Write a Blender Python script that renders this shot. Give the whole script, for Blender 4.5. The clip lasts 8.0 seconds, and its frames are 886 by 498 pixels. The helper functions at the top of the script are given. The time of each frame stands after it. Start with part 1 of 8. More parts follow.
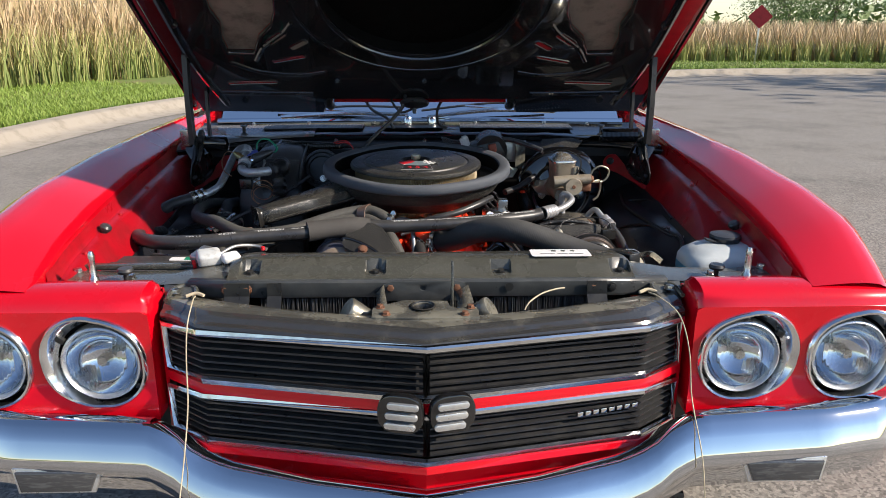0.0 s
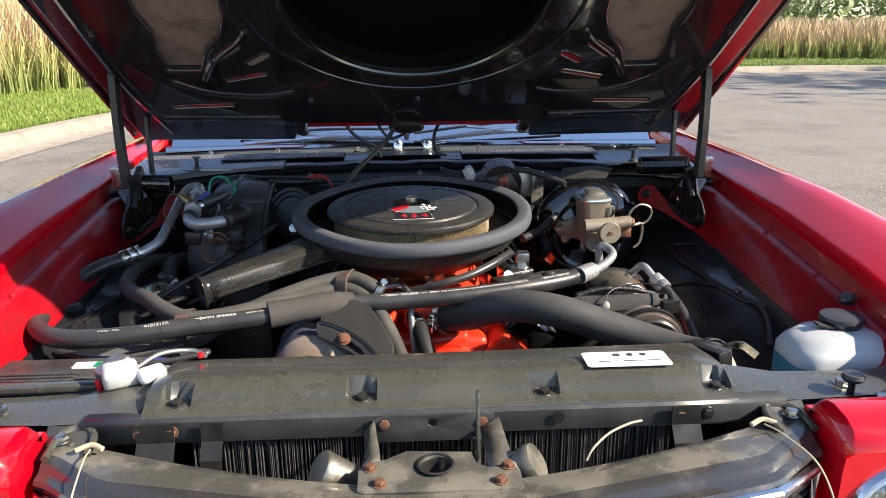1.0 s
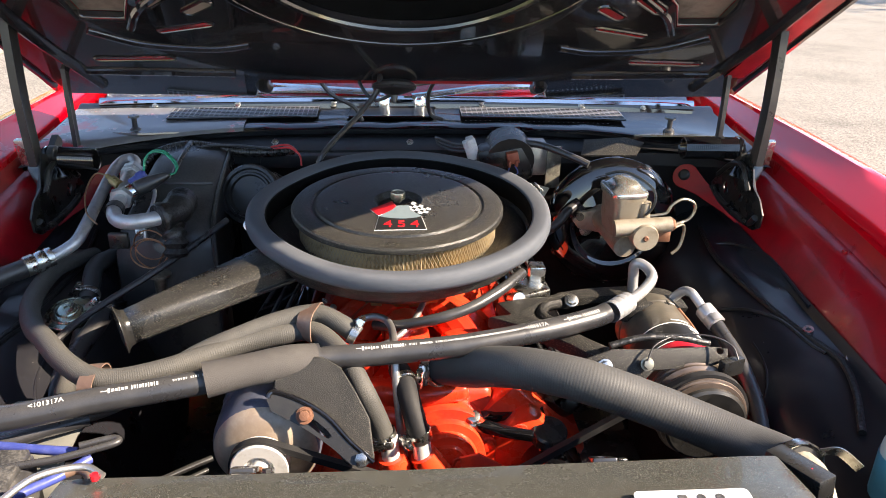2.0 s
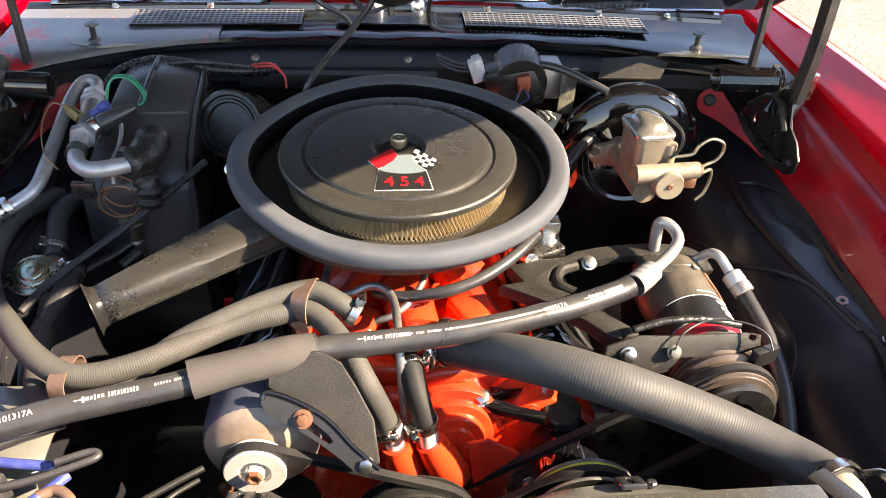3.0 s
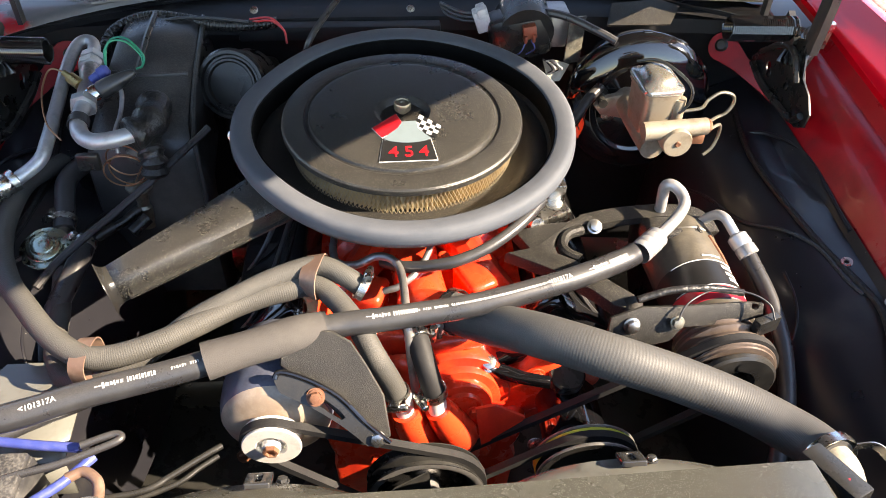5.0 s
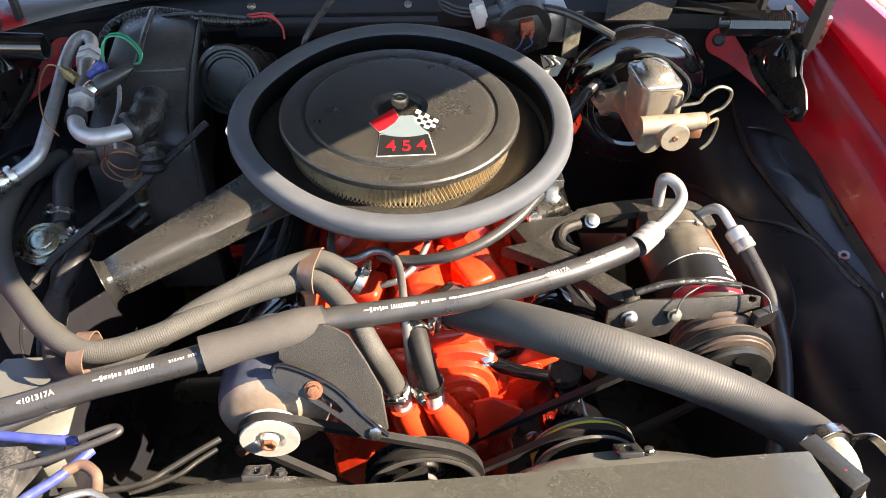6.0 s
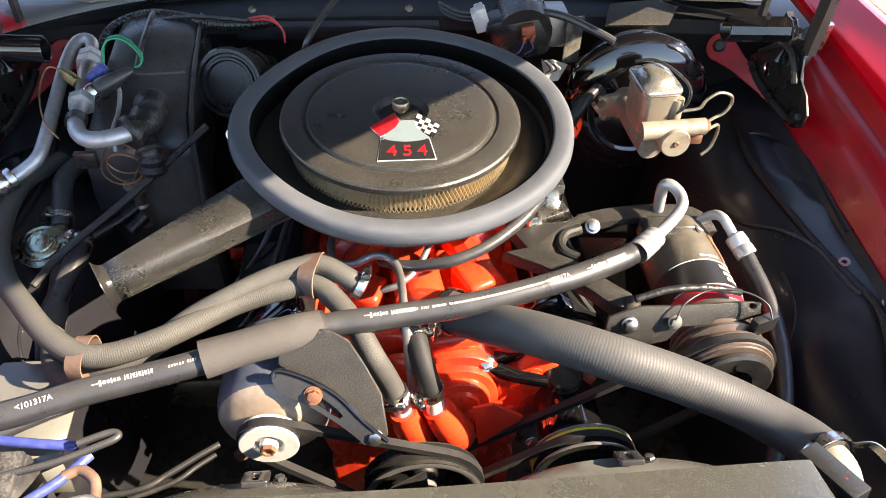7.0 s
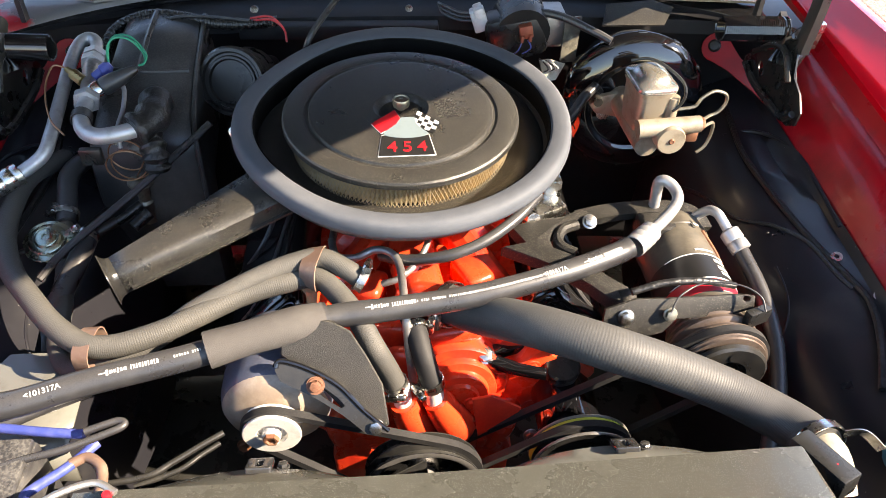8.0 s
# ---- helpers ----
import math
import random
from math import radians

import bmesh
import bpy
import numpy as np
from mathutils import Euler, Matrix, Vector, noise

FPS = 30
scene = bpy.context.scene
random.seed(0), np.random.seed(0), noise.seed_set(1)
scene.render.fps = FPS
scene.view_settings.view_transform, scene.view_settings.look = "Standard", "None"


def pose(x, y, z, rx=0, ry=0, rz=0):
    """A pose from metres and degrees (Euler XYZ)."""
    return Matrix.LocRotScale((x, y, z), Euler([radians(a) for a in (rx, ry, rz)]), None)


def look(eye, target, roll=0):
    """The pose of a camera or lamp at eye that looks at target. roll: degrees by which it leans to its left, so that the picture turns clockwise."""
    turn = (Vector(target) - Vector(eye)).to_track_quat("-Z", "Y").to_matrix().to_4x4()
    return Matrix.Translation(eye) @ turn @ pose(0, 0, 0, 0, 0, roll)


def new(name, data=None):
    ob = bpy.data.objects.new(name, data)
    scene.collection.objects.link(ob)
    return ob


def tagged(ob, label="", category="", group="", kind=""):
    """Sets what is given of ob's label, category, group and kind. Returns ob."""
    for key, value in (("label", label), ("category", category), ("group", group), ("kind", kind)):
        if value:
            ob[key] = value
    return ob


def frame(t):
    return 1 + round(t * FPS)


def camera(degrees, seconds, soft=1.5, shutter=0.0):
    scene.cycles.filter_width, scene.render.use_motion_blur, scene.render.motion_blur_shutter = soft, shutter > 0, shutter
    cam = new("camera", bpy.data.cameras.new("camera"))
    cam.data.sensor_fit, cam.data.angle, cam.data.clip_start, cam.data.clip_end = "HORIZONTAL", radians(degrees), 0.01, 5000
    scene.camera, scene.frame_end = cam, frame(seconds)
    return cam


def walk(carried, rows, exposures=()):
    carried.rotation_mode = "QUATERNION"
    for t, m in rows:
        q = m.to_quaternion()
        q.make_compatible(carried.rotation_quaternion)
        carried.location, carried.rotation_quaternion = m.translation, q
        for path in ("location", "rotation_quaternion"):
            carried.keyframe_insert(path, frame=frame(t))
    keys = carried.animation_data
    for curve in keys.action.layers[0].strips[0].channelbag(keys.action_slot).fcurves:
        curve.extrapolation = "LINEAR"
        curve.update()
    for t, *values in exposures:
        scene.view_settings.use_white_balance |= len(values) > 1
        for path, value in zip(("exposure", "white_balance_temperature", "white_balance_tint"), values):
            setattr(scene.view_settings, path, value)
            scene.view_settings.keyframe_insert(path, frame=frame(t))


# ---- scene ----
cam = camera(61.9, 8.0, soft=0.8)
PATH = [
    (0, (-0.01, 0.052, 1.238), (0.053, 1.964, 0.655), 0.2),
    (0.5, (-0.035, 0.32, 1.239), (0.034, 2.234, 0.665), -0.4),
    (1, (-0.034, 0.551, 1.25), (0.066, 2.462, 0.668), -0.5),
    (1.5, (-0.009, 0.768, 1.284), (0.087, 2.651, 0.616), 0.3),
    (2.8, (-0.058, 1.139, 1.401), (0.118, 2.801, 0.302), 2.8),
    (3, (-0.055, 1.154, 1.415), (0.12, 2.774, 0.255), 3.0),
    (3.5, (-0.05, 1.186, 1.451), (0.109, 2.695, 0.147), 2.8),
    (4, (-0.059, 1.198, 1.486), (0.103, 2.679, 0.151), 2.7),
    (4.5, (-0.055, 1.205, 1.488), (0.095, 2.681, 0.147), 2.1),
    (6, (-0.048, 1.196, 1.482), (0.101, 2.668, 0.135), 1.8),
    (6.5, (-0.048, 1.199, 1.485), (0.099, 2.671, 0.138), 1.9),
    (7, (-0.051, 1.201, 1.484), (0.103, 2.675, 0.142), 2.2),
    (7.5, (-0.047, 1.193, 1.483), (0.1, 2.672, 0.146), 2.0),
    (8, (-0.055, 1.177, 1.486), (0.104, 2.658, 0.152), 2.3),
]
EXPOSURES = [(0.0, 0.58, 6500, 13), (0.5, 0.90, 6450, 13), (1.0, 1.14, 6800, 14), (1.5, 1.50, 6850, 16), (3.0, 2.28, 8050, 16), (3.6, 2.30, 7650, 15), (8.0, 2.36, 7550, 15)]
walk(cam, [(t, look(eye, target, roll)) for t, eye, target, roll in PATH], EXPOSURES)

# ---- world and sun ----
world = bpy.data.worlds.new("sky")
scene.world = world
world.use_nodes = True
wn = world.node_tree
sky = wn.nodes.new("ShaderNodeTexSky")
sky.sky_type, sky.sun_disc = "NISHITA", False
SUN = Vector((1.44, -0.48, 1.0)).normalized()
sky.sun_elevation, sky.sun_rotation = math.asin(SUN.z), math.atan2(SUN.x, SUN.y)
sky.air_density, sky.dust_density, sky.ozone_density, sky.altitude = 1.0, 0.15, 2.2, 100
wn.links.new(sky.outputs[0], wn.nodes["Background"].inputs[0])
wn.nodes["Background"].inputs[1].default_value = 0.118
sun = new("sun", bpy.data.lights.new("sun", "SUN"))
sun.data.energy, sun.data.angle, sun.data.color = 5.0, radians(0.53), (1.0, 0.905, 0.76)
sun.matrix_world = look(SUN * 60, (0, 0, 0))


# ---- materials ----
def material(name, base, rough=0.5, metal=0.0, second=None, scale=12.0, edge=(0.45, 0.7), bump=0.0, grain=300.0,
             coat=0.0, wear=0.12, spec=0.5, stretch=(1, 1, 1), dust=None, dust_amount=0.5, speck=(0.42, 0.66), flecks=None):
    m = bpy.data.materials.new(name)
    m.use_nodes = True
    t, l = m.node_tree.nodes, m.node_tree.links
    b = t["Principled BSDF"]
    b.inputs["Metallic"].default_value = metal
    b.inputs["Specular IOR Level"].default_value = spec
    b.inputs["Coat Weight"].default_value, b.inputs["Coat Roughness"].default_value, b.inputs["Coat IOR"].default_value = coat, 0.03, 1.55
    co = t.new("ShaderNodeTexCoord")
    mp = t.new("ShaderNodeMapping")
    mp.inputs["Scale"].default_value = stretch
    l.new(co.outputs["Object"], mp.inputs["Vector"])
    big = t.new("ShaderNodeTexNoise")
    big.inputs["Scale"].default_value, big.inputs["Detail"].default_value, big.inputs["Roughness"].default_value = scale, 6, 0.65
    l.new(mp.outputs[0], big.inputs["Vector"])
    fine = t.new("ShaderNodeTexNoise")
    fine.inputs["Scale"].default_value, fine.inputs["Detail"].default_value = grain, 3
    l.new(mp.outputs[0], fine.inputs["Vector"])
    ramp = t.new("ShaderNodeMapRange")
    ramp.interpolation_type = "SMOOTHSTEP"
    ramp.inputs["From Min"].default_value, ramp.inputs["From Max"].default_value = edge
    l.new(big.outputs["Fac"], ramp.inputs["Value"])
    mix = t.new("ShaderNodeMix")
    mix.data_type = "RGBA"
    mix.inputs[6].default_value = (*base, 1)
    mix.inputs[7].default_value = (*(second or [c * 0.8 for c in base]), 1)
    l.new(ramp.outputs[0], mix.inputs[0])
    colour = mix.outputs[2]
    if dust:
        # dust settles on upward faces, broken up by noise
        geo = t.new("ShaderNodeNewGeometry")
        sep = t.new("ShaderNodeSeparateXYZ")
        l.new(geo.outputs["Normal"], sep.inputs[0])
        up = t.new("ShaderNodeMapRange")
        up.inputs["From Min"].default_value, up.inputs["From Max"].default_value = 0.2, 0.95
        l.new(sep.outputs["Z"], up.inputs["Value"])
        mul = t.new("ShaderNodeMath")
        mul.operation = "MULTIPLY"
        l.new(up.outputs[0], mul.inputs[0])
        add = t.new("ShaderNodeMapRange")
        add.inputs["From Min"].default_value, add.inputs["From Max"].default_value = speck
        add.inputs["To Max"].default_value = dust_amount * 1.6
        l.new(fine.outputs["Fac"], add.inputs["Value"])
        l.new(add.outputs[0], mul.inputs[1])
        mix2 = t.new("ShaderNodeMix")
        mix2.data_type = "RGBA"
        l.new(mul.outputs[0], mix2.inputs[0])
        l.new(colour, mix2.inputs[6])
        mix2.inputs[7].default_value = (*dust, 1)
        colour = mix2.outputs[2]
    if flecks:
        # pale grains of dust and bare metal: colour, grains a metre, size, share
        tint, often, size, share = flecks
        vor = t.new("ShaderNodeTexVoronoi")
        vor.inputs["Scale"].default_value = often
        l.new(co.outputs["Object"], vor.inputs["Vector"])
        near = t.new("ShaderNodeMath")
        near.operation = "LESS_THAN"
        near.inputs[1].default_value = size
        l.new(vor.outputs["Distance"], near.inputs[0])
        some = t.new("ShaderNodeSeparateColor")
        l.new(vor.outputs["Color"], some.inputs[0])
        few = t.new("ShaderNodeMath")
        few.operation = "LESS_THAN"
        few.inputs[1].default_value = share
        l.new(some.outputs[0], few.inputs[0])
        both = t.new("ShaderNodeMath")
        both.operation = "MULTIPLY"
        l.new(near.outputs[0], both.inputs[0])
        l.new(few.outputs[0], both.inputs[1])
        mix3 = t.new("ShaderNodeMix")
        mix3.data_type = "RGBA"
        l.new(both.outputs[0], mix3.inputs[0])
        l.new(colour, mix3.inputs[6])
        mix3.inputs[7].default_value = (*tint, 1)
        colour = mix3.outputs[2]
    l.new(colour, b.inputs["Base Color"])
    rr = t.new("ShaderNodeMapRange")
    rr.inputs["To Min"].default_value, rr.inputs["To Max"].default_value = max(rough - wear, 0.02), min(rough + wear, 1)
    rr.inputs["From Min"].default_value, rr.inputs["From Max"].default_value = 0.3, 0.7
    l.new(big.outputs["Fac"], rr.inputs["Value"])
    l.new(rr.outputs[0], b.inputs["Roughness"])
    if bump:
        bp = t.new("ShaderNodeBump")
        bp.inputs["Strength"].default_value, bp.inputs["Distance"].default_value = min(bump, 1), 0.002
        l.new(fine.outputs["Fac"], bp.inputs["Height"])
        l.new(bp.outputs[0], b.inputs["Normal"])
    return m


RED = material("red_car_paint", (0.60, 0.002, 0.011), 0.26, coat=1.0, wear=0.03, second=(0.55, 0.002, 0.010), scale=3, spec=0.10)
# duller inner red, darkened further: shade below the hood is in the colour
RED_SHADED = material("red_inner_paint_shaded", (0.36, 0.003, 0.010), 0.34, coat=0.25, wear=0.1, second=(0.24, 0.004, 0.008), scale=9, bump=0.05)
BLACK = material("gloss_black_paint", (0.007, 0.007, 0.008), 0.12, coat=0.7, wear=0.07, second=(0.014, 0.0135, 0.013), scale=14)
GLOSS = material("deep_gloss_black", (0.005, 0.005, 0.006), 0.06, coat=1.0, wear=0.03, second=(0.009, 0.009, 0.009), scale=10)
SATIN = material("satin_black_paint", (0.012, 0.012, 0.012), 0.30, second=(0.024, 0.023, 0.021), scale=16, bump=0.05, grain=700, dust=(0.13, 0.125, 0.105), dust_amount=0.16, speck=(0.1, 0.9))
DUSTY = material("dusty_black_panel", (0.040, 0.040, 0.033), 0.28, second=(0.068, 0.066, 0.054), scale=6, bump=0.08, grain=1300, wear=0.14, coat=0.30, dust=(0.19, 0.185, 0.15), dust_amount=0.15, speck=(0.2, 0.85), flecks=((0.19, 0.186, 0.162), 950, 0.34, 0.42))
LIDBLK = material("crackle_black_lid", (0.011, 0.011, 0.011), 0.32, second=(0.017, 0.0165, 0.016), scale=9, bump=0.25, grain=1100, wear=0.10, dust=(0.20, 0.19, 0.165), dust_amount=0.12, speck=(0.35, 0.8), flecks=((0.21, 0.192, 0.15), 1050, 0.34, 0.38))
HOODIN = material("underhood_black", (0.014, 0.0135, 0.015), 0.16, coat=0.9, second=(0.034, 0.030, 0.031), scale=6, bump=0.10, grain=25, wear=0.10)
PAD = material("grey_brown_insulation", (0.22, 0.195, 0.17), 0.85, second=(0.12, 0.105, 0.09), scale=14, bump=0.4, grain=120)
RUBBER = material("grey_black_rubber", (0.022, 0.022, 0.024), 0.33, second=(0.034, 0.033, 0.033), scale=18, bump=0.06, grain=700, dust=(0.18, 0.175, 0.165), dust_amount=0.19, speck=(0.1, 0.9))
BLACKRUB = material("matt_black_rubber", (0.014, 0.014, 0.015), 0.62, second=(0.024, 0.023, 0.022), scale=26, bump=0.08, grain=700, spec=0.3, dust=(0.16, 0.15, 0.13), dust_amount=0.05)
RUBBER_RIB = material("ribbed_dusty_rubber", (0.040, 0.039, 0.037), 0.58, second=(0.055, 0.053, 0.048), scale=14, bump=0.10, grain=900, spec=0.35, dust=(0.175, 0.175, 0.172), dust_amount=0.26, speck=(0.1, 0.9))
HEATER = material("cloth_marked_heater_hose", (0.052, 0.051, 0.047), 0.62, second=(0.070, 0.067, 0.060), scale=22, bump=0.35, grain=600, spec=0.3, dust=(0.20, 0.188, 0.165), dust_amount=0.16, speck=(0.1, 0.9))
SLEEVE = material("grey_foam_sleeve", (0.062, 0.057, 0.053), 0.8, second=(0.076, 0.071, 0.065), scale=22, bump=0.3, grain=700, spec=0.3)
SEAL = material("grey_foam_seal", (0.066, 0.074, 0.088), 0.66, second=(0.098, 0.105, 0.118), scale=9, edge=(0.35, 0.75), bump=0.08, grain=700, stretch=(1, 1, 5), spec=0.18, dust=(0.18, 0.187, 0.20), dust_amount=0.10, speck=(0.1, 0.9))
ENGINE = material("engine_orange_paint", (0.82, 0.055, 0.018), 0.3, coat=0.3, second=(0.60, 0.028, 0.012), scale=14, edge=(0.45, 0.68), wear=0.15, bump=0.3, grain=120)
ALU = material("cast_aluminium", (0.42, 0.41, 0.40), 0.42, 0.85, second=(0.25, 0.24, 0.23), scale=30, bump=0.2, grain=500)
BLUEALU = material("navy_painted_alloy", (0.055, 0.064, 0.098), 0.42, 0.1, second=(0.10, 0.108, 0.135), scale=18, bump=0.12, grain=300, coat=0.15, dust=(0.24, 0.24, 0.25), dust_amount=0.12, speck=(0.2, 0.9))
PIPE = material("bare_aluminium_pipe", (0.46, 0.465, 0.47), 0.40, 0.6, second=(0.36, 0.36, 0.355), scale=40, wear=0.08, bump=0.06)
ZINC = material("zinc_plated_steel", (0.60, 0.60, 0.57), 0.28, 1.0, second=(0.40, 0.38, 0.33), scale=60)
RUST = material("rusty_bolt_steel", (0.17, 0.072, 0.038), 0.65, 0.3, second=(0.27, 0.14, 0.085), scale=80, bump=0.3)
FANTAN = material("tan_oxidised_steel", (0.38, 0.31, 0.24), 0.42, 0.2, second=(0.26, 0.20, 0.15), scale=12, edge=(0.42, 0.6), bump=0.06, wear=0.12)
MCBODY = material("gold_grey_cast_iron", (0.36, 0.31, 0.235), 0.42, 0.35, second=(0.24, 0.195, 0.14), scale=30, bump=0.15, grain=300, wear=0.12)
CAPZINC = material("plated_cap_steel", (0.72, 0.71, 0.66), 0.22, 0.85, second=(0.52, 0.48, 0.38), scale=35, wear=0.10, bump=0.04)
CHROME = material("chrome_plate", (0.66, 0.68, 0.71), 0.05, 1.0, second=(0.60, 0.62, 0.65), scale=4, wear=0.03)
LIP = material("satin_black_moulding", (0.026, 0.0265, 0.028), 0.17, second=(0.060, 0.058, 0.050), scale=11, edge=(0.50, 0.66), bump=0.04, grain=700, coat=0.7, wear=0.16, dust=(0.19, 0.185, 0.16), dust_amount=0.12, speck=(0.2, 0.9))
FIREWALL = material("black_firewall_paint", (0.009, 0.009, 0.010), 0.55, second=(0.018, 0.017, 0.016), scale=18, spec=0.25)
# the darkness of deep recesses is put into this near-zero colour
RECESS_SHADE = material("recess_shade_black", (0.003, 0.003, 0.003), 0.8, spec=0.1)
# dusty grey raised in tone, with sunlight put into the colour
SHELF = material("dusty_grey_sunlit_paint", (0.13, 0.13, 0.115), 0.24, second=(0.085, 0.082, 0.07), scale=12, wear=0.1, bump=0.04)
CREAM = material("dusty_cream_metal", (0.42, 0.385, 0.30), 0.5, 0.2, second=(0.26, 0.23, 0.17), scale=30, bump=0.1)
HOSEPRINT = material("pale_hose_print", (0.42, 0.42, 0.41), 0.55, second=(0.26, 0.26, 0.26), scale=160, edge=(0.5, 0.75))
PALE = material("pale_dusty_steel", (0.048, 0.047, 0.042), 0.24, second=(0.17, 0.16, 0.125), scale=11, edge=(0.44, 0.62), bump=0.08, grain=500, coat=0.45, wear=0.16, dust=(0.24, 0.23, 0.19), dust_amount=0.22, speck=(0.2, 0.85))
TIE = material("blue_grey_satin_steel", (0.034, 0.037, 0.039), 0.34, second=(0.055, 0.057, 0.056), scale=14, wear=0.12, bump=0.04, dust=(0.17, 0.165, 0.14), dust_amount=0.2, speck=(0.2, 0.85))
BEZEL = material("worn_chrome_bezel", (0.84, 0.85, 0.86), 0.13, 1.0, second=(0.66, 0.67, 0.68), scale=26, wear=0.05, bump=0.08, grain=60)
TRIM = material("bright_trim", (0.80, 0.81, 0.81), 0.16, 1.0, second=(0.62, 0.62, 0.62), scale=20, wear=0.06)
WORN = material("bright_plated_emblem", (0.75, 0.75, 0.74), 0.32, 0.85, second=(0.6, 0.6, 0.6), scale=30)
BRASS = material("yellow_zinc", (0.50, 0.40, 0.18), 0.35, 0.9, second=(0.32, 0.26, 0.14), scale=60)
GOLD = material("gold_filter_mesh", (0.44, 0.37, 0.25), 0.42, 0.65, second=(0.30, 0.245, 0.155), scale=60)
PAPER = material("pleated_filter_paper", (0.50, 0.38, 0.20), 0.9, second=(0.28, 0.20, 0.10), scale=60)
SLAT = material("black_grille_paint", (0.022, 0.022, 0.023), 0.38, second=(0.035, 0.033, 0.031), scale=25)
BRKT = material("flat_black_casting", (0.011, 0.011, 0.011), 0.5, second=(0.020, 0.019, 0.018), scale=14, bump=0.35, grain=900, spec=0.3, dust=(0.18, 0.165, 0.13), dust_amount=0.08, flecks=((0.18, 0.165, 0.13), 1050, 0.34, 0.36))
OVERSPRAY = material("worn_red_overspray", (0.13, 0.127, 0.13), 0.25, coat=0.5, second=(0.36, 0.010, 0.016), scale=7, edge=(0.53, 0.60))
DULLZINC = material("tarnished_zinc", (0.34, 0.315, 0.25), 0.4, 0.85, second=(0.20, 0.18, 0.14), scale=60)
PLATED = material("bright_pulley_plating", (0.74, 0.73, 0.70), 0.38, 0.35, second=(0.58, 0.56, 0.52), scale=40)
WHITE = material("white_print", (0.78, 0.78, 0.76), 0.5, second=(0.62, 0.62, 0.6), scale=70)
STICKER = material("white_paper_sticker", (0.80, 0.79, 0.78), 0.45, second=(0.72, 0.71, 0.69), scale=40)
REDPRINT = material("red_print", (0.65, 0.012, 0.02), 0.4)
BLACKPRINT = material("black_print", (0.012, 0.012, 0.012), 0.45)
SILVERPRINT = material("silver_blue_print", (0.17, 0.22, 0.24), 0.45, 0.1)
BOTTLE = material("milky_plastic", (0.50, 0.53, 0.53), 0.4, second=(0.42, 0.46, 0.47), scale=10)
FLUID = material("blue_washer_fluid", (0.05, 0.26, 0.42), 0.35, second=(0.04, 0.22, 0.36), scale=8)
GREENW = material("green_wire", (0.01, 0.26, 0.14), 0.4)
REDW = material("red_wire", (0.5, 0.02, 0.02), 0.4)
BLUEW = material("blue_loom_tape", (0.045, 0.065, 0.27), 0.4, second=(0.08, 0.10, 0.32), scale=60)
COPPER = material("copper_capillary", (0.42, 0.22, 0.12), 0.4, 0.8)
PLASTW = material("white_connector_plastic", (0.52, 0.53, 0.52), 0.4, second=(0.36, 0.36, 0.35), scale=60)
ORANGEP = material("brown_orange_connector", (0.30, 0.07, 0.03), 0.5)
TAN = material("tan_strap_vinyl", (0.14, 0.088, 0.064), 0.5, second=(0.20, 0.135, 0.10), scale=50)
CORD = material("cream_cord", (0.52, 0.44, 0.30), 0.7)
BATT = material("grey_battery_case", (0.030, 0.030, 0.032), 0.42, second=(0.07, 0.068, 0.066), scale=20, bump=0.1, dust=(0.22, 0.21, 0.19), dust_amount=0.22)
INNERF = material("black_inner_fender", (0.013, 0.013, 0.016), 0.36, second=(0.040, 0.037, 0.032), scale=5, bump=0.03, grain=60, wear=0.14, edge=(0.50, 0.80), coat=0.1, flecks=((0.2, 0.19, 0.17), 60, 0.05, 0.25))
TYRE = material("tyre_rubber", (0.02, 0.02, 0.02), 0.8, bump=0.2)
RADI = material("radiator_fins", (0.20, 0.20, 0.20), 0.5, 0.6, second=(0.10, 0.10, 0.10), scale=60)
TAR = material("black_tar_insulation", (0.010, 0.010, 0.010), 0.38, second=(0.035, 0.034, 0.033), scale=180, bump=1.0, grain=170)
ACBOX = material("dusty_plastic_case", (0.030, 0.029, 0.029), 0.36, second=(0.075, 0.070, 0.064), scale=9, edge=(0.45, 0.75), bump=0.06, grain=400, wear=0.16, dust=(0.22, 0.21, 0.19), dust_amount=0.14)
REDBAND = material("red_label", (0.50, 0.015, 0.03), 0.4)
YELLOWMARK = material("yellow_chalk", (0.55, 0.55, 0.06), 0.7)
CONCRETE = material("pale_concrete", (0.34, 0.295, 0.235), 0.85, second=(0.26, 0.225, 0.175), scale=5, bump=0.3, grain=120)
SOIL = material("grassy_soil", (0.14, 0.19, 0.04), 0.95, second=(0.19, 0.15, 0.075), scale=1.2, bump=0.5, grain=30)
BARK = material("bark", (0.13, 0.10, 0.075), 0.9, second=(0.2, 0.17, 0.14), scale=10, bump=0.5, grain=50)


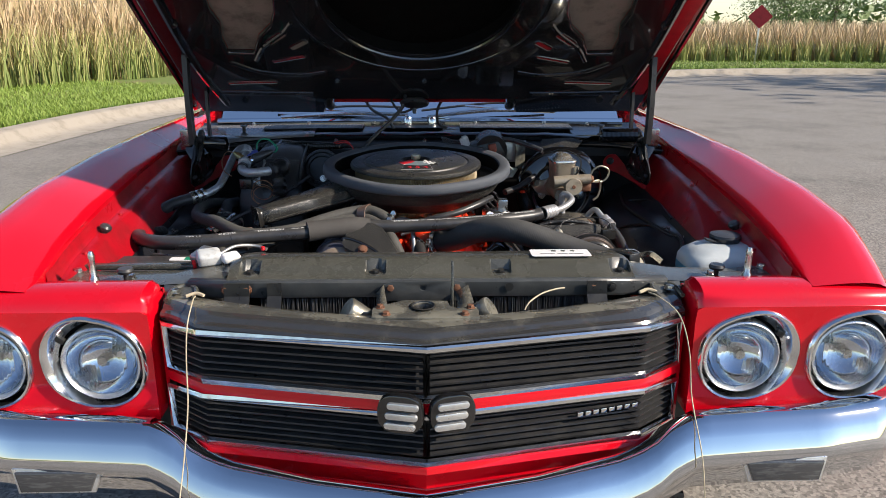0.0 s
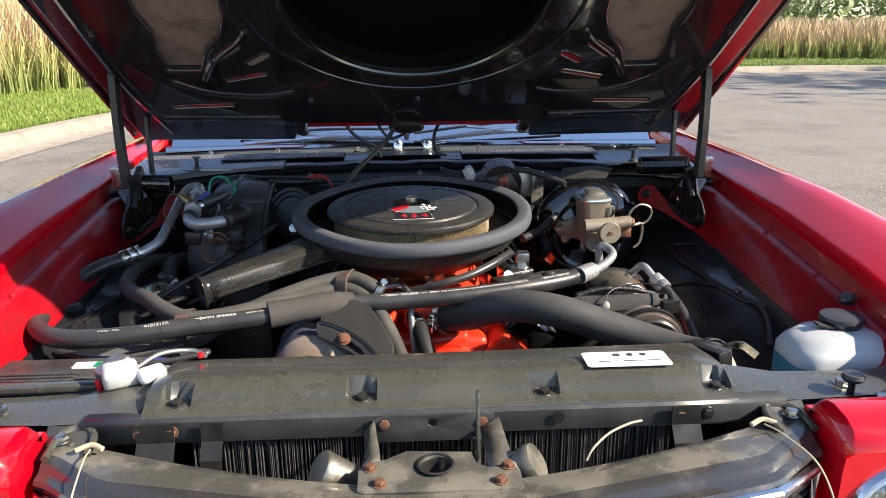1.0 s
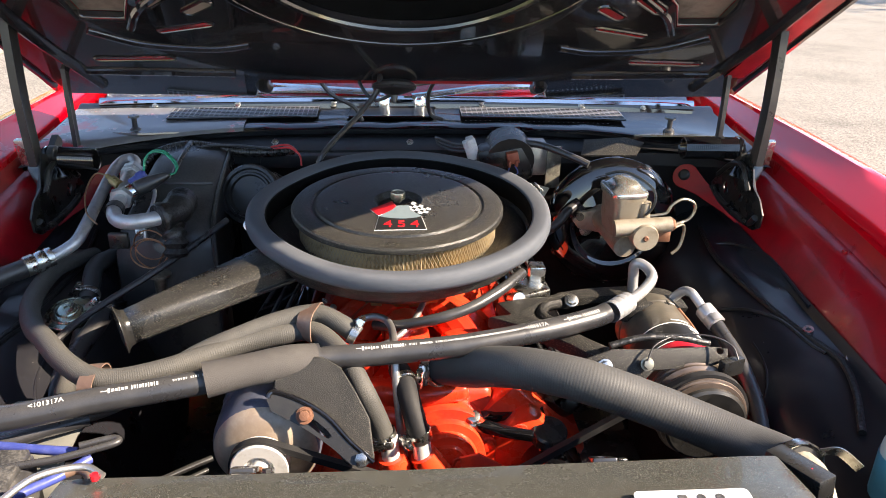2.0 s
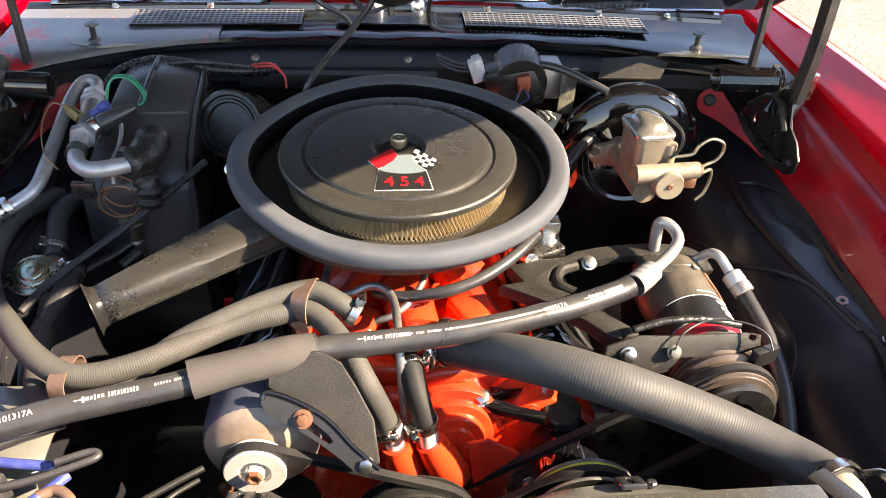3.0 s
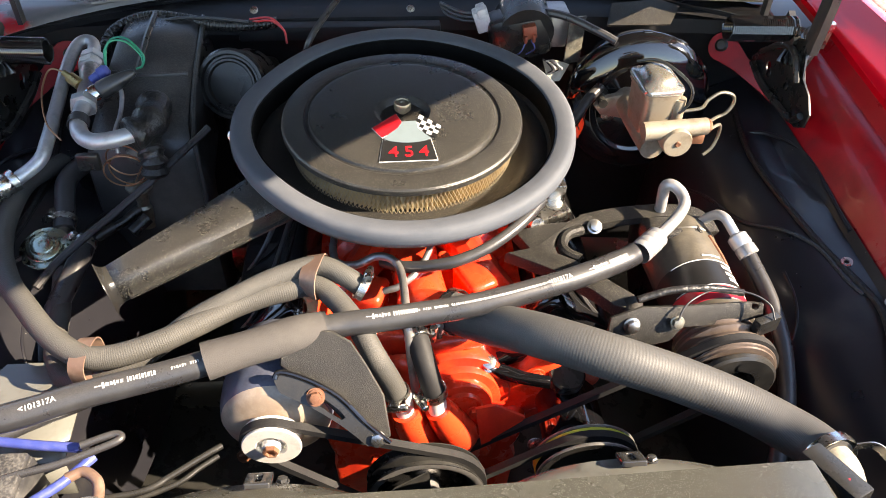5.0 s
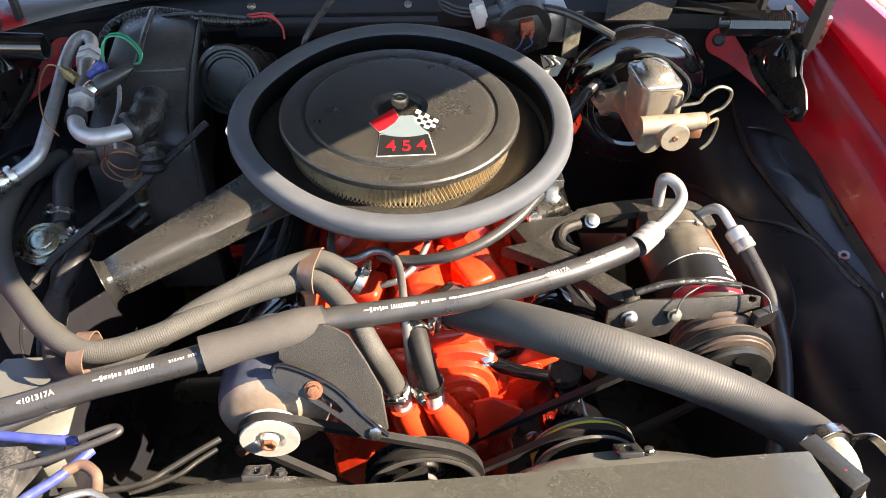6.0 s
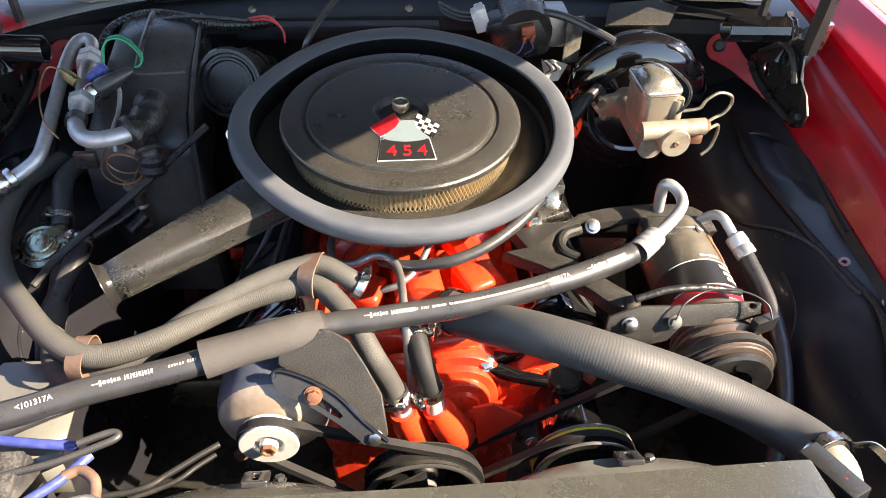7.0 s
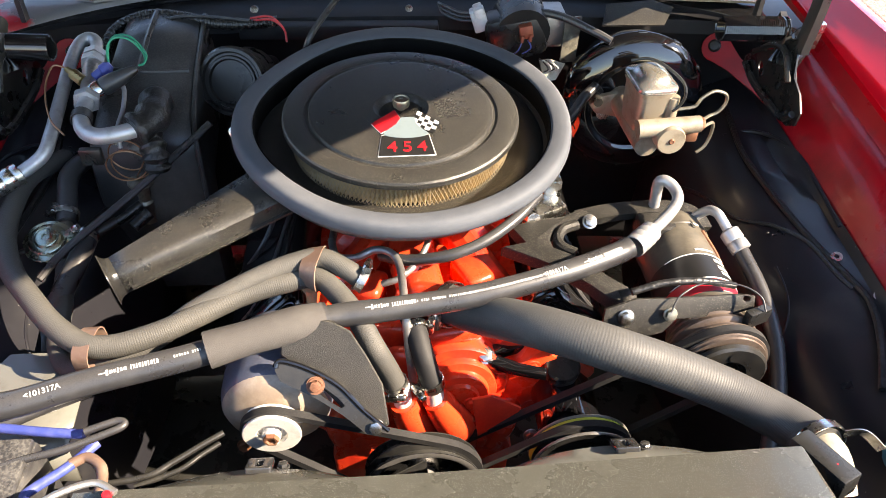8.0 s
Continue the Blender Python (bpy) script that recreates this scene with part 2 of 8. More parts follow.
def blades(name, low, high, spread=0.3):
    """Grass and leaves: colour runs from root to tip, varied from blade to blade."""
    m = bpy.data.materials.new(name)
    m.use_nodes = True
    t, l = m.node_tree.nodes, m.node_tree.links
    b = t["Principled BSDF"]
    geo = t.new("ShaderNodeNewGeometry")
    uv = t.new("ShaderNodeUVMap")
    sep = t.new("ShaderNodeSeparateXYZ")
    l.new(uv.outputs[0], sep.inputs[0])
    mix = t.new("ShaderNodeMix")
    mix.data_type = "RGBA"
    mix.inputs[6].default_value, mix.inputs[7].default_value = (*low, 1), (*high, 1)
    add = t.new("ShaderNodeMath")
    add.operation = "MULTIPLY_ADD"
    l.new(geo.outputs["Random Per Island"], add.inputs[0])
    add.inputs[1].default_value = spread * 2
    sub = t.new("ShaderNodeMath")
    sub.operation = "SUBTRACT"
    l.new(sep.outputs["Y"], sub.inputs[0])
    sub.inputs[1].default_value = spread
    l.new(sub.outputs[0], add.inputs[2])
    add.use_clamp = True
    l.new(add.outputs[0], mix.inputs[0])
    l.new(mix.outputs[2], b.inputs["Base Color"])
    b.inputs["Roughness"].default_value = 0.6
    b.inputs["Subsurface Weight"].default_value = 0.0
    return m


REED = blades("reed_blades", (0.34, 0.28, 0.13), (0.68, 0.50, 0.31), 0.45)
REEDG = blades("green_reed_blades", (0.17, 0.22, 0.05), (0.50, 0.46, 0.18), 0.5)
GRASS = blades("grass_blades", (0.10, 0.19, 0.02), (0.26, 0.34, 0.06), 0.4)
LEAF = blades("tree_leaves", (0.05, 0.10, 0.025), (0.17, 0.23, 0.07), 0.4)

# asphalt: stone specks in dark binder, with worn paler tracts
ASPHALT = material("worn_asphalt", (0.222, 0.20, 0.170), 0.85, second=(0.158, 0.143, 0.124), scale=0.8, bump=0.9, grain=110)
t_, l_ = ASPHALT.node_tree.nodes, ASPHALT.node_tree.links
speck = t_.new("ShaderNodeTexVoronoi")
speck.inputs["Scale"].default_value = 115
sc = t_.new("ShaderNodeTexCoord")
l_.new(sc.outputs["Object"], speck.inputs["Vector"])
smix = t_.new("ShaderNodeMix")
smix.data_type, smix.blend_type = "RGBA", "MULTIPLY"
srange = t_.new("ShaderNodeMapRange")
srange.inputs["To Min"].default_value, srange.inputs["To Max"].default_value = 0.4, 1.65
l_.new(speck.outputs["Color"], srange.inputs["Value"])
smix.inputs[0].default_value = 1.0
base_link = t_["Principled BSDF"].inputs["Base Color"].links[0].from_socket
l_.new(base_link, smix.inputs[6])
l_.new(srange.outputs[0], smix.inputs[7])
l_.new(smix.outputs[2], t_["Principled BSDF"].inputs["Base Color"])


def glass(name, tint=(1, 1, 1), rough=0.0, ior=1.45):
    m = bpy.data.materials.new(name)
    m.use_nodes = True
    b = m.node_tree.nodes["Principled BSDF"]
    b.inputs["Base Color"].default_value = (*tint, 1)
    b.inputs["Transmission Weight"].default_value, b.inputs["Roughness"].default_value, b.inputs["IOR"].default_value = 1.0, rough, ior
    return m


LENS = glass("clear_lamp_glass", (0.96, 0.98, 1.0), 0.02)
# vertical flutes pressed into the lamp glass
fn, fl = LENS.node_tree.nodes, LENS.node_tree.links
wave = fn.new("ShaderNodeTexWave")
wave.inputs["Scale"].default_value, wave.bands_direction = 42, "X"
wco = fn.new("ShaderNodeTexCoord")
fl.new(wco.outputs["Object"], wave.inputs["Vector"])
wb = fn.new("ShaderNodeBump")
wb.inputs["Strength"].default_value, wb.inputs["Distance"].default_value = 0.14, 0.002
fl.new(wave.outputs["Fac"], wb.inputs["Height"])
fl.new(wb.outputs[0], fn["Principled BSDF"].inputs["Normal"])
SCREEN = glass("windscreen_glass", (0.75, 0.85, 0.82))
SMOKE = material("smoked_lamp_lens", (0.045, 0.046, 0.048), 0.15, coat=0.6, second=(0.09, 0.09, 0.09), scale=30, stretch=(1, 1, 6))

# ---- building helpers ----
WORLD = {}


def part(name, bm, mat, parent=None, label="", at=None, smooth=35):
    """Links a bmesh (or a shared mesh) as one mesh object under a thing or a part."""
    if isinstance(bm, bpy.types.Mesh):
        me = bm
    else:
        bmesh.ops.recalc_face_normals(bm, faces=bm.faces[:])
        me = finish(name, bm, mat, smooth)
    ob = new(name, me)
    WORLD[ob] = at.copy() if at else Matrix()
    if parent:
        ob.parent = parent
        ob.matrix_parent_inverse = WORLD[parent].inverted()
    ob.matrix_basis = WORLD[ob]
    if label:
        tagged(ob, label)
    return ob


def finish(name, bm, mat, smooth=35):
    me = bpy.data.meshes.new(name)
    bm.to_mesh(me)
    bm.free()
    me.materials.append(mat)
    for p in me.polygons:
        p.use_smooth = smooth > 0
    if smooth:
        me.set_sharp_from_angle(angle=radians(smooth))
    return me


def thing(name, at, label, category, kind="", group=""):
    ob = new(name)
    ob.location = at
    WORLD[ob] = Matrix.Translation(at)
    return tagged(ob, label, category, group, kind)


def aim(p, way, spin=0.0):
    """A frame at p whose z axis points along way."""
    return Matrix.Translation(p) @ Vector(way).normalized().to_track_quat("Z", "Y").to_matrix().to_4x4() @ Matrix.Rotation(radians(spin), 4, "Z")


def spline(pts, sub=8):
    """A smooth curve through the points."""
    p = [Vector(q) for q in pts]
    if len(p) == 2 or sub == 1:
        return p
    p = [2 * p[0] - p[1]] + p + [2 * p[-1] - p[-2]]
    out = []
    for i in range(1, len(p) - 2):
        a, b, c, d = p[i - 1:i + 3]
        for k in range(sub):
            t = k / sub
            out.append(0.5 * (2 * b + (c - a) * t + (2 * a - 5 * b + 4 * c - d) * t * t + (3 * b - a - 3 * c + d) * t ** 3))
    return out + [p[-2]]


def frames(path):
    """Frames carried along a path without twist: place, across, over, along."""
    out, over = [], None
    for i, p in enumerate(path):
        along = (path[min(i + 1, len(path) - 1)] - path[max(i - 1, 0)]).normalized()
        if over is None:
            over = Vector((0, 0, 1)) if abs(along.z) < 0.9 else Vector((0, 1, 0))
        over = (over - along * over.dot(along)).normalized()
        out.append((p, along.cross(over), over, along))
    return out


def tube(bm, pts, r, sub=8, seg=12, caps=True, section=None, closed=False):
    """Sweeps a round (or a given) section along a smooth curve. r: one radius, or a function of the share of the way."""
    path = spline(pts, sub)
    fr = frames(path)
    shape = section or [(math.cos(2 * math.pi * k / seg), math.sin(2 * math.pi * k / seg)) for k in range(seg)]
    rings = []
    for i, (p, a, o, _) in enumerate(fr):
        q = r(i / max(len(fr) - 1, 1)) if callable(r) else r
        rings.append([bm.verts.new(p + a * (x * q) + o * (y * q)) for x, y in shape])
    n = len(shape)
    for i in range(len(rings) - 1 + (1 if closed else 0)):
        u, v = rings[i], rings[(i + 1) % len(rings)]
        for k in range(n):
            bm.faces.new((u[k], u[(k + 1) % n], v[(k + 1) % n], v[k]))
    if caps and not closed:
        bm.faces.new(rings[0][::-1]), bm.faces.new(rings[-1])
    return bm


def lathe(bm, profile, m=None, seg=32, arc=None):
    """Turns a profile of (radius, height) about the z axis of m."""
    m = m or Matrix()
    rings = []
    for r, h in profile:
        if r < 1e-6:
            rings.append([bm.verts.new(m @ Vector((0, 0, h)))])
        else:
            rings.append([bm.verts.new(m @ Vector((r * math.cos(2 * math.pi * k / seg), r * math.sin(2 * math.pi * k / seg), h))) for k in range(seg)])
    for u, v in zip(rings, rings[1:]):
        for k in range(seg):
            j = (k + 1) % seg
            if len(u) == 1 and len(v) == 1:
                break
            if len(u) == 1:
                bm.faces.new((u[0], v[j], v[k]))
            elif len(v) == 1:
                bm.faces.new((u[k], u[j], v[0]))
            else:
                bm.faces.new((u[k], u[j], v[j], v[k]))
    return bm


def box(bm, size, m=None, bevel=0.0, seg=2):
    r = bmesh.ops.create_cube(bm, size=1.0, matrix=(m or Matrix()) @ Matrix.Diagonal((*size, 1)))
    if bevel:
        edges = list({e for v in r["verts"] for e in v.link_edges})
        bmesh.ops.bevel(bm, geom=edges, offset=bevel, segments=seg, profile=0.5, affect="EDGES")
    return bm


def plate(bm, outline, depth, m=None, holes=(), bevel=0.0):
    """A flat plate of any outline in the xy plane of m, with holes, depth thick along z."""
    m = m or Matrix()
    loops = [outline, *holes]
    edges, verts = [], []
    for loop in loops:
        vs = [bm.verts.new(m @ Vector((x, y, 0))) for x, y in loop]
        verts += vs
        edges += [bm.edges.new((vs[i], vs[(i + 1) % len(vs)])) for i in range(len(vs))]
    if len(loops) == 1:
        faces = [bm.faces.new(verts)]
    else:
        faces = [g for g in bmesh.ops.triangle_fill(bm, use_beauty=True, use_dissolve=False, edges=edges)["geom"] if isinstance(g, bmesh.types.BMFace)]
    top = bmesh.ops.extrude_face_region(bm, geom=faces)["geom"]
    up = (m.to_3x3() @ Vector((0, 0, depth)))
    moved = [g for g in top if isinstance(g, bmesh.types.BMVert)]
    bmesh.ops.translate(bm, vec=up, verts=moved)
    if bevel:
        rim = [e for e in {e for v in moved for e in v.link_edges} if e.verts[0] in moved and e.verts[1] in moved and e.calc_face_angle(0) > 0.8]
        bmesh.ops.bevel(bm, geom=rim, offset=bevel, segments=2, profile=0.5, affect="EDGES")
    return bm


def loft(bm, rows, closed=False):
    """A skin through rows of points."""
    vs = [[bm.verts.new(Vector(p)) for p in row] for row in rows]
    for u, v in zip(vs, vs[1:]):
        n = len(u)
        for k in range(n if closed else n - 1):
            j = (k + 1) % n
            bm.faces.new((u[k], u[j], v[j], v[k]))
    return vs


def thick(ob, d, bevel=0.0):
    s = ob.modifiers.new("thickness", "SOLIDIFY")
    s.thickness, s.offset = d, -1
    return ob


def circle(r, n=24, cx=0.0, cy=0.0, ry=None):
    return [(cx + r * math.cos(2 * math.pi * k / n), cy + (ry or r) * math.sin(2 * math.pi * k / n)) for k in range(n)]


def rounded(w, h, r, n=5, cx=0.0, cy=0.0):
    out = []
    for sx, sy, a in ((1, 1, 0), (-1, 1, 90), (-1, -1, 180), (1, -1, 270)):
        for k in range(n + 1):
            b = radians(a + 90 * k / n)
            out.append((cx + sx * (w / 2 - r) + r * math.cos(b), cy + sy * (h / 2 - r) + r * math.sin(b)))
    return out


def ease(x, table):
    """Smooth reading between the rows of a table of (x, values...)."""
    xs = [r[0] for r in table]
    out = []
    for c in range(1, len(table[0])):
        out.append(float(np.interp(x, xs, [r[c] for r in table])))
    return out


BOLT = {}


def bolt(parent, p, way=(0, 0, 1), size=0.008, mat=None, name="bolt", label=""):
    """A hexagon bolt with its washer; alike bolts share one mesh."""
    mat = mat or ZINC
    key = mat.name
    if key not in BOLT:
        bm = bmesh.new()
        lathe(bm, [(0, 0), (1.32, 0), (1.34, 0.10), (1.28, 0.16), (1.0, 0.20)], seg=16)
        r = [(math.cos(k * math.pi / 3), math.sin(k * math.pi / 3)) for k in range(6)]
        plate(bm, r, 0.75, Matrix.Translation((0, 0, 0.2)), bevel=0.1)
        BOLT[key] = finish("bolt", bm, mat, 30)
    return part(name, BOLT[key], mat, parent, label, aim(p, way, random.uniform(0, 60)) @ Matrix.Scale(size, 4))


def text_mesh(body, size, bold=0.0):
    c = bpy.data.curves.new("text", "FONT")
    c.body, c.size, c.align_x, c.align_y, c.extrude, c.offset = body, size, "CENTER", "CENTER", 0.0004, bold
    ob = bpy.data.objects.new("text", c)
    scene.collection.objects.link(ob)
    me = bpy.data.meshes.new_from_object(ob.evaluated_get(bpy.context.evaluated_depsgraph_get()))
    bpy.data.objects.remove(ob)
    return me


def clamp(parent, p, way, r, width=0.012, screw=True, spin=0.0):
    """A worm-drive hose clamp."""
    m = aim(p, way, spin)
    bm = bmesh.new()
    lathe(bm, [(r, -width / 2), (r + 0.0015, -width / 2), (r + 0.0015, width / 2), (r, width / 2), (r, -width / 2)], m, 24)
    for k in range(10):
        a = k * 0.16
        box(bm, (0.0012, 0.0015, width * 0.6), m @ Matrix.Rotation(a, 4, "Z") @ Matrix.Translation((r + 0.002, 0, 0)))
    if screw:
        box(bm, (0.010, 0.014, width * 1.15), m @ Matrix.Rotation(-0.35, 4, "Z") @ Matrix.Translation((r + 0.005, 0, 0)), 0.002)
        lathe(bm, [(0, -0.016), (0.0055, -0.016), (0.0055, 0.016), (0.004, 0.018), (0, 0.018)],
              m @ Matrix.Rotation(-0.35, 4, "Z") @ Matrix.Translation((r + 0.007, 0, 0)) @ Matrix.Rotation(math.pi / 2, 4, "X"), 8)
    return part("hose_clamp", bm, ZINC, parent, "zinc-plated worm-drive hose clamp")

# ---- ground, road, kerb ----
bm = bmesh.new()
loft(bm, [[(-1500, y, -0.02) for y in (-1500, 1500)], [(1500, y, -0.02) for y in (-1500, 1500)]])
tagged(part("ground", bm, SOIL), "grassy rough ground reaching the horizon", "ground", kind="structure")

EDGE = spline([(-9, -30, 0), (-6.0, -12, 0), (-4.7, 1, 0), (-4.05, 7.0, 0), (-3.45, 10.6, 0), (-1.6, 14.3, 0), (1.8, 17.0, 0), (6.0, 18.4, 0), (9.8, 19.3, 0),
               (13.5, 18.6, 0), (18.5, 15.5, 0), (23, 8, 0), (25, -4, 0), (25, -30, 0)], 10)
bm = bmesh.new()
bm.faces.new([bm.verts.new(p) for p in EDGE])
tagged(part("road", bm, ASPHALT, smooth=0), "worn grey asphalt of a turning circle", "road", kind="structure")


def offset_edge(d):
    out = []
    for i, p in enumerate(EDGE):
        w = (EDGE[min(i + 1, len(EDGE) - 1)] - EDGE[max(i - 1, 0)]).normalized()
        out.append(p + Vector((-w.y, w.x, 0)) * d)
    return out


bm = bmesh.new()
profile = [(0.0, 0.004), (0.28, 0.012), (0.36, 0.05), (0.42, 0.12), (0.47, 0.14), (0.62, 0.145), (0.64, 0.05)]
loft(bm, [[p + Vector((0, 0, z)) for p in offset_edge(d)] for d, z in profile])
kerb = tagged(part("kerb", bm, CONCRETE), "pale concrete rolled kerb with gutter along the road", "kerb", kind="structure")
bm = bmesh.new()
loft(bm, [[p + Vector((0, 0, z)) for p in offset_edge(d)] for d, z in ((0.63, 0.12), (1.0, 0.13), (3.0, 0.15), (8.0, 0.1), (16, 0.0), (40, -0.03))])
tagged(part("verge", bm, SOIL), "grass verge behind the kerb", "grass", kind="structure")


def blade_field(name, spots, mat, h, w, label, lean=0.25, plume=0.0):
    """Thousands of bent blades in one mesh; each is a tapering strip."""
    verts, faces, uvs = [], [], []
    rnd = np.random.default_rng(len(spots))
    for x, y, z in spots:
        a, hh = rnd.uniform(0, 6.28), h * rnd.uniform(0.55, 1.15)
        dx, dy = math.cos(a), math.sin(a)
        b = rnd.uniform(0, 6.28)
        lx, ly = math.cos(b) * lean * hh * rnd.uniform(0.2, 1), math.sin(b) * lean * hh * rnd.uniform(0.2, 1)
        ww = w * rnd.uniform(0.6, 1.3)
        i = len(verts)
        tall = plume and rnd.uniform() < plume
        for t, k in ((0, 1.0), (0.4, 0.85), (0.75, 0.6), (1, 0.05)):
            px, py, pz = x + lx * t * t, y + ly * t * t, z + hh * t * (1 - 0.12 * t)
            q = ww * k * (2.2 if tall and t == 0.75 else 1)
            verts += [(px - dx * q, py - dy * q, pz), (px + dx * q, py + dy * q, pz)]
        for k in range(3):
            faces.append((i + 2 * k, i + 2 * k + 1, i + 2 * k + 3, i + 2 * k + 2))
            for v in (k / 3, k / 3, (k + 1) / 3, (k + 1) / 3):
                uvs += [0.5, v]
    me = bpy.data.meshes.new(name)
    me.from_pydata(verts, [], faces)
    me.uv_layers.new(name="height").data.foreach_set("uv", uvs)
    me.materials.append(mat)
    ob = new(name, me)
    WORLD[ob] = Matrix()
    return tagged(ob, label, name, kind="stuff")


def along_edge(i0, i1, n, d0, d1, seed, z=0.1):
    rnd = np.random.default_rng(seed)
    out = []
    for _ in range(n):
        f = rnd.uniform(i0, i1)
        i = int(f)
        p, q = EDGE[i], EDGE[min(i + 1, len(EDGE) - 1)]
        w = (q - p).normalized()
        c = p.lerp(q, f - i) + Vector((-w.y, w.x, 0)) * (d0 + (d1 - d0) * rnd.uniform() ** 1.3)
        out.append((c.x, c.y, z))
    return out


blade_field("grass", along_edge(28, 46, 46000, 0.64, 6.2, 1) + along_edge(60, 100, 26000, 0.64, 5.0, 2), GRASS, 0.12, 0.007, "bright green mown grass behind the kerb", 0.6)
blade_field("reeds", along_edge(24, 50, 30000, 4.6, 14.0, 3), REED, 2.1, 0.011, "tall tan and green reeds and grasses", 0.35, 0.25)
blade_field("green_reeds", along_edge(24, 50, 18000, 4.2, 11.0, 4), REEDG, 1.15, 0.010, "green reeds at the foot of the tan ones", 0.35)
blade_field("reeds", along_edge(62, 100, 28000, 4.6, 17, 5), REED, 1.35, 0.013, "tall tan dry reeds beyond the road", 0.35, 0.35)
blade_field("green_reeds", along_edge(62, 100, 20000, 4.2, 10.0, 6), REEDG, 0.75, 0.013, "green reeds at the foot of the dry ones", 0.3)


def tree(name, x, y, h, spread, seed, label, leaves=1500):
    """A tapered trunk with limbs and a crown of many small leaf clumps."""
    rnd = np.random.default_rng(seed)
    root = thing(name, (x, y, 0), label, "tree", group="far trees")
    bm = bmesh.new()
    tips = []
    top = Vector((x + rnd.uniform(-0.4, 0.4), y, h * 0.75))
    tube(bm, [(x, y, -0.05), (x + 0.1, y, h * 0.3), top], lambda t: h * 0.025 * (1.15 - t), 4, 8)
    for k in range(9):
        a, t = rnd.uniform(0, 6.28), rnd.uniform(0.3, 0.8)
        s = Vector((x, y, h * t * 0.8))
        e = s + Vector((math.cos(a) * spread * rnd.uniform(0.5, 1), math.sin(a) * spread * rnd.uniform(0.5, 1), h * rnd.uniform(0.08, 0.3)))
        tube(bm, [s, s.lerp(e, 0.5) + Vector((0, 0, 0.2)), e], lambda q: h * 0.009 * (1.1 - q), 3, 6)
        tips += [s.lerp(e, 0.6), e]
    part("trunk", bm, BARK, root)
    tips.append(top)
    verts, faces, uvs = [], [], []
    for k in range(leaves):
        c = tips[int(rnd.integers(len(tips)))]
        p = Vector(c) + Vector(rnd.normal(0, 1, 3)) * spread * 0.27
        p.z = max(p.z, h * 0.18)
        a, b = Vector(rnd.normal(0, 1, 3)).normalized(), Vector(rnd.normal(0, 1, 3)).normalized()
        s = h * rnd.uniform(0.010, 0.024)
        i = len(verts)
        verts += [p - a * s, p + b * s * 0.5, p + a * s, p - b * s * 0.5]
        faces.append((i, i + 1, i + 2, i + 3))
        uvs += [0.5, 0.2, 0.5, 0.5, 0.5, 0.9, 0.5, 0.5]
    me = bpy.data.meshes.new("crown")
    me.from_pydata([tuple(v) for v in verts], [], faces)
    me.uv_layers.new(name="height").data.foreach_set("uv", uvs)
    me.materials.append(LEAF)
    part("crown", me, LEAF, root)
    return root


for k, (x, y, h, sp) in enumerate([(30, 62, 6.5, 3.2), (36, 66, 7.5, 3.6), (42, 64, 6.0, 3.0), (49, 66, 6.5, 3.4), (27, 58, 4.8, 2.6), (55, 62, 7.5, 3.5), (62, 64, 7, 3.5),
                                   (-26, 52, 7.5, 3.5), (-34, 50, 8.5, 4.0), (-20, 56, 6.5, 3.2), (-42, 48, 8, 4)]):
    tree("tree", x, y, h, sp, 50 + k, "far green tree with a loose leafy crown", 4500)
# trees beside the road whose shade falls on the asphalt
for k, (x, y, h, sp) in enumerate(((28, 8.5, 16, 4.0), (27.5, 3.2, 13, 3.4), (29.5, 12.5, 14, 3.4))):
    tree("tree", x, y, h, sp, 90 + k, "tall roadside tree that shades the asphalt", 2600)
for k, (x, y, h, sp) in enumerate(((-14, 25, 6.5, 2.4), (-10.5, 30, 7.5, 2.8), (-19, 21, 7, 2.6))):
    tree("tree", x, y, h, sp, 120 + k, "green tree standing behind the reeds", 1800)


def far_woods():
    """A hazy line of woods along the horizon."""
    rnd = np.random.default_rng(7)
    verts, faces, uvs = [], [], []
    for _ in range(9000):
        x = rnd.uniform(-160, 200)
        y = 95 + rnd.uniform(0, 25)
        top = 3.2 + 2.2 * math.sin(x * 0.11) + 1.4 * math.sin(x * 0.37 + 1) + 0.8 * math.sin(x * 0.9)
        p = Vector((x, y, rnd.uniform(0, 1) ** 0.7 * max(top, 1.2)))
        a, b = Vector(rnd.normal(0, 1, 3)).normalized(), Vector(rnd.normal(0, 1, 3)).normalized()
        s = rnd.uniform(0.4, 0.9)
        i = len(verts)
        verts += [p - a * s, p + b * s * 0.6, p + a * s, p - b * s * 0.6]
        faces.append((i, i + 1, i + 2, i + 3))
        uvs += [0.5, 0.2, 0.5, 0.5, 0.5, 0.9, 0.5, 0.5]
    me = bpy.data.meshes.new("far_woods")
    me.from_pydata([tuple(v) for v in verts], [], faces)
    me.uv_layers.new(name="height").data.foreach_set("uv", uvs)
    me.materials.append(LEAF)
    ob = new("far_woods", me)
    WORLD[ob] = Matrix()
    tagged(ob, "low green woods along the horizon", "woods", kind="stuff")


far_woods()

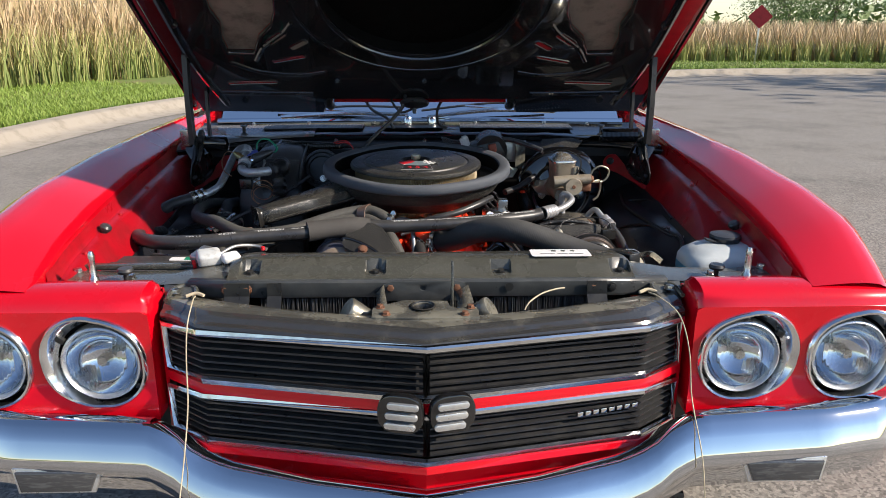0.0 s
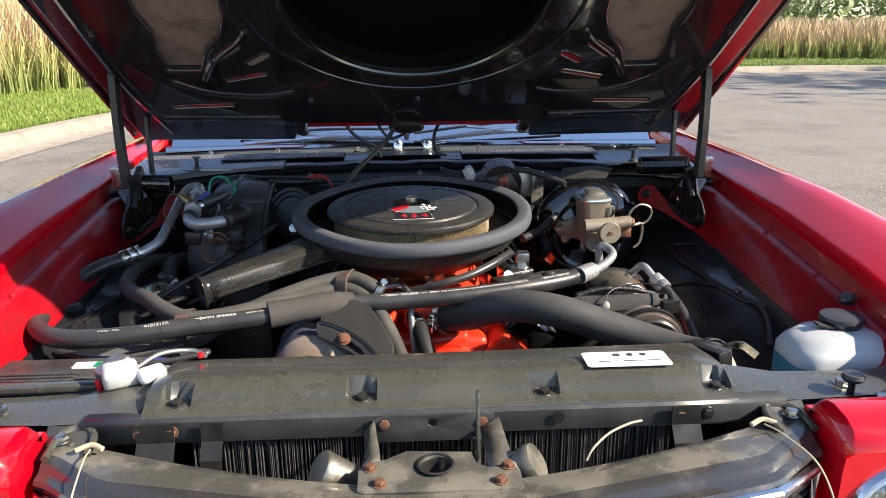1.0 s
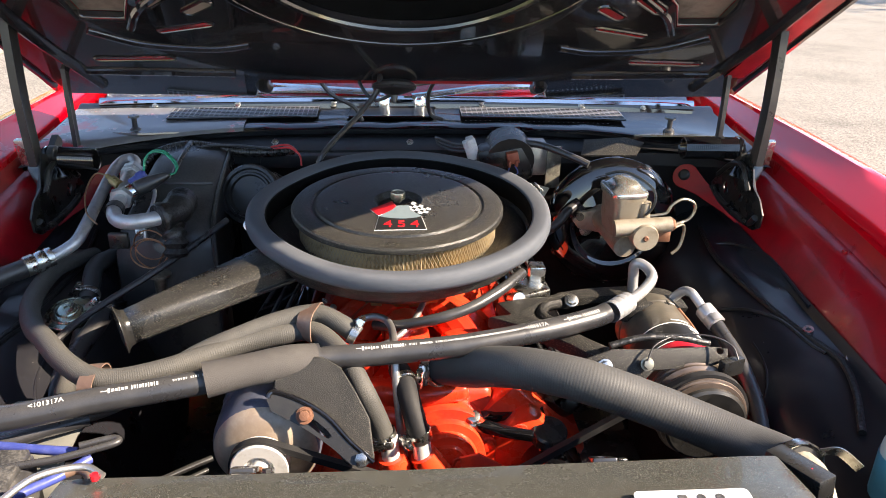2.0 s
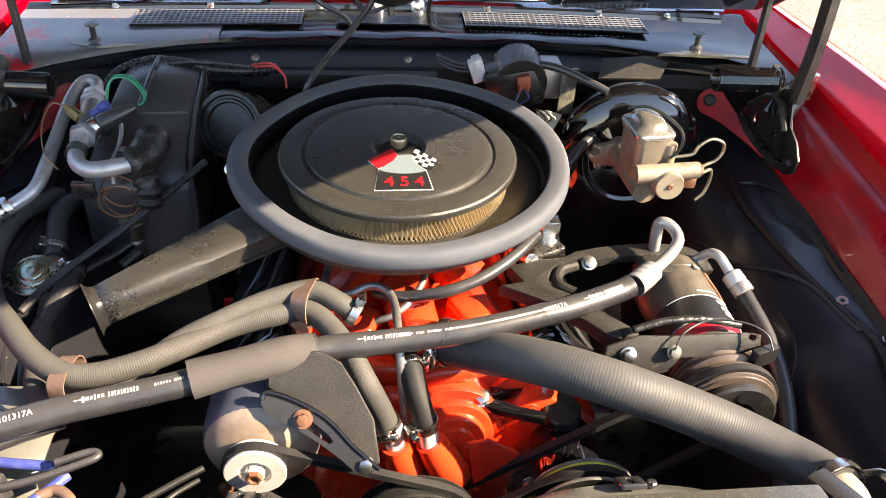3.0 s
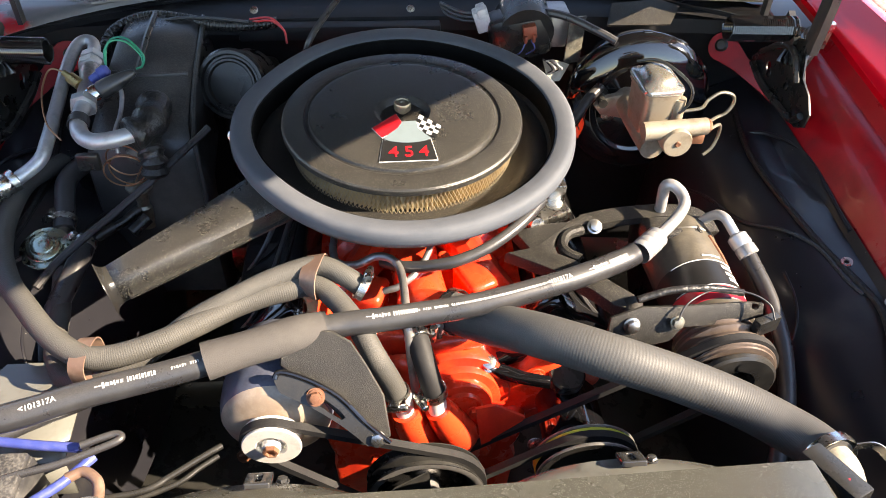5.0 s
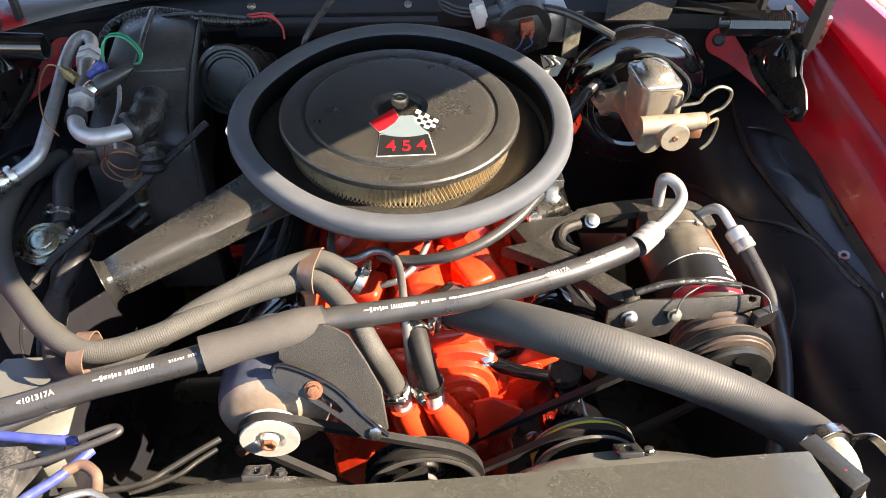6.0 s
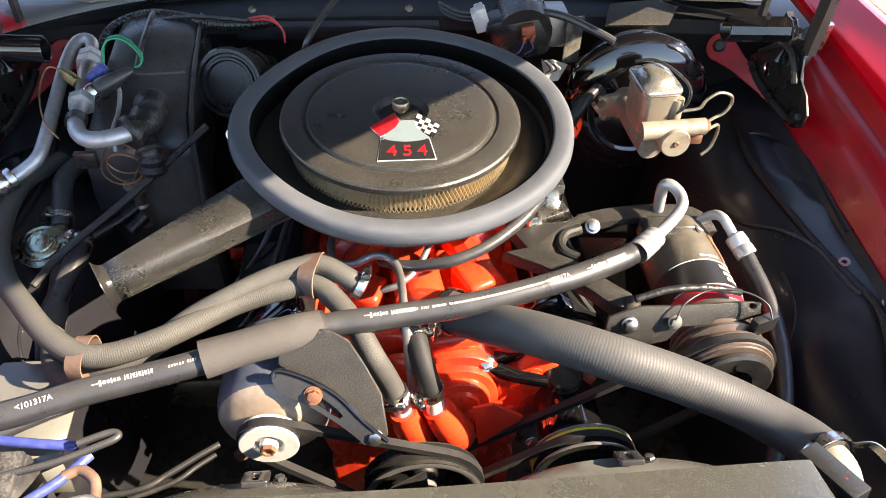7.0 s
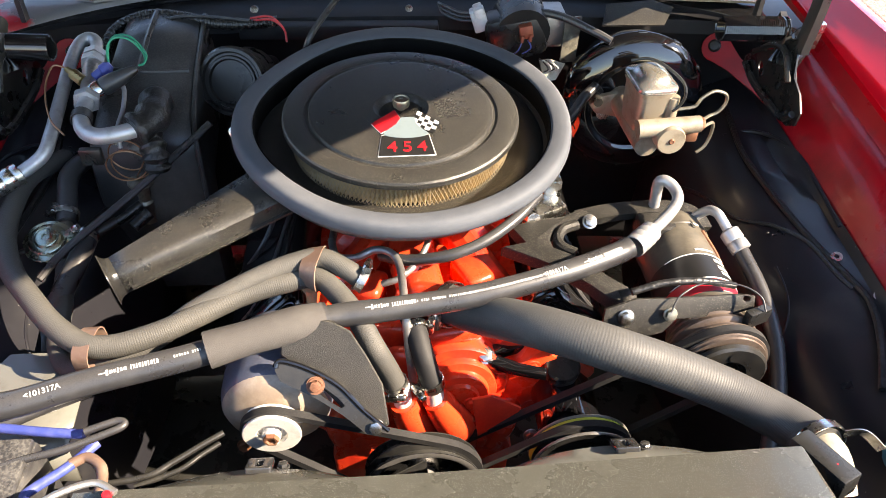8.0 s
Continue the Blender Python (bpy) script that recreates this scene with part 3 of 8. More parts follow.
# red diamond sign and a pale post standing in the reeds
sign = thing("road_sign", (9.55, 21.4, 0.1), "plain red diamond road sign on a steel post in the reeds", "sign")
bm = bmesh.new()
plate(bm, rounded(0.46, 0.46, 0.03), 0.004, Matrix.Translation((9.55, 21.4, 1.46)) @ Matrix.Rotation(radians(-24), 4, "Z") @ Matrix.Rotation(radians(90), 4, "X") @ Matrix.Rotation(radians(45), 4, "Z"))
part("sign_board", bm, material("red_sign_face", (0.45, 0.012, 0.02), 0.4), sign)
bm = bmesh.new()
box(bm, (0.05, 0.03, 1.6), Matrix.Translation((9.55, 21.43, 0.85)), 0.004)
part("post", bm, ZINC, sign)
pole = thing("marker_post", (-7.0, 17.0, 0.1), "pale grey round steel post standing in the reeds", "post")
bm = bmesh.new()
lathe(bm, [(0, 0), (0.05, 0), (0.05, 2.9), (0.045, 2.92), (0, 2.92)], Matrix.Translation((-7.0, 17.0, 0.05)), 14)
part("shaft", bm, material("pale_galvanised", (0.5, 0.52, 0.53), 0.45, 0.4), pole)

# ================= the car =================
car = thing("car", (0, 3.6, 0), "red classic muscle car with its hood up on black asphalt", "car")

# fenders: rows of (y, lip x, lip z, crest z)
FEN = [(1.36, 0.738, 0.760, 0.768), (1.44, 0.738, 0.782, 0.804), (1.55, 0.746, 0.806, 0.843), (1.75, 0.758, 0.830, 0.876), (2.1, 0.785, 0.851, 0.899),
       (2.5, 0.815, 0.866, 0.906), (2.8, 0.83, 0.876, 0.906), (3.2, 0.86, 0.885, 0.906)]


def fender(s):
    bm = bmesh.new()
    rows = []
    for i in range(33):
        y = 1.36 + i * (3.2 - 1.36) / 32
        xl, zl, zc = ease(y, FEN)
        arch = max(0.0, 0.37 ** 2 - (y - 2.18) ** 2)
        zb = max(0.28, 0.33 + math.sqrt(arch) if arch > 0 else 0.28)
        zb = min(zb, 0.66)
        zb = max(zb, 0.45) if y < 1.7 else zb
        x0 = min(0.93, 0.90 + 0.04 * min(1, (y - 1.36) / 0.3))
        rows.append([(s * x, y, z) for x, z in (
            (xl + 0.003, zl - 0.03), (xl, zl - 0.004), (xl + 0.004, zl), (xl + 0.02, zl * 0.8 + zc * 0.2), (xl * 0.55 + x0 * 0.45, zl * 0.3 + zc * 0.7), (x0 - 0.055, zc - 0.002), (x0 - 0.030, zc - 0.004), (x0 - 0.008, zc - 0.014),
            (x0 + 0.008, zc - 0.036), (x0 + 0.017, zc - 0.085), (x0 + 0.012, 0.70), (x0 + 0.012, max(0.62, zb)), (x0 - 0.005, zb), (x0 - 0.03, zb))])
    loft(bm, rows)
    return part("fender", bm, RED, car, "glossy red painted front fender")


def apron(s):
    """Red painted inner side of the fender: gutter below the lip, then the skirt."""
    bm = bmesh.new()
    rows = []
    for i in range(25):
        y = 1.44 + i * (2.72 - 1.44) / 24
        xl, zl, zc = ease(y, FEN)
        w = 0.006 * math.sin(i * 0.9)
        rows.append([(s * x, y, z) for x, z in ((xl + 0.002, zl - 0.012), (xl - 0.001, zl - 0.040), (xl - 0.006, zl - 0.050), (xl - 0.024, zl - 0.055), (xl - 0.030, zl - 0.060),
                                                (xl - 0.050, zl - 0.095 + w), (xl - 0.07, 0.715 + w * 0.5), (xl - 0.078, 0.70))])
    loft(bm, rows)
    ob = part("fender_apron", bm, RED_SHADED, car, "red painted inner fender skirt")
    for y in (1.6, 1.85, 2.1):
        xl, zl, _ = ease(y, FEN)
        bolt(ob, (s * (xl - 0.016), y, zl - 0.053), (0, 0, 1), 0.005, RED_SHADED)
    # rubber hood bump stop on the lip
    bm = bmesh.new()
    m = aim((s * 0.742, 1.725, 0.772), (-s * 0.5, 0, 1))
    lathe(bm, [(0, 0), (0.009, 0), (0.009, 0.008), (0.013, 0.010), (0.014, 0.016), (0.010, 0.021), (0, 0.022)], m, 14)
    part("bump_stop", bm, RUBBER, ob, "black rubber bump stop")
    return ob


def inner_fender(s):
    """Black wheel-house panel."""
    bm = bmesh.new()
    rows = []
    for i in range(33):
        y = 1.40 + i * (2.70 - 1.40) / 32
        xl = ease(y, FEN)[0]
        bulge = max(0.0, 1 - ((y - 2.22) / 0.42) ** 2)
        low = 0.045 * math.sin(i * 0.5) * 0.2
        rows.append([(s * x, y, z) for x, z in (
            (xl - 0.074, 0.716), (xl - 0.082, 0.700), (xl - 0.10, 0.692 + low), (xl - 0.15, 0.672 + 0.020 * bulge), (xl - 0.195, 0.640 + 0.032 * bulge), (xl - 0.225 - 0.01 * bulge, 0.58 + 0.06 * bulge), (xl - 0.235 - 0.03 * bulge, 0.50 + 0.06 * bulge),
            (xl - 0.235 - 0.07 * bulge, 0.44), (xl - 0.24 - 0.08 * bulge, 0.30))])
    loft(bm, rows)
    ob = part("inner_fender", bm, INNERF, car, "black painted wheel-house panel")
    # taped harness clipped along the panel
    bm = bmesh.new()
    tube(bm, [(s * 0.671, 2.478, 0.690), (s * 0.643, 2.331, 0.690), (s * 0.638, 2.235, 0.693), (s * 0.646, 2.109, 0.695), (s * 0.659, 2.028, 0.694), (s * 0.672, 1.959, 0.696), (s * 0.676, 1.900, 0.699), (s * 0.658, 1.832, 0.694), (s * 0.623, 1.752, 0.682)], 0.0058, 8, 8)
    part("harness", bm, TAR, ob, "black taped wiring harness")
    bm = bmesh.new()
    tube(bm, [(s * 0.551, 2.348, 0.584), (s * 0.557, 2.262, 0.628), (s * 0.574, 2.156, 0.658), (s * 0.615, 2.100, 0.684), (s * 0.647, 2.045, 0.693), (s * 0.659, 1.969, 0.693), (s * 0.669, 1.935, 0.694)], 0.004, 8, 7)
    part("harness", bm, TAR, ob, "thin black taped wire")
    for y, x in ((2.03, 0.66), (1.94, 0.684)):
        bm = bmesh.new()
        lathe(bm, [(0.004, 0.003), (0.009, 0.003), (0.009, 0), (0.004, 0), (0.004, 0.003)], aim((s * (x + 0.012), y - 0.03, 0.700), (-s * 0.3, -0.2, 1)), 14)
        part("harness_clip", bm, ZINC, ob, "plated wire clip")
    # pressed bead round the wheel-house
    bm = bmesh.new()
    tube(bm, [(s * 0.636, 2.392, 0.676), (s * 0.688, 2.385, 0.690), (s * 0.720, 2.338, 0.701), (s * 0.727, 2.262, 0.713), (s * 0.718, 2.175, 0.713), (s * 0.705, 2.062, 0.710)], 0.004, 8, 8)
    tube(bm, [(s * 0.589, 2.017, 0.666), (s * 0.586, 1.970, 0.662), (s * 0.576, 1.929, 0.654), (s * 0.563, 1.900, 0.635)], 0.003, 6, 8)
    part("pressed_bead", bm, INNERF, ob)
    return ob


for s in (-1, 1):
    fender(s)
    apron(s)
    inner_fender(s)


# header ends with the paired headlamps
def egg(cx, cz, s, n=56, grow=0.0):
    out = []
    for k in range(n):
        a = 2 * math.pi * k / n
        r = 0.0865 + grow + 0.022 * max(0.0, math.cos(a - radians(24))) ** 1.4 + 0.004 * abs(math.sin(2 * a))
        out.append((cx + s * r * math.cos(a), cz + r * math.sin(a)))
    return out


def headlamp(parent, s, cx, cz, yf):
    lamp = bmesh.new()
    n = 56
    rim = egg(cx, cz, s, n)
    lip = egg(cx, cz, s, n, -0.006)
    rows = [[(x, yf + 0.006, z) for x, z in egg(cx, cz, s, n, 0.003)], [(x, yf - 0.005, z) for x, z in egg(cx, cz, s, n, 0.0015)], [(x, yf - 0.009, z) for x, z in egg(cx, cz, s, n, -0.002)], [(x, yf - 0.008, z) for x, z in lip]]
    mid = [(0.55 * x + 0.45 * (cx + s * 0.0825 * math.cos(2 * math.pi * k / n)), yf + 0.0005, 0.55 * z + 0.45 * (cz + 0.0825 * math.sin(2 * math.pi * k / n))) for k, (x, z) in enumerate(lip)]
    rows.append(mid)
    rows.append([(cx + s * 0.0825 * math.cos(2 * math.pi * k / n), yf + 0.014, cz + 0.0825 * math.sin(2 * math.pi * k / n)) for k in range(n)])
    rows.append([(cx + s * 0.0825 * math.cos(2 * math.pi * k / n), yf + 0.034, cz + 0.0825 * math.sin(2 * math.pi * k / n)) for k in range(n)])
    loft(lamp, rows, closed=True)
    ob = part("headlamp", lamp, BEZEL, parent, "round headlamp in a chrome bezel")
    m = Matrix.Translation((cx, yf + 0.012, cz)) @ Matrix.Rotation(radians(90), 4, "X")
    bm = bmesh.new()
    lathe(bm, [(0.066, 0.0), (0.0675, 0.008), (0.0705, 0.012), (0.0735, 0.010), (0.0755, 0.002), (0.0755, -0.02)], m, 48)
    part("retaining_ring", bm, WORN, ob, "pale metal retaining ring")
    # ring closing the gap; the gap's shade is painted dead black
    bm = bmesh.new()
    lathe(bm, [(0.0755, -0.016), (0.084, -0.016), (0.084, -0.020), (0.0755, -0.020)], m, 40)
    part("lamp_bucket", bm, RECESS_SHADE, ob, "gap behind the ring, blackened for shade")
    bm = bmesh.new()
    lathe(bm, [(0, 0.016), (0.02, 0.0155), (0.04, 0.0125), (0.058, 0.007), (0.067, 0.001), (0.067, -0.003), (0.058, 0.002), (0.04, 0.008), (0.02, 0.011), (0, 0.0115)], m, 40)
    part("lamp_glass", bm, LENS, ob, "clear fluted lamp glass")
    bm = bmesh.new()
    lathe(bm, [(0.067, -0.004), (0.062, -0.018), (0.05, -0.034), (0.034, -0.046), (0.015, -0.053), (0, -0.054)], m, 40)
    part("reflector", bm, CHROME, ob, "silvered bowl")
    bm = bmesh.new()
    lathe(bm, [(0, 0.0), (0.009, 0.0), (0.012, -0.006), (0.012, -0.03), (0.006, -0.05), (0, -0.05)], m, 16)
    part("bulb_shield", bm, ZINC, ob)
    for a in (35, 215):
        bm = bmesh.new()
        box(bm, (0.016, 0.01, 0.012), Matrix.Translation((cx + s * 0.084 * math.cos(radians(a)), yf + 0.006, cz + 0.084 * math.sin(radians(a)))) @ Matrix.Rotation(radians(a), 4, "Y"), 0.002)
        part("adjuster", bm, SATIN, ob)
    return ob


def lamp_panel(s):
    bm = bmesh.new()
    prof = [(1.428, 0.742), (1.424, 0.757), (1.416, 0.763), (1.395, 0.766), (1.368, 0.763), (1.350, 0.755), (1.340, 0.742), (1.336, 0.725)]
    xs = [0.512, 0.516, 0.526, 0.60, 0.70, 0.80, 0.90, 0.925, 0.938]
    drop = [0.022, 0.008, 0.0, 0.0, 0.0, 0.002, 0.004, 0.012, 0.03]
    back = [0.015, 0.005, 0.0, 0.0, 0.0, 0.0, 0.005, 0.015, 0.035]
    rows = []
    for x, d, b in zip(xs, drop, back):
        rows.append([(s * x, y + (b if i > 2 else 0), z - d) for i, (y, z) in enumerate(prof)] + [(s * x, 1.336 + b, 0.5)])
    # side face toward the grille
    rows.insert(0, [(s * 0.512, 1.425, p[2] if i < 8 else 0.5) for i, p in enumerate(rows[0])])
    ob0 = loft(bm, [r[:8] for r in rows])
    ob = part("lamp_panel", bm, RED, car, "glossy red headlamp panel")
    fm = Matrix.Translation((0, 1.348, 0)) @ Matrix.Rotation(radians(90), 4, "X")
    bm = bmesh.new()
    outline = [(s * x, z) for x, z in ((0.512, 0.505), (0.938, 0.505), (0.936, 0.70), (0.925, 0.722), (0.90, 0.728), (0.526, 0.728), (0.514, 0.722), (0.512, 0.70))]
    holes = [egg(s * 0.6115, 0.6235, s, 40), egg(s * 0.824, 0.623, s, 40)]
    plate(bm, outline, 0.012, fm, holes)
    part("face", bm, RED, ob)
    bm = bmesh.new()
    box(bm, (0.02, 0.10, 0.24), Matrix.Translation((s * 0.524, 1.395, 0.62)), 0.004)
    box(bm, (0.42, 0.10, 0.012), Matrix.Translation((s * 0.725, 1.395, 0.508)), 0.003)
    part("return_flange", bm, RED, ob)
    headlamp(ob, s, s * 0.6115, 0.6235, 1.336)
    headlamp(ob, s, s * 0.824, 0.623, 1.336)
    # hood pin on the panel's top, with its base plate
    pin = bmesh.new()
    base = Vector((s * 0.655, 1.455, 0.735))
    lathe(pin, [(0, 0), (0.024, 0), (0.024, 0.003), (0.012, 0.006), (0.009, 0.02), (0.0065, 0.024), (0.006, 0.055), (0.007, 0.066), (0.004, 0.074), (0, 0.075)], Matrix.Translation(base), 16)
    part("hood_pin", pin, ZINC, car, "bright steel hood pin")
    return ob


for s in (-1, 1):
    lamp_panel(s)

# ---- grille ----
GP = [(0.0, 1.203), (0.409, 1.297), (0.492, 1.362)]


def grille_y(x):
    return float(np.interp(abs(x), [p[0] for p in GP], [p[1] for p in GP]))


grille = bmesh.new()
for s in (-1, 1):
    loft(grille, [[(s * x, y + 0.05, z) for x, y in GP] for z in (0.715, 0.47)])
grille = part("grille", grille, SLAT, car, "black slatted grille with bright trim", smooth=0)
thick(grille, 0.004)
for z0, z1 in ((0.625, 0.694), (0.500, 0.566)):
    for s in (-1, 1):
        for k in range(6):
            bm = bmesh.new()
            z = z0 + (z1 - z0) * k / 5
            dz = 0.007
            rows = []
            for x, y in [(0.006, GP[0][1] + 0.001), GP[1], (0.486, 1.357)]:
                zz = z - 0.009 * x / 0.49 * (1 if z0 > 0.6 else 0.6)
                rows.append([(s * x, y + 0.004, zz - 0.0028), (s * x, y + 0.002, zz + 0.0022), (s * x, y + 0.044, zz + 0.012), (s * x, y + 0.044, zz + 0.007)])
            loft(bm, rows, closed=True)
            part("slat", bm, SLAT, grille, smooth=0)
for top, low in ((0.709, 0.616), (0.582, 0.490)):
    bm = bmesh.new()
    line = []
    for x, dz in ((0.0, 0.0), (0.409, -0.004), (0.492, -0.013)):
        line.append((x, grille_y(x) - 0.004, top + dz))
    down = []
    for x, dz in ((0.490, -0.008), (0.409, -0.004), (0.0, 0.0)):
        down.append((x, grille_y(x) - 0.004, low + dz))
    loop = line + down + [(-x, y, z) for x, y, z in down[::-1][1:]] + [(-x, y, z) for x, y, z in line[::-1][:-1]]
    tube(bm, loop, 0.0062, 1, 6, section=[(-0.8, -1), (0.5, -1), (1, -0.5), (1, 0.5), (0.5, 1), (-0.8, 1)], closed=True)
    part("trim_frame", bm, TRIM, grille, "bright metal frame of a grille opening", smooth=0)
bm = bmesh.new()
for s in (-1, 1):
    loft(bm, [[(s * x, grille_y(x) + d, z - 0.012 * x) for x in (0.0, 0.409, 0.492)] for d, z in ((0.006, 0.613), (-0.006, 0.610), (-0.0085, 0.598), (-0.006, 0.588), (0.006, 0.585))])
part("centre_bar", bm, RED, grille, "red painted bar across the grille")
bm = bmesh.new()
for s in (-1, 1):
    loft(bm, [[(s * x, grille_y(x) + d, z - 0.01 * x) for x in (0.0, 0.409, 0.50)] for d, z in ((0.0, 0.486), (-0.008, 0.480), (-0.009, 0.468), (0.004, 0.462), (0.03, 0.455), (0.03, 0.40))])
part("valance", bm, RED, car, "red painted panel below the grille")
for s in (-1, 1):
    bm = bmesh.new()
    loft(bm, [[(s * 0.494, 1.36, z), (s * 0.503, 1.366, z), (s * 0.511, 1.40, z)] for z in (0.70, 0.60, 0.46)])
    part("grille_side", bm, RED, car, "red painted reveal beside the grille")
# two-lobed emblem in the middle of the grille, drawn as plain bars
emblem = bmesh.new()
for s in (-1, 1):
    m = Matrix.Translation((s * 0.043, 1.192, 0.5975)) @ Matrix.Rotation(radians(13 * s), 4, "Z") @ Matrix.Rotation(radians(90), 4, "X")
    plate(emblem, rounded(0.082, 0.073, 0.03, 6), 0.014, m, bevel=0.004)
emblem = part("emblem", emblem, BLACK, grille, "black emblem plate with chrome bars")
for s in (-1, 1):
    m = Matrix.Translation((s * 0.043, 1.178, 0.596)) @ Matrix.Rotation(radians(13 * s), 4, "Z") @ Matrix.Rotation(radians(90), 4, "X")
    for cz, w, dx in ((0.019, 0.056, 0.003), (0.0, 0.058, 0.0), (-0.019, 0.056, -0.003)):
        bm = bmesh.new()
        plate(bm, rounded(w, 0.0125, 0.0060, 4, dx, cz), 0.006, m, bevel=0.002)
        part("emblem_bar", bm, WORN, emblem)
bm = bmesh.new()
for k in range(8):
    x = 0.285 + k * 0.0155
    m = Matrix.Translation((x, grille_y(x) - 0.005, 0.547 + 0.0007 * k)) @ Matrix.Rotation(radians(13), 4, "Z")
    box(bm, (0.012, 0.006, 0.010), m, 0.002)
part("badge", bm, TRIM, grille, "small bright metal badge drawn as bars")

# ---- bumper ----
BUM = [(0.0, 0.447, 1.145), (0.20, 0.459, 1.172), (0.36, 0.478, 1.20), (0.415, 0.498, 1.21), (0.455, 0.532, 1.222), (0.50, 0.550, 1.23), (0.60, 0.553, 1.236), (0.75, 0.554, 1.248), (0.88, 0.553, 1.278), (0.95, 0.549, 1.335), (0.972, 0.543, 1.44), (0.975, 0.54, 1.60)]
bm = bmesh.new()
rows = []
for x in sorted({s * q for s in (-1, 1) for q in np.linspace(0, 0.975, 40)}):
    zt, y = ease(abs(x), BUM)
    k = 1.0 if abs(x) < 0.9 else 0.6
    sx = 1 if x >= 0 else -1
    h = 0.15 - 0.02 * (abs(x) < 0.42)
    rows.append([(x, y + 0.085, zt - 0.035), (x, y + 0.045, zt - 0.004), (x, y + 0.022, zt - 0.002), (x, y + 0.006, zt - 0.012), (x, y - 0.006, zt - 0.035), (x, y - 0.016, zt - 0.06), (x, y - 0.022, zt - 0.078), (x, y - 0.02, zt - 0.086),
                 (x, y - 0.006, zt - 0.10), (x, y + 0.005, zt - 0.125), (x, y + 0.015, zt - h), (x, y + 0.06, zt - h - 0.015)])
loft(bm, rows)
bumper = part("bumper", bm, CHROME, car, "chromed steel front bumper", smooth=50)
for s in (-1, 1):
    bm = bmesh.new()
    m = Matrix.Translation((s * 0.662, 1.222, 0.450)) @ Matrix.Rotation(radians(82), 4, "X")
    plate(bm, [(s * x, z) for x, z in ((-0.074, 0.0195), (0.072, 0.0195), (0.063, -0.0175), (-0.060, -0.0175))], 0.010, m, bevel=0.003)
    lamp = part("parking_lamp", bm, SMOKE, bumper, "smoked grey parking lamp lens")
    bm = bmesh.new()
    plate(bm, [(s * x, z) for x, z in ((-0.0815, 0.0245), (0.0795, 0.0245), (0.0695, -0.0220), (-0.0665, -0.0220))], 0.005, m @ Matrix.Translation((0, 0, -0.002)), bevel=0.001)
    part("lamp_rim", bm, WORN, lamp)


# ---- panel over the grille ----
def header_back(x):
    return 1.316 + 0.125 * (abs(x) / 0.47) ** 1.6


bm = bmesh.new()
rows = []
for x in np.linspace(-0.5, 0.5, 49):
    yf, yb = grille_y(x), header_back(x)
    w = yb - yf
    dent = 0.0007 * math.sin(23 * x + 1) + 0.0005 * math.sin(57 * x)
    rows.append([(x, yf + 0.006, 0.700), (x, yf + 0.001, 0.711), (x, yf + 0.005, 0.7160), (x, yf + 0.016, 0.7168), (x, yf + 0.020, 0.7178 + dent), (x, yf + 0.026, 0.7230 + dent), (x, yf + 0.033, 0.7262 + dent), (x, yf + 0.045, 0.7280), (x, yf + 0.06 + 0.1 * w, 0.7282 - dent),
                 (x, yb - 0.02, 0.7255 + dent), (x, yb - 0.006, 0.723), (x, yb, 0.717), (x, yb, 0.695)])
loft(bm, [r[7:] for r in rows])
header = part("header_panel", bm, PALE, car, "dusty black moulded panel over the grille")
bm = bmesh.new()
loft(bm, [r[:8] for r in rows])
part("header_lip", bm, LIP, header, "smooth satin black front lip")
# latch plate in the middle with bolts, spring catch and pull rod
bm = bmesh.new()
plate(bm, [(-0.098, 0.004), (-0.090, 0.0), (0.090, 0.0), (0.098, 0.004), (0.098, 0.034), (0.088, 0.046), (0.060, 0.040), (0.046, 0.050), (0.042, 0.072), (-0.040, 0.078), (-0.066, 0.062), (-0.084, 0.058), (-0.098, 0.044)], 0.004,
      Matrix.Translation((0.0, 1.292, 0.7265)) @ Matrix.Rotation(radians(4), 4, "X"), [circle(0.019, 20, -0.004, 0.046)], bevel=0.001)
latch = part("latch_plate", bm, PALE, car, "dust-coated steel hood latch plate")
for x, y, z in ((-0.072, 1.306, 0.7315), (0.072, 1.304, 0.7315), (-0.084, 1.336, 0.7335), (0.084, 1.332, 0.7335)):
    bolt(latch, (x, y, z), (0, 0, 1), 0.0065, RUST, label="rusty bolt head")
bm = bmesh.new()
lathe(bm, [(0.021, 0.0), (0.024, 0.003), (0.021, 0.004), (0.014, -0.016), (0.0, -0.018)], Matrix.Translation((-0.004, 1.338, 0.7335)), 20)
part("catch_cup", bm, SATIN, latch, "worn steel latch cup")
bm = bmesh.new()
box(bm, (0.005, 0.010, 0.105), Matrix.Translation((0.052, 1.378, 0.756)) @ Matrix.Rotation(radians(-10), 4, "X"), 0.0015)
box(bm, (0.007, 0.05, 0.008), Matrix.Translation((0.052, 1.368, 0.716)), 0.002)
part("release_lever", bm, DUSTY, latch, "black steel release lever")
for s in (-1, 1):
    bm = bmesh.new()
    m = aim((s * 0.125 - 0.012, 1.362, 0.712), (s * 0.75, -0.2, 0.55))
    lathe(bm, [(0, -0.03), (0.023, -0.03), (0.025, 0.0), (0.026, 0.012), (0.024, 0.016), (0.0, 0.017)], m, 20)
    horn = part("horn", bm, PALE if s > 0 else DULLZINC, car, "round horn behind the latch plate")

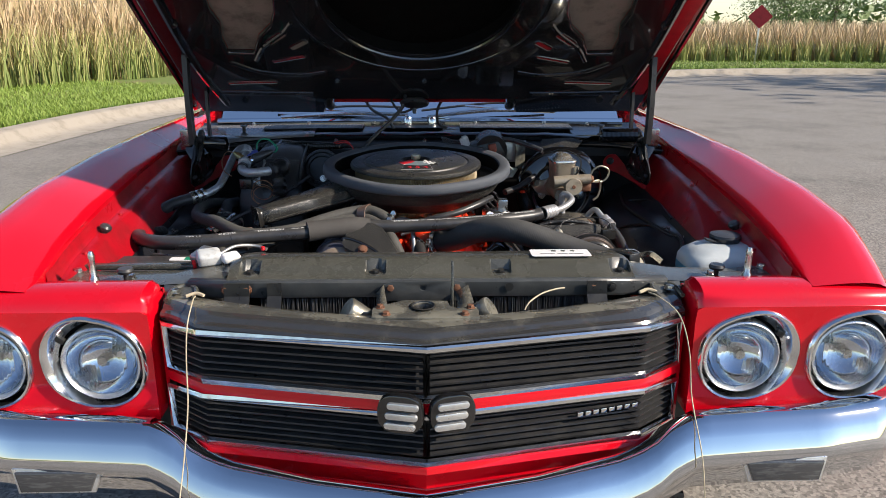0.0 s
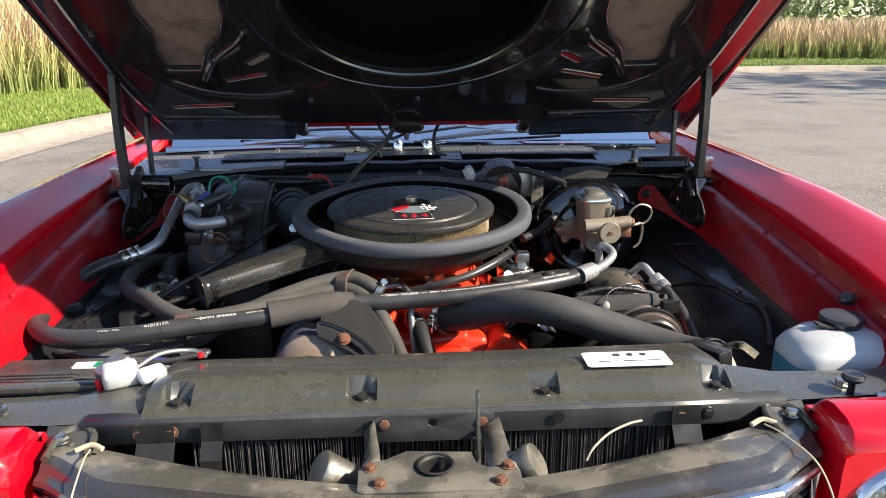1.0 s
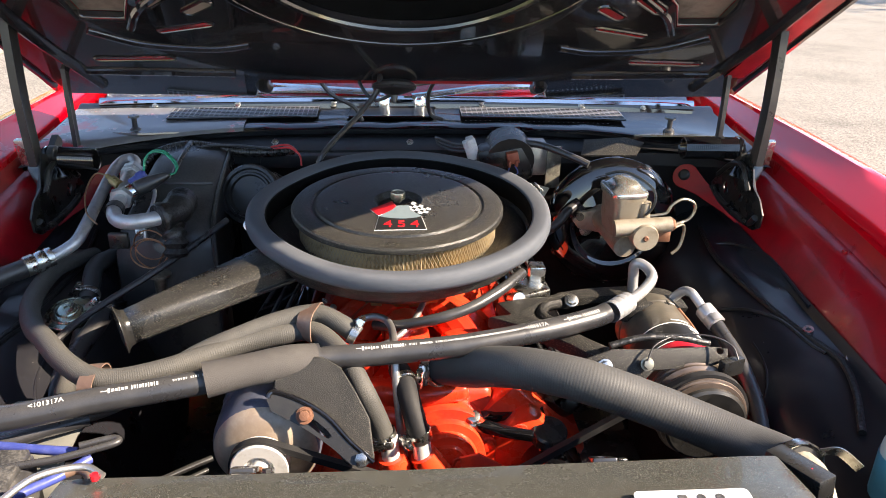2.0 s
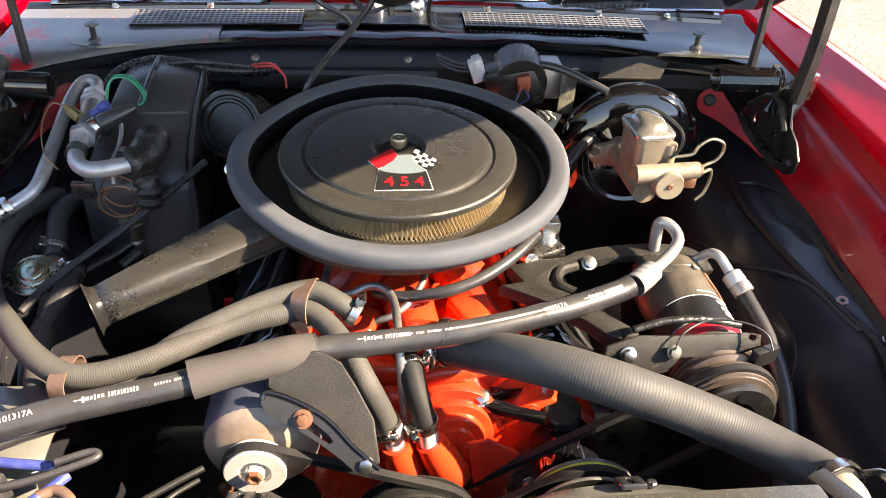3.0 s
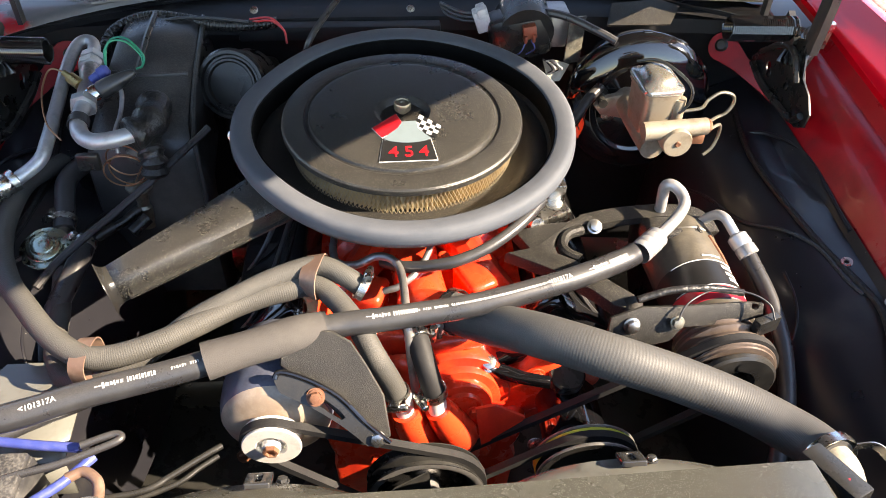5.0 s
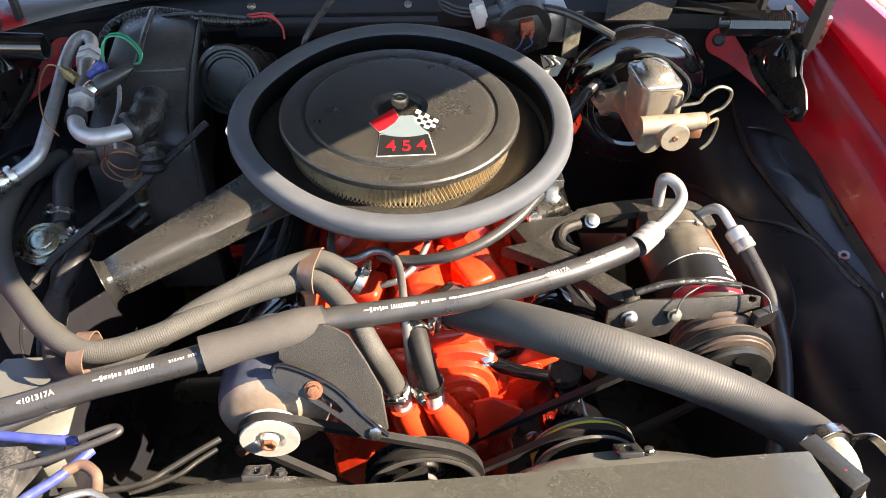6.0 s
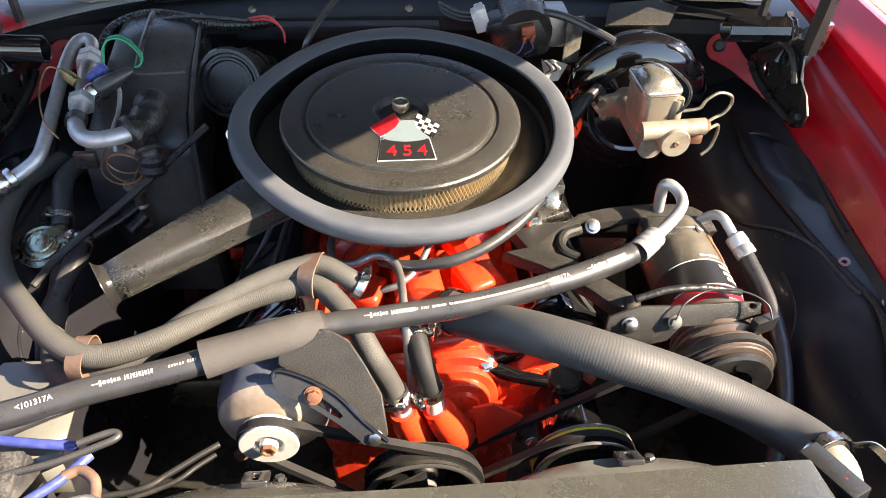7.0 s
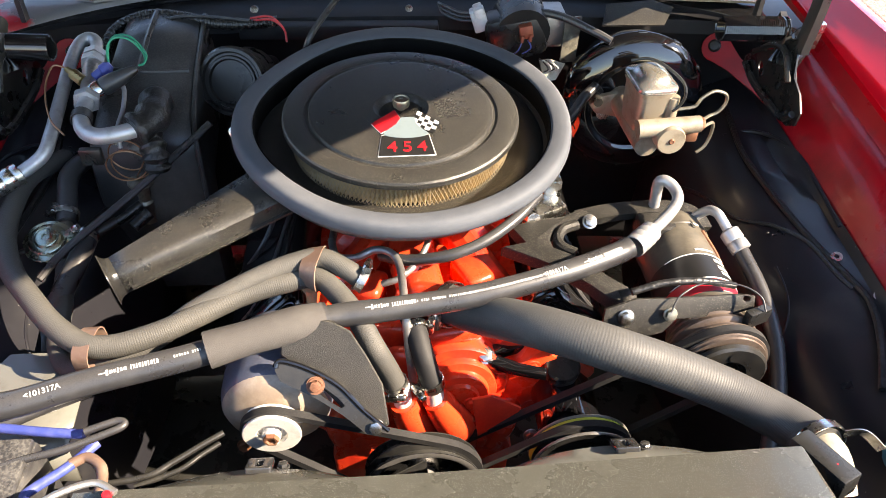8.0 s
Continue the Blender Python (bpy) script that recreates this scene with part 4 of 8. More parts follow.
for x0, x1 in ((0.060, 0.098), (-0.096, -0.070)):
    bm = bmesh.new()
    loft(bm, [[(x0, 1.325, 0.7295), (x1, 1.325, 0.7290)], [(x0 + 0.002, 1.38, 0.722), (x1 - 0.004, 1.385, 0.724)], [(x0, 1.432, 0.728), (x1 - 0.012, 1.436, 0.742)]])
    thick(part("latch_gusset", bm, PALE, latch, "sloping steel gusset"), 0.003)
bm = bmesh.new()
plate(bm, [(-0.088, 0.0), (0.085, 0.0), (0.08, 0.038), (0.06, 0.043), (-0.065, 0.041), (-0.085, 0.034)], 0.003, Matrix.Translation((0.0, 1.4405, 0.707)) @ Matrix.Rotation(radians(90), 4, "X"), [circle(0.006, 12, -0.004, 0.028)], bevel=0.001)
part("latch_upright", bm, TIE, latch, "grey steel upright of the latch")
bm = bmesh.new()
tube(bm, [(0.19, 1.365, 0.715), (0.20, 1.372, 0.728), (0.225, 1.39, 0.738), (0.255, 1.405, 0.742), (0.275, 1.412, 0.742)], 0.0016, 8, 6)
part("bare_wire", bm, CORD, latch, "loose cream wire end")
# ---- radiator support ----
bm = bmesh.new()
rows = []
POCKETS = (-0.353, -0.1, 0.155, 0.40)
xs_ = sorted(set(list(np.linspace(-0.395, 0.425, 42)) + [b + d for b in POCKETS for d in (-0.0215, -0.0185, -0.012, 0.012, 0.0185, 0.0215) if b + d < 0.424]))
for x in xs_:
    e = min(1.0, (x + 0.395) / 0.03, (0.425 - x) / 0.03)
    e = math.sqrt(max(e, 0.0))
    near = min(abs(x - b) for b in POCKETS)
    row = []
    for y, z in ((1.449, 0.742), (1.452, 0.750), (1.460, 0.752), (1.470, 0.756), (1.480, 0.762 + 0.004 * e), (1.490, 0.765 + 0.006 * e), (1.499, 0.767 + 0.0075 * e), (1.504, 0.768 + 0.008 * e), (1.512, 0.769 + 0.008 * e), (1.53, 0.7675 + 0.008 * e), (1.555, 0.764 + 0.0065 * e),
                 (1.585, 0.759 + 0.0045 * e), (1.605, 0.755 + 0.003 * e), (1.620 + 0.02 * max(x, 0), 0.7515 + 0.002 * e), (1.624 + 0.02 * max(x, 0), 0.745), (1.625 + 0.02 * max(x, 0), 0.72)):
        reach = 1.5005 - 0.010 * (near / 0.0185) ** 2
        if near < 0.019 and y < reach:
            z = min(z, 0.7525 + 0.10 * max(0.0, y - 1.462))
        row.append((x, y, z))
    rows.append(row)
loft(bm, rows)
cover = part("radiator_cover", bm, DUSTY, car, "dusty black pressed-steel cover over the radiator")
for x in (-0.353, -0.1, 0.155, 0.40):
    bolt(cover, (x, 1.477, 0.7535), (0, -0.12, 1), 0.0075, SATIN, label="black hexagon bolt")
    bm = bmesh.new()
    lathe(bm, [(0.0115, 0.0), (0.0150, 0.0012), (0.0155, 0.0), (0.0115, 0.0)], aim((x, 1.477, 0.7536), (0, -0.12, 1)), 18)
    part("pressed_ring", bm, DUSTY, cover)
bm = bmesh.new()
loft(bm, [[(x, y, z) for x in (-0.47, -0.30, 0.0, 0.30, 0.49)] for y, z in ((1.47, 0.748), (1.449, 0.748), (1.445, 0.744), (1.443, 0.72), (1.446, 0.713), (1.47, 0.712))])
tie = part("tie_bar", bm, TIE, car, "satin black radiator tie bar")
thick(tie, 0.003)
for x, z, mat in ((-0.394, 0.732, RUST), (-0.353, 0.732, RUST), (-0.069, 0.735, RUST), (0.064, 0.735, RUST), (0.338, 0.733, RUST), (0.376, 0.733, SATIN), (-0.298, 0.732, SATIN)):
    bolt(tie, (x, 1.442, z), (0, -1, 0), 0.0075, mat, label="rusty bolt head" if mat is RUST else "black bolt head")
bm = bmesh.new()
lathe(bm, [(0, 0), (0.0085, 0.0), (0.0085, 0.001), (0, 0.001)], aim((0.169, 1.4405, 0.735), (0, -1, 0)), 18)
part("punched_hole", bm, BLACKPRINT, tie)
for x, w in ((-0.372, 0.05), (-0.298, 0.028), (0.345, 0.04)):
    bm = bmesh.new()
    loft(bm, [[(x - w / 2, y, z), (x + w / 2, y, z)] for y, z in ((1.439, 0.747), (1.436, 0.72), (1.42, 0.70), (1.405, 0.64))])
    thick(part("strap_bracket", bm, SATIN, tie, "satin black strap bracket", smooth=0), 0.003)
# condenser core with its upright fins
bm = bmesh.new()
box(bm, (0.84, 0.03, 0.30), Matrix.Translation((0.01, 1.50, 0.555)), 0.004)
core = part("condenser", bm, SATIN, car, "black condenser core behind the grille")
bm = bmesh.new()
for k in range(290):
    x = -0.33 + k * 0.66 / 289
    m = Matrix.Translation((x, 1.468 + random.uniform(-0.002, 0.002), 0.67)) @ Matrix.Rotation(random.uniform(-0.15, 0.15), 4, "Z")
    box(bm, (0.0008, 0.03, 0.075 + random.uniform(-0.002, 0.003)), m)
tagged(part("fin_pack", bm, RADI, core, "thin bent metal cooling fins", smooth=0), kind="stuff")
# white paper sticker on the cover: two rows of plain marks
bm = bmesh.new()
sm = Matrix.Translation((0.284, 1.522, 0.7795)) @ Matrix.Rotation(radians(-1.0), 4, "X")
plate(bm, rounded(0.124, 0.050, 0.006), 0.0008, sm)
sticker = part("sticker", bm, STICKER, cover, "white paper sticker with small marks")
for x in (-0.012, 0.008, 0.028):
    bm = bmesh.new()
    plate(bm, circle(0.0048, 12, x, 0.013) if x > 0.0 else rounded(0.010, 0.009, 0.002, 3, x, 0.013), 0.0006, sm @ Matrix.Translation((0, 0, 0.0008)))
    part("print_mark", bm, BATT, sticker)
for k, (x, w) in enumerate(((-0.028, 0.03), (0.004, 0.022), (0.032, 0.03))):
    bm = bmesh.new()
    plate(bm, rounded(w, 0.0016, 0.0006, 2, x, -0.008), 0.0006, sm @ Matrix.Translation((0, 0, 0.0008)))
    part("print_bar", bm, BATT, sticker)
# wings that carry the support out to the fenders
for s in (-1, 1):
    bm = bmesh.new()
    loft(bm, [[(s * 0.40, 1.455, 0.747), (s * 0.45, 1.452, 0.744), (s * 0.52, 1.46, 0.738), (s * 0.66, 1.475, 0.734), (s * 0.755, 1.48, 0.74)],
              [(s * 0.40, 1.50, 0.752), (s * 0.45, 1.50, 0.750), (s * 0.52, 1.50, 0.741), (s * 0.66, 1.51, 0.738), (s * 0.755, 1.52, 0.745)],
              [(s * 0.40, 1.56, 0.752), (s * 0.45, 1.555, 0.749), (s * 0.52, 1.55, 0.738), (s * 0.66, 1.55, 0.734), (s * 0.755, 1.56, 0.742)],
              [(s * 0.40, 1.565, 0.70), (s * 0.45, 1.56, 0.70), (s * 0.52, 1.556, 0.70), (s * 0.66, 1.556, 0.70), (s * 0.755, 1.566, 0.70)]])
    loft(bm, [[(s * 0.46, 1.40, 0.722), (s * 0.50, 1.40, 0.715), (s * 0.512, 1.40, 0.70)], [(s * 0.45, 1.455, 0.744), (s * 0.50, 1.458, 0.738), (s * 0.52, 1.46, 0.738)]])
    wing = part("support_wing", bm, DUSTY, car, "dusty black end of the radiator support")
    for x, y, z in ((s * 0.49, 1.43, 0.732), (s * 0.60, 1.50, 0.739), (s * 0.72, 1.53, 0.742)):
        bolt(wing, (x, y, z), (0, 0, 1), 0.0085, ZINC)
    bm = bmesh.new()
    m = Matrix.Translation((s * 0.475, 1.425, 0.73))
    tube(bm, [m @ Vector(p) for p in ((-0.02, -0.035, 0), (-0.02, 0.01, 0.006), (0.0, 0.028, 0.008), (0.025, 0.01, 0.006), (0.03, -0.03, 0))], 0.005, 5, 8)
    part("pressed_rim", bm, DUSTY, wing)
    # adjustable rubber stop
    bm = bmesh.new()
    lathe(bm, [(0.005, 0), (0.005, 0.02), (0.014, 0.021), (0.016, 0.026), (0.014, 0.031), (0, 0.032)], Matrix.Translation((s * 0.60, 1.475, 0.737)), 16)
    part("hood_stop", bm, RUBBER, wing, "black rubber hood stop")
# cords tied to the panel, hanging down the front, that hold the pin clips
for s, pts in ((-1, [(-0.442, 1.400, 0.735), (-0.437, 1.365, 0.738), (-0.430, 1.30, 0.715), (-0.428, 1.27, 0.66), (-0.427, 1.25, 0.58), (-0.427, 1.20, 0.50), (-0.435, 1.17, 0.42), (-0.445, 1.165, 0.34)]),
               (1, [(0.440, 1.405, 0.734), (0.452, 1.375, 0.735), (0.478, 1.33, 0.715), (0.488, 1.29, 0.66), (0.49, 1.26, 0.58), (0.495, 1.20, 0.50), (0.505, 1.19, 0.42), (0.51, 1.185, 0.34)])):
    bm = bmesh.new()
    tube(bm, pts, 0.0012, 10, 6)
    cord = part("lanyard", bm, CORD, car, "cream plastic-coated wire lanyard")
    bm = bmesh.new()
    tube(bm, [Vector(pts[0]) + Vector(p) for p in ((-0.018, 0.0, 0.0), (0, 0.006, 0.004), (0.016, 0.0, 0.001))], 0.0035, 4, 8)
    part("knot", bm, CORD, cord)

# ---- hood, open on its hinges ----
HOOD = Matrix.Translation((0, 2.675, 0.975)) @ Matrix((( 1, 0, 0, 0), (0, -math.cos(radians(31.4)), math.sin(radians(31.4)), 0), (0, math.sin(radians(31.4)), math.cos(radians(31.4)), 0), (0, 0, 0, 1)))


def hood_edge(v):
    return 0.795 - 0.045 * (v / 1.40) ** 1.5


bm = bmesh.new()
rows = []
for v in np.linspace(0, 1.44, 27):
    row = []
    w = hood_edge(v)
    for u in np.linspace(-1, 1, 41):
        x = u * w
        v_ = v - 0.03 * max(0.0, 1 - v / 1.40) ** 6 * max(0.0, min(1.0, (abs(x) - 0.30) / 0.05))
        scoop = 0.055 * max(0.0, min(1.0, (0.34 - abs(x)) / 0.06)) * max(0.0, min(1.0, (1.15 - v) / 0.5))
        crown = 0.035 * (1 - u * u) + 0.018 * math.sin(math.pi * v / 1.44) + scoop
        edge = -0.016 if abs(u) > 0.985 else 0.0
        row.append(HOOD @ Vector((x, v_, crown + edge)))
    rows.append(row)
loft(bm, rows)
hood = part("hood", bm, RED, car, "red hood standing open, black underneath")
thick(hood, 0.002)
oval = circle(0.27, 48, -0.005, 0.665, 0.315)
outline = [(-0.762, -0.02), (-0.34, -0.03), (-0.31, 0.075), (0.30, 0.075), (0.33, -0.03), (0.762, -0.02), (0.752, 0.5), (0.722, 1.40), (-0.722, 1.40), (-0.752, 0.5)]


def pocket(s):
    return [(s * u, v) for u, v in ((0.50, 0.375), (0.575, 0.378), (0.575, 0.45), (0.56, 0.53), (0.57, 0.60), (0.56, 0.72), (0.52, 0.79), (0.41, 0.80), (0.385, 0.72), (0.40, 0.60), (0.425, 0.52), (0.47, 0.46))][:: s]


bm = bmesh.new()
plate(bm, outline, -0.022, HOOD @ Matrix.Translation((0, 0, -0.004)), [oval, pocket(1), pocket(-1)])
frame_in = part("hood_frame", bm, HOODIN, hood, "black pressed inner frame of the hood", smooth=30)
bv = frame_in.modifiers.new("edges", "BEVEL")
bv.width, bv.segments, bv.limit_method = 0.006, 2, "ANGLE"
for rx, ry, r, d in ((0.27, 0.315, 0.007, -0.026), (0.345, 0.385, 0.007, -0.023)):
    bm = bmesh.new()
    tube(bm, [HOOD @ Vector((x, y, d)) for x, y in circle(rx, 64, -0.005, 0.665, ry)], r, 1, 8, closed=True)
    part("pressed_ring", bm, HOODIN, frame_in, "raised pressed ring round the intake opening")
# well skin painted dead black: the shade inside is in its colour
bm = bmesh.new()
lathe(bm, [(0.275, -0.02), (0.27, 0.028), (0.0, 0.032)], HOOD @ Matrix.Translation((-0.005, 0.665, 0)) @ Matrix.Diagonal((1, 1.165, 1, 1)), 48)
part("intake_well", bm, RECESS_SHADE, frame_in, "intake well in the hood, blackened for shade")
for s in (-1, 1):
    bm = bmesh.new()
    plate(bm, pocket(s), 0.004, HOOD @ Matrix.Translation((0, 0, -0.0075)))
    part("insulation_pad", bm, PAD, frame_in, "grey-brown insulation in the hood pocket")
    # ribs, slots and studs pressed into the frame
    for pts, r in (([(0.66, 0.05), (0.69, 0.35), (0.68, 0.8), (0.655, 1.2)], 0.014), ([(0.36, 0.12), (0.52, 0.125), (0.66, 0.13)], 0.011), ([(0.36, 0.55), (0.39, 0.50), (0.46, 0.42), (0.50, 0.34)], 0.008), ([(0.30, 0.27), (0.38, 0.25), (0.50, 0.27), (0.58, 0.33)], 0.009)):
        bm = bmesh.new()
        tube(bm, [HOOD @ Vector((s * u, v, -0.024)) for u, v in pts], r, 6, 8)
        part("pressed_rib", bm, HOODIN, frame_in)
    for u, v, w, h, a, mt in ((0.418, 0.467, 0.085, 0.026, -45, PAD if s < 0 else RED_SHADED), (0.358, 0.432, 0.07, 0.022, -41, PAD if s < 0 else RED_SHADED), (0.54, 0.20, 0.16, 0.016, -3, RED_SHADED), (0.40, 0.35, 0.11, 0.014, -18, RED_SHADED)):
        bm = bmesh.new()
        plate(bm, rounded(w, h, h * 0.45, 4), -0.0015, HOOD @ Matrix.Translation((s * u, v, -0.026)) @ Matrix.Rotation(radians(a * s), 4, "Z"))
        slot = part("pressed_slot", bm, mt, frame_in, "slot in the frame showing the skin behind")
        bm = bmesh.new()
        tube(bm, [HOOD @ Matrix.Translation((s * u, v, -0.027)) @ Matrix.Rotation(radians(a * s), 4, "Z") @ Vector((x, y, 0)) for x, y in rounded(w, h, h * 0.45, 4)], 0.003, 1, 6, closed=True)
        part("slot_lip", bm, HOODIN, slot)
    bolt(frame_in, HOOD @ Vector((s * 0.683, 0.545, -0.027)), HOOD.to_3x3() @ Vector((0, 0, -1)), 0.010, SATIN, "stud")
    # outer flange hem, its body red turned black for the shadow there
    bm = bmesh.new()
    tube(bm, [HOOD @ Vector((s * (hood_edge(v) - 0.010), v, -0.012)) for v in np.linspace(0.0, 1.42, 9)], 0.008, 3, 6)
    part("hood_hem", bm, HOODIN, hood, "folded edge of the hood, blackened for shadow")
    if s > 0:
        bm = bmesh.new()
        loft(bm, [[HOOD @ Vector((u, v, -0.0285)) for u in (0.70, 0.745)] for v in np.linspace(0.12, 1.25, 6)])
        part("painted_margin", bm, RED_SHADED, frame_in, "red overspray margin of the frame")
for s, x in ((-1, -0.315), (1, 0.305)):
    bm = bmesh.new()
    tube(bm, [HOOD @ Vector(p) for p in ((x, 0.0, -0.012), (x + s * 0.004, 0.04, -0.02), (x - s * 0.004, 0.085, -0.01))], 0.016, 4, 10)
    part("scoop_bracket", bm, SATIN, hood, "black bracket at the scoop mouth")
bm = bmesh.new()
loft(bm, [[HOOD @ Vector((x, v, d)) for x in np.linspace(-0.30, 0.29, 9)] for v, d in ((0.040, -0.018), (0.044, 0.002), (0.062, 0.008), (0.09, -0.002))])
part("scoop_lip", bm, RED_SHADED, hood, "red rear lip of the hood scoop")
# scoop flap actuator and its wires under the rear edge
bm = bmesh.new()
m = aim((-0.025, 2.60, 0.985), (0, -0.35, -1))
lathe(bm, [(0, -0.01), (0.035, -0.008), (0.048, 0.0), (0.050, 0.006), (0.046, 0.012), (0.02, 0.02), (0.008, 0.024), (0.006, 0.04), (0, 0.04)], m, 28)
act = part("scoop_actuator", bm, RUBBER, hood, "round black vacuum actuator")
for pts, r in (([(-0.055, 2.56, 1.04), (-0.06, 2.58, 0.98), (-0.10, 2.56, 0.93), (-0.15, 2.50, 0.89), (-0.18, 2.46, 0.86), (-0.20, 2.46, 0.80)], 0.006), ([(-0.03, 2.61, 0.96), (-0.07, 2.60, 0.95), (-0.10, 2.62, 0.98), (-0.105, 2.64, 1.01)], 0.004),
               ([(-0.20, 2.66, 0.99), (-0.17, 2.66, 0.95), (-0.12, 2.665, 0.92), (-0.10, 2.67, 0.885)], 0.005), ([(0.08, 2.66, 1.0), (0.055, 2.67, 0.95), (0.06, 2.68, 0.90), (0.09, 2.68, 0.885)], 0.005)):
    bm = bmesh.new()
    tube(bm, pts, r, 8, 8)
    part("vacuum_hose", bm, RUBBER, car, "thin black vacuum hose")

# ---- cowl, firewall, windscreen ----
def cowl_y(x):
    """Front lip of the cowl: it sweeps forward towards the fenders."""
    return 2.702 - 0.165 * (abs(x) / 0.73) ** 3.2


bm = bmesh.new()
cowl_rows = []
for x in np.linspace(-0.80, 0.80, 41):
    f, b = cowl_y(x), 2.862 - 0.035 * (x / 0.8) ** 2
    d_ = 0.018 * (abs(x) / 0.8) ** 3
    w = 0.0012 * math.sin(x * 31) + 0.0008 * math.sin(x * 73 + 1)
    cowl_rows.append([(x, f + 0.010, 0.838 - d_), (x, f + 0.001, 0.846 - d_), (x, f, 0.856 - d_), (x, f + 0.006, 0.8625 - d_ + w), (x, f + 0.020, 0.8655 - d_ * 0.8 + w), (x, f * 0.6 + b * 0.4, 0.868 - d_ * 0.5 + w), (x, b - 0.03, 0.875), (x, b - 0.015, 0.884), (x, b, 0.886)])
loft(bm, cowl_rows)
cowl = part("cowl", bm, BLACK, car, "gloss black cowl panel below the windscreen")
for x0, x1, dark in ((-0.565, -0.215, False), (0.142, 0.545, False), (-0.137, 0.077, True)):
    bm = bmesh.new()
    xs = np.linspace(x0, x1, 12)
    loft(bm, [[(x + (0.012 * (k - 0.5) if x0 < 0 else 0), y - 0.06 * (x / 0.8) ** 2, z) for x in xs] for k, (y, z) in enumerate(((2.752, 0.8735), (2.828, 0.8785)))])
    vent = part("cowl_vent", bm, BLACKPRINT, cowl, "dark air inlet slot" if dark else "cowl air inlet with a wire grid")
    bm = bmesh.new()
    rim = [(x, 2.750 - 0.06 * (x / 0.8) ** 2, 0.8750) for x in xs] + [(x, 2.830 - 0.06 * (x / 0.8) ** 2, 0.8800) for x in xs[::-1]]
    tube(bm, rim, 0.0026, 1, 6, closed=True)
    part("vent_rim", bm, BLACK, vent, "raised black rim")
    if not dark:
        bm = bmesh.new()
        n = 30
        for k in range(n + 1):
            x = x0 + (x1 - x0) * k / n
            box(bm, (0.0020, 0.078, 0.0016), Matrix.Translation((x, 2.790 - 0.06 * (x / 0.8) ** 2, 0.8788 + 0.0006 * math.sin(k * 1.7))) @ Matrix.Rotation(radians(3.5), 4, "X"))
        for k in range(7):
            tube(bm, [(x, 2.754 + k * 0.0122 - 0.06 * (x / 0.8) ** 2, 0.8772 + 0.0006 * k) for x in xs], 0.0010, 1, 4)
        part("grid", bm, ALU, vent, "bare wire grid", smooth=0)
for k in range(30):
    bm = bmesh.new()
    lathe(bm, [(0.0022, 0.0006), (0.0, 0.0006)], Matrix.Translation((0.15 + 0.012 * k, 2.735 - 0.07 * ((0.15 + 0.012 * k) / 0.8) ** 2, 0.8695)), 8)
    part("punched_hole", bm, ALU, cowl)
bm = bmesh.new()
rows = []
for x in np.linspace(-0.80, 0.80, 17):
    c = 0.05 * (x / 0.8) ** 2
    rows.append([(x, cowl_y(x) + 0.012, 0.840), (x, cowl_y(x) - 0.02, 0.837), (x, 2.640 - c, 0.833), (x, 2.625 - c, 0.828), (x, 2.62 - c, 0.80), (x, 2.63 - c, 0.78), (x, 2.63 - c, 0.60), (x, 2.60 - c, 0.25)])
loft(bm, rows)
fire = part("firewall", bm, FIREWALL, car, "black painted firewall")
bm = bmesh.new()
box(bm, (0.40, 0.03, 0.030), Matrix.Translation((-0.13, 2.602, 0.81)), 0.004)
part("wiring_channel", bm, FIREWALL, fire, "black wiring trough")
for x in (-0.297, 0.01):
    bolt(fire, (x, 2.612, 0.850), (0, -0.6, 0.8), 0.006, ZINC)
for x in (-0.62, 0.635):
    bm = bmesh.new()
    lathe(bm, [(0, 0), (0.014, 0), (0.012, 0.006), (0.006, 0.01), (0.006, 0.03), (0.013, 0.032), (0.012, 0.036), (0, 0.036)], Matrix.Translation((x, 2.66, 0.862)), 14)
    part("cowl_stop", bm, RUBBER, cowl, "black rubber stop")
    bm = bmesh.new()
    plate(bm, [(-0.10, -0.02), (0.10, -0.055), (0.11, -0.035), (-0.02, 0.02)], 0.004, Matrix.Translation((x, 2.63, 0.862)) @ Matrix.Rotation(radians(0 if x > 0 else 180), 4, "Z") @ Matrix.Rotation(radians(-10 if x > 0 else 10), 4, "X"))
    part("cowl_bracket", bm, DUSTY if x > 0 else OVERSPRAY, cowl, "dusty black cowl end bracket")
bm = bmesh.new()
rows = []
for x in np.linspace(-0.80, -0.38, 11):
    c = 0.06 * (x / 0.8) ** 2
    f, b = cowl_y(x), 2.862 - 0.035 * (x / 0.8) ** 2
    d_ = 0.018 * (abs(x) / 0.8) ** 3
    rows.append([(x, f - 0.002, 0.858 - d_), (x, f + 0.004, 0.866 - d_), (x, f + 0.020, 0.8700 - d_ * 0.8), (x, f * 0.6 + b * 0.4, 0.8725 - d_ * 0.5), (x, b - 0.03, 0.879)])
loft(bm, rows)
part("cowl_corner", bm, OVERSPRAY, cowl, "worn red and bare patch of the cowl's end")
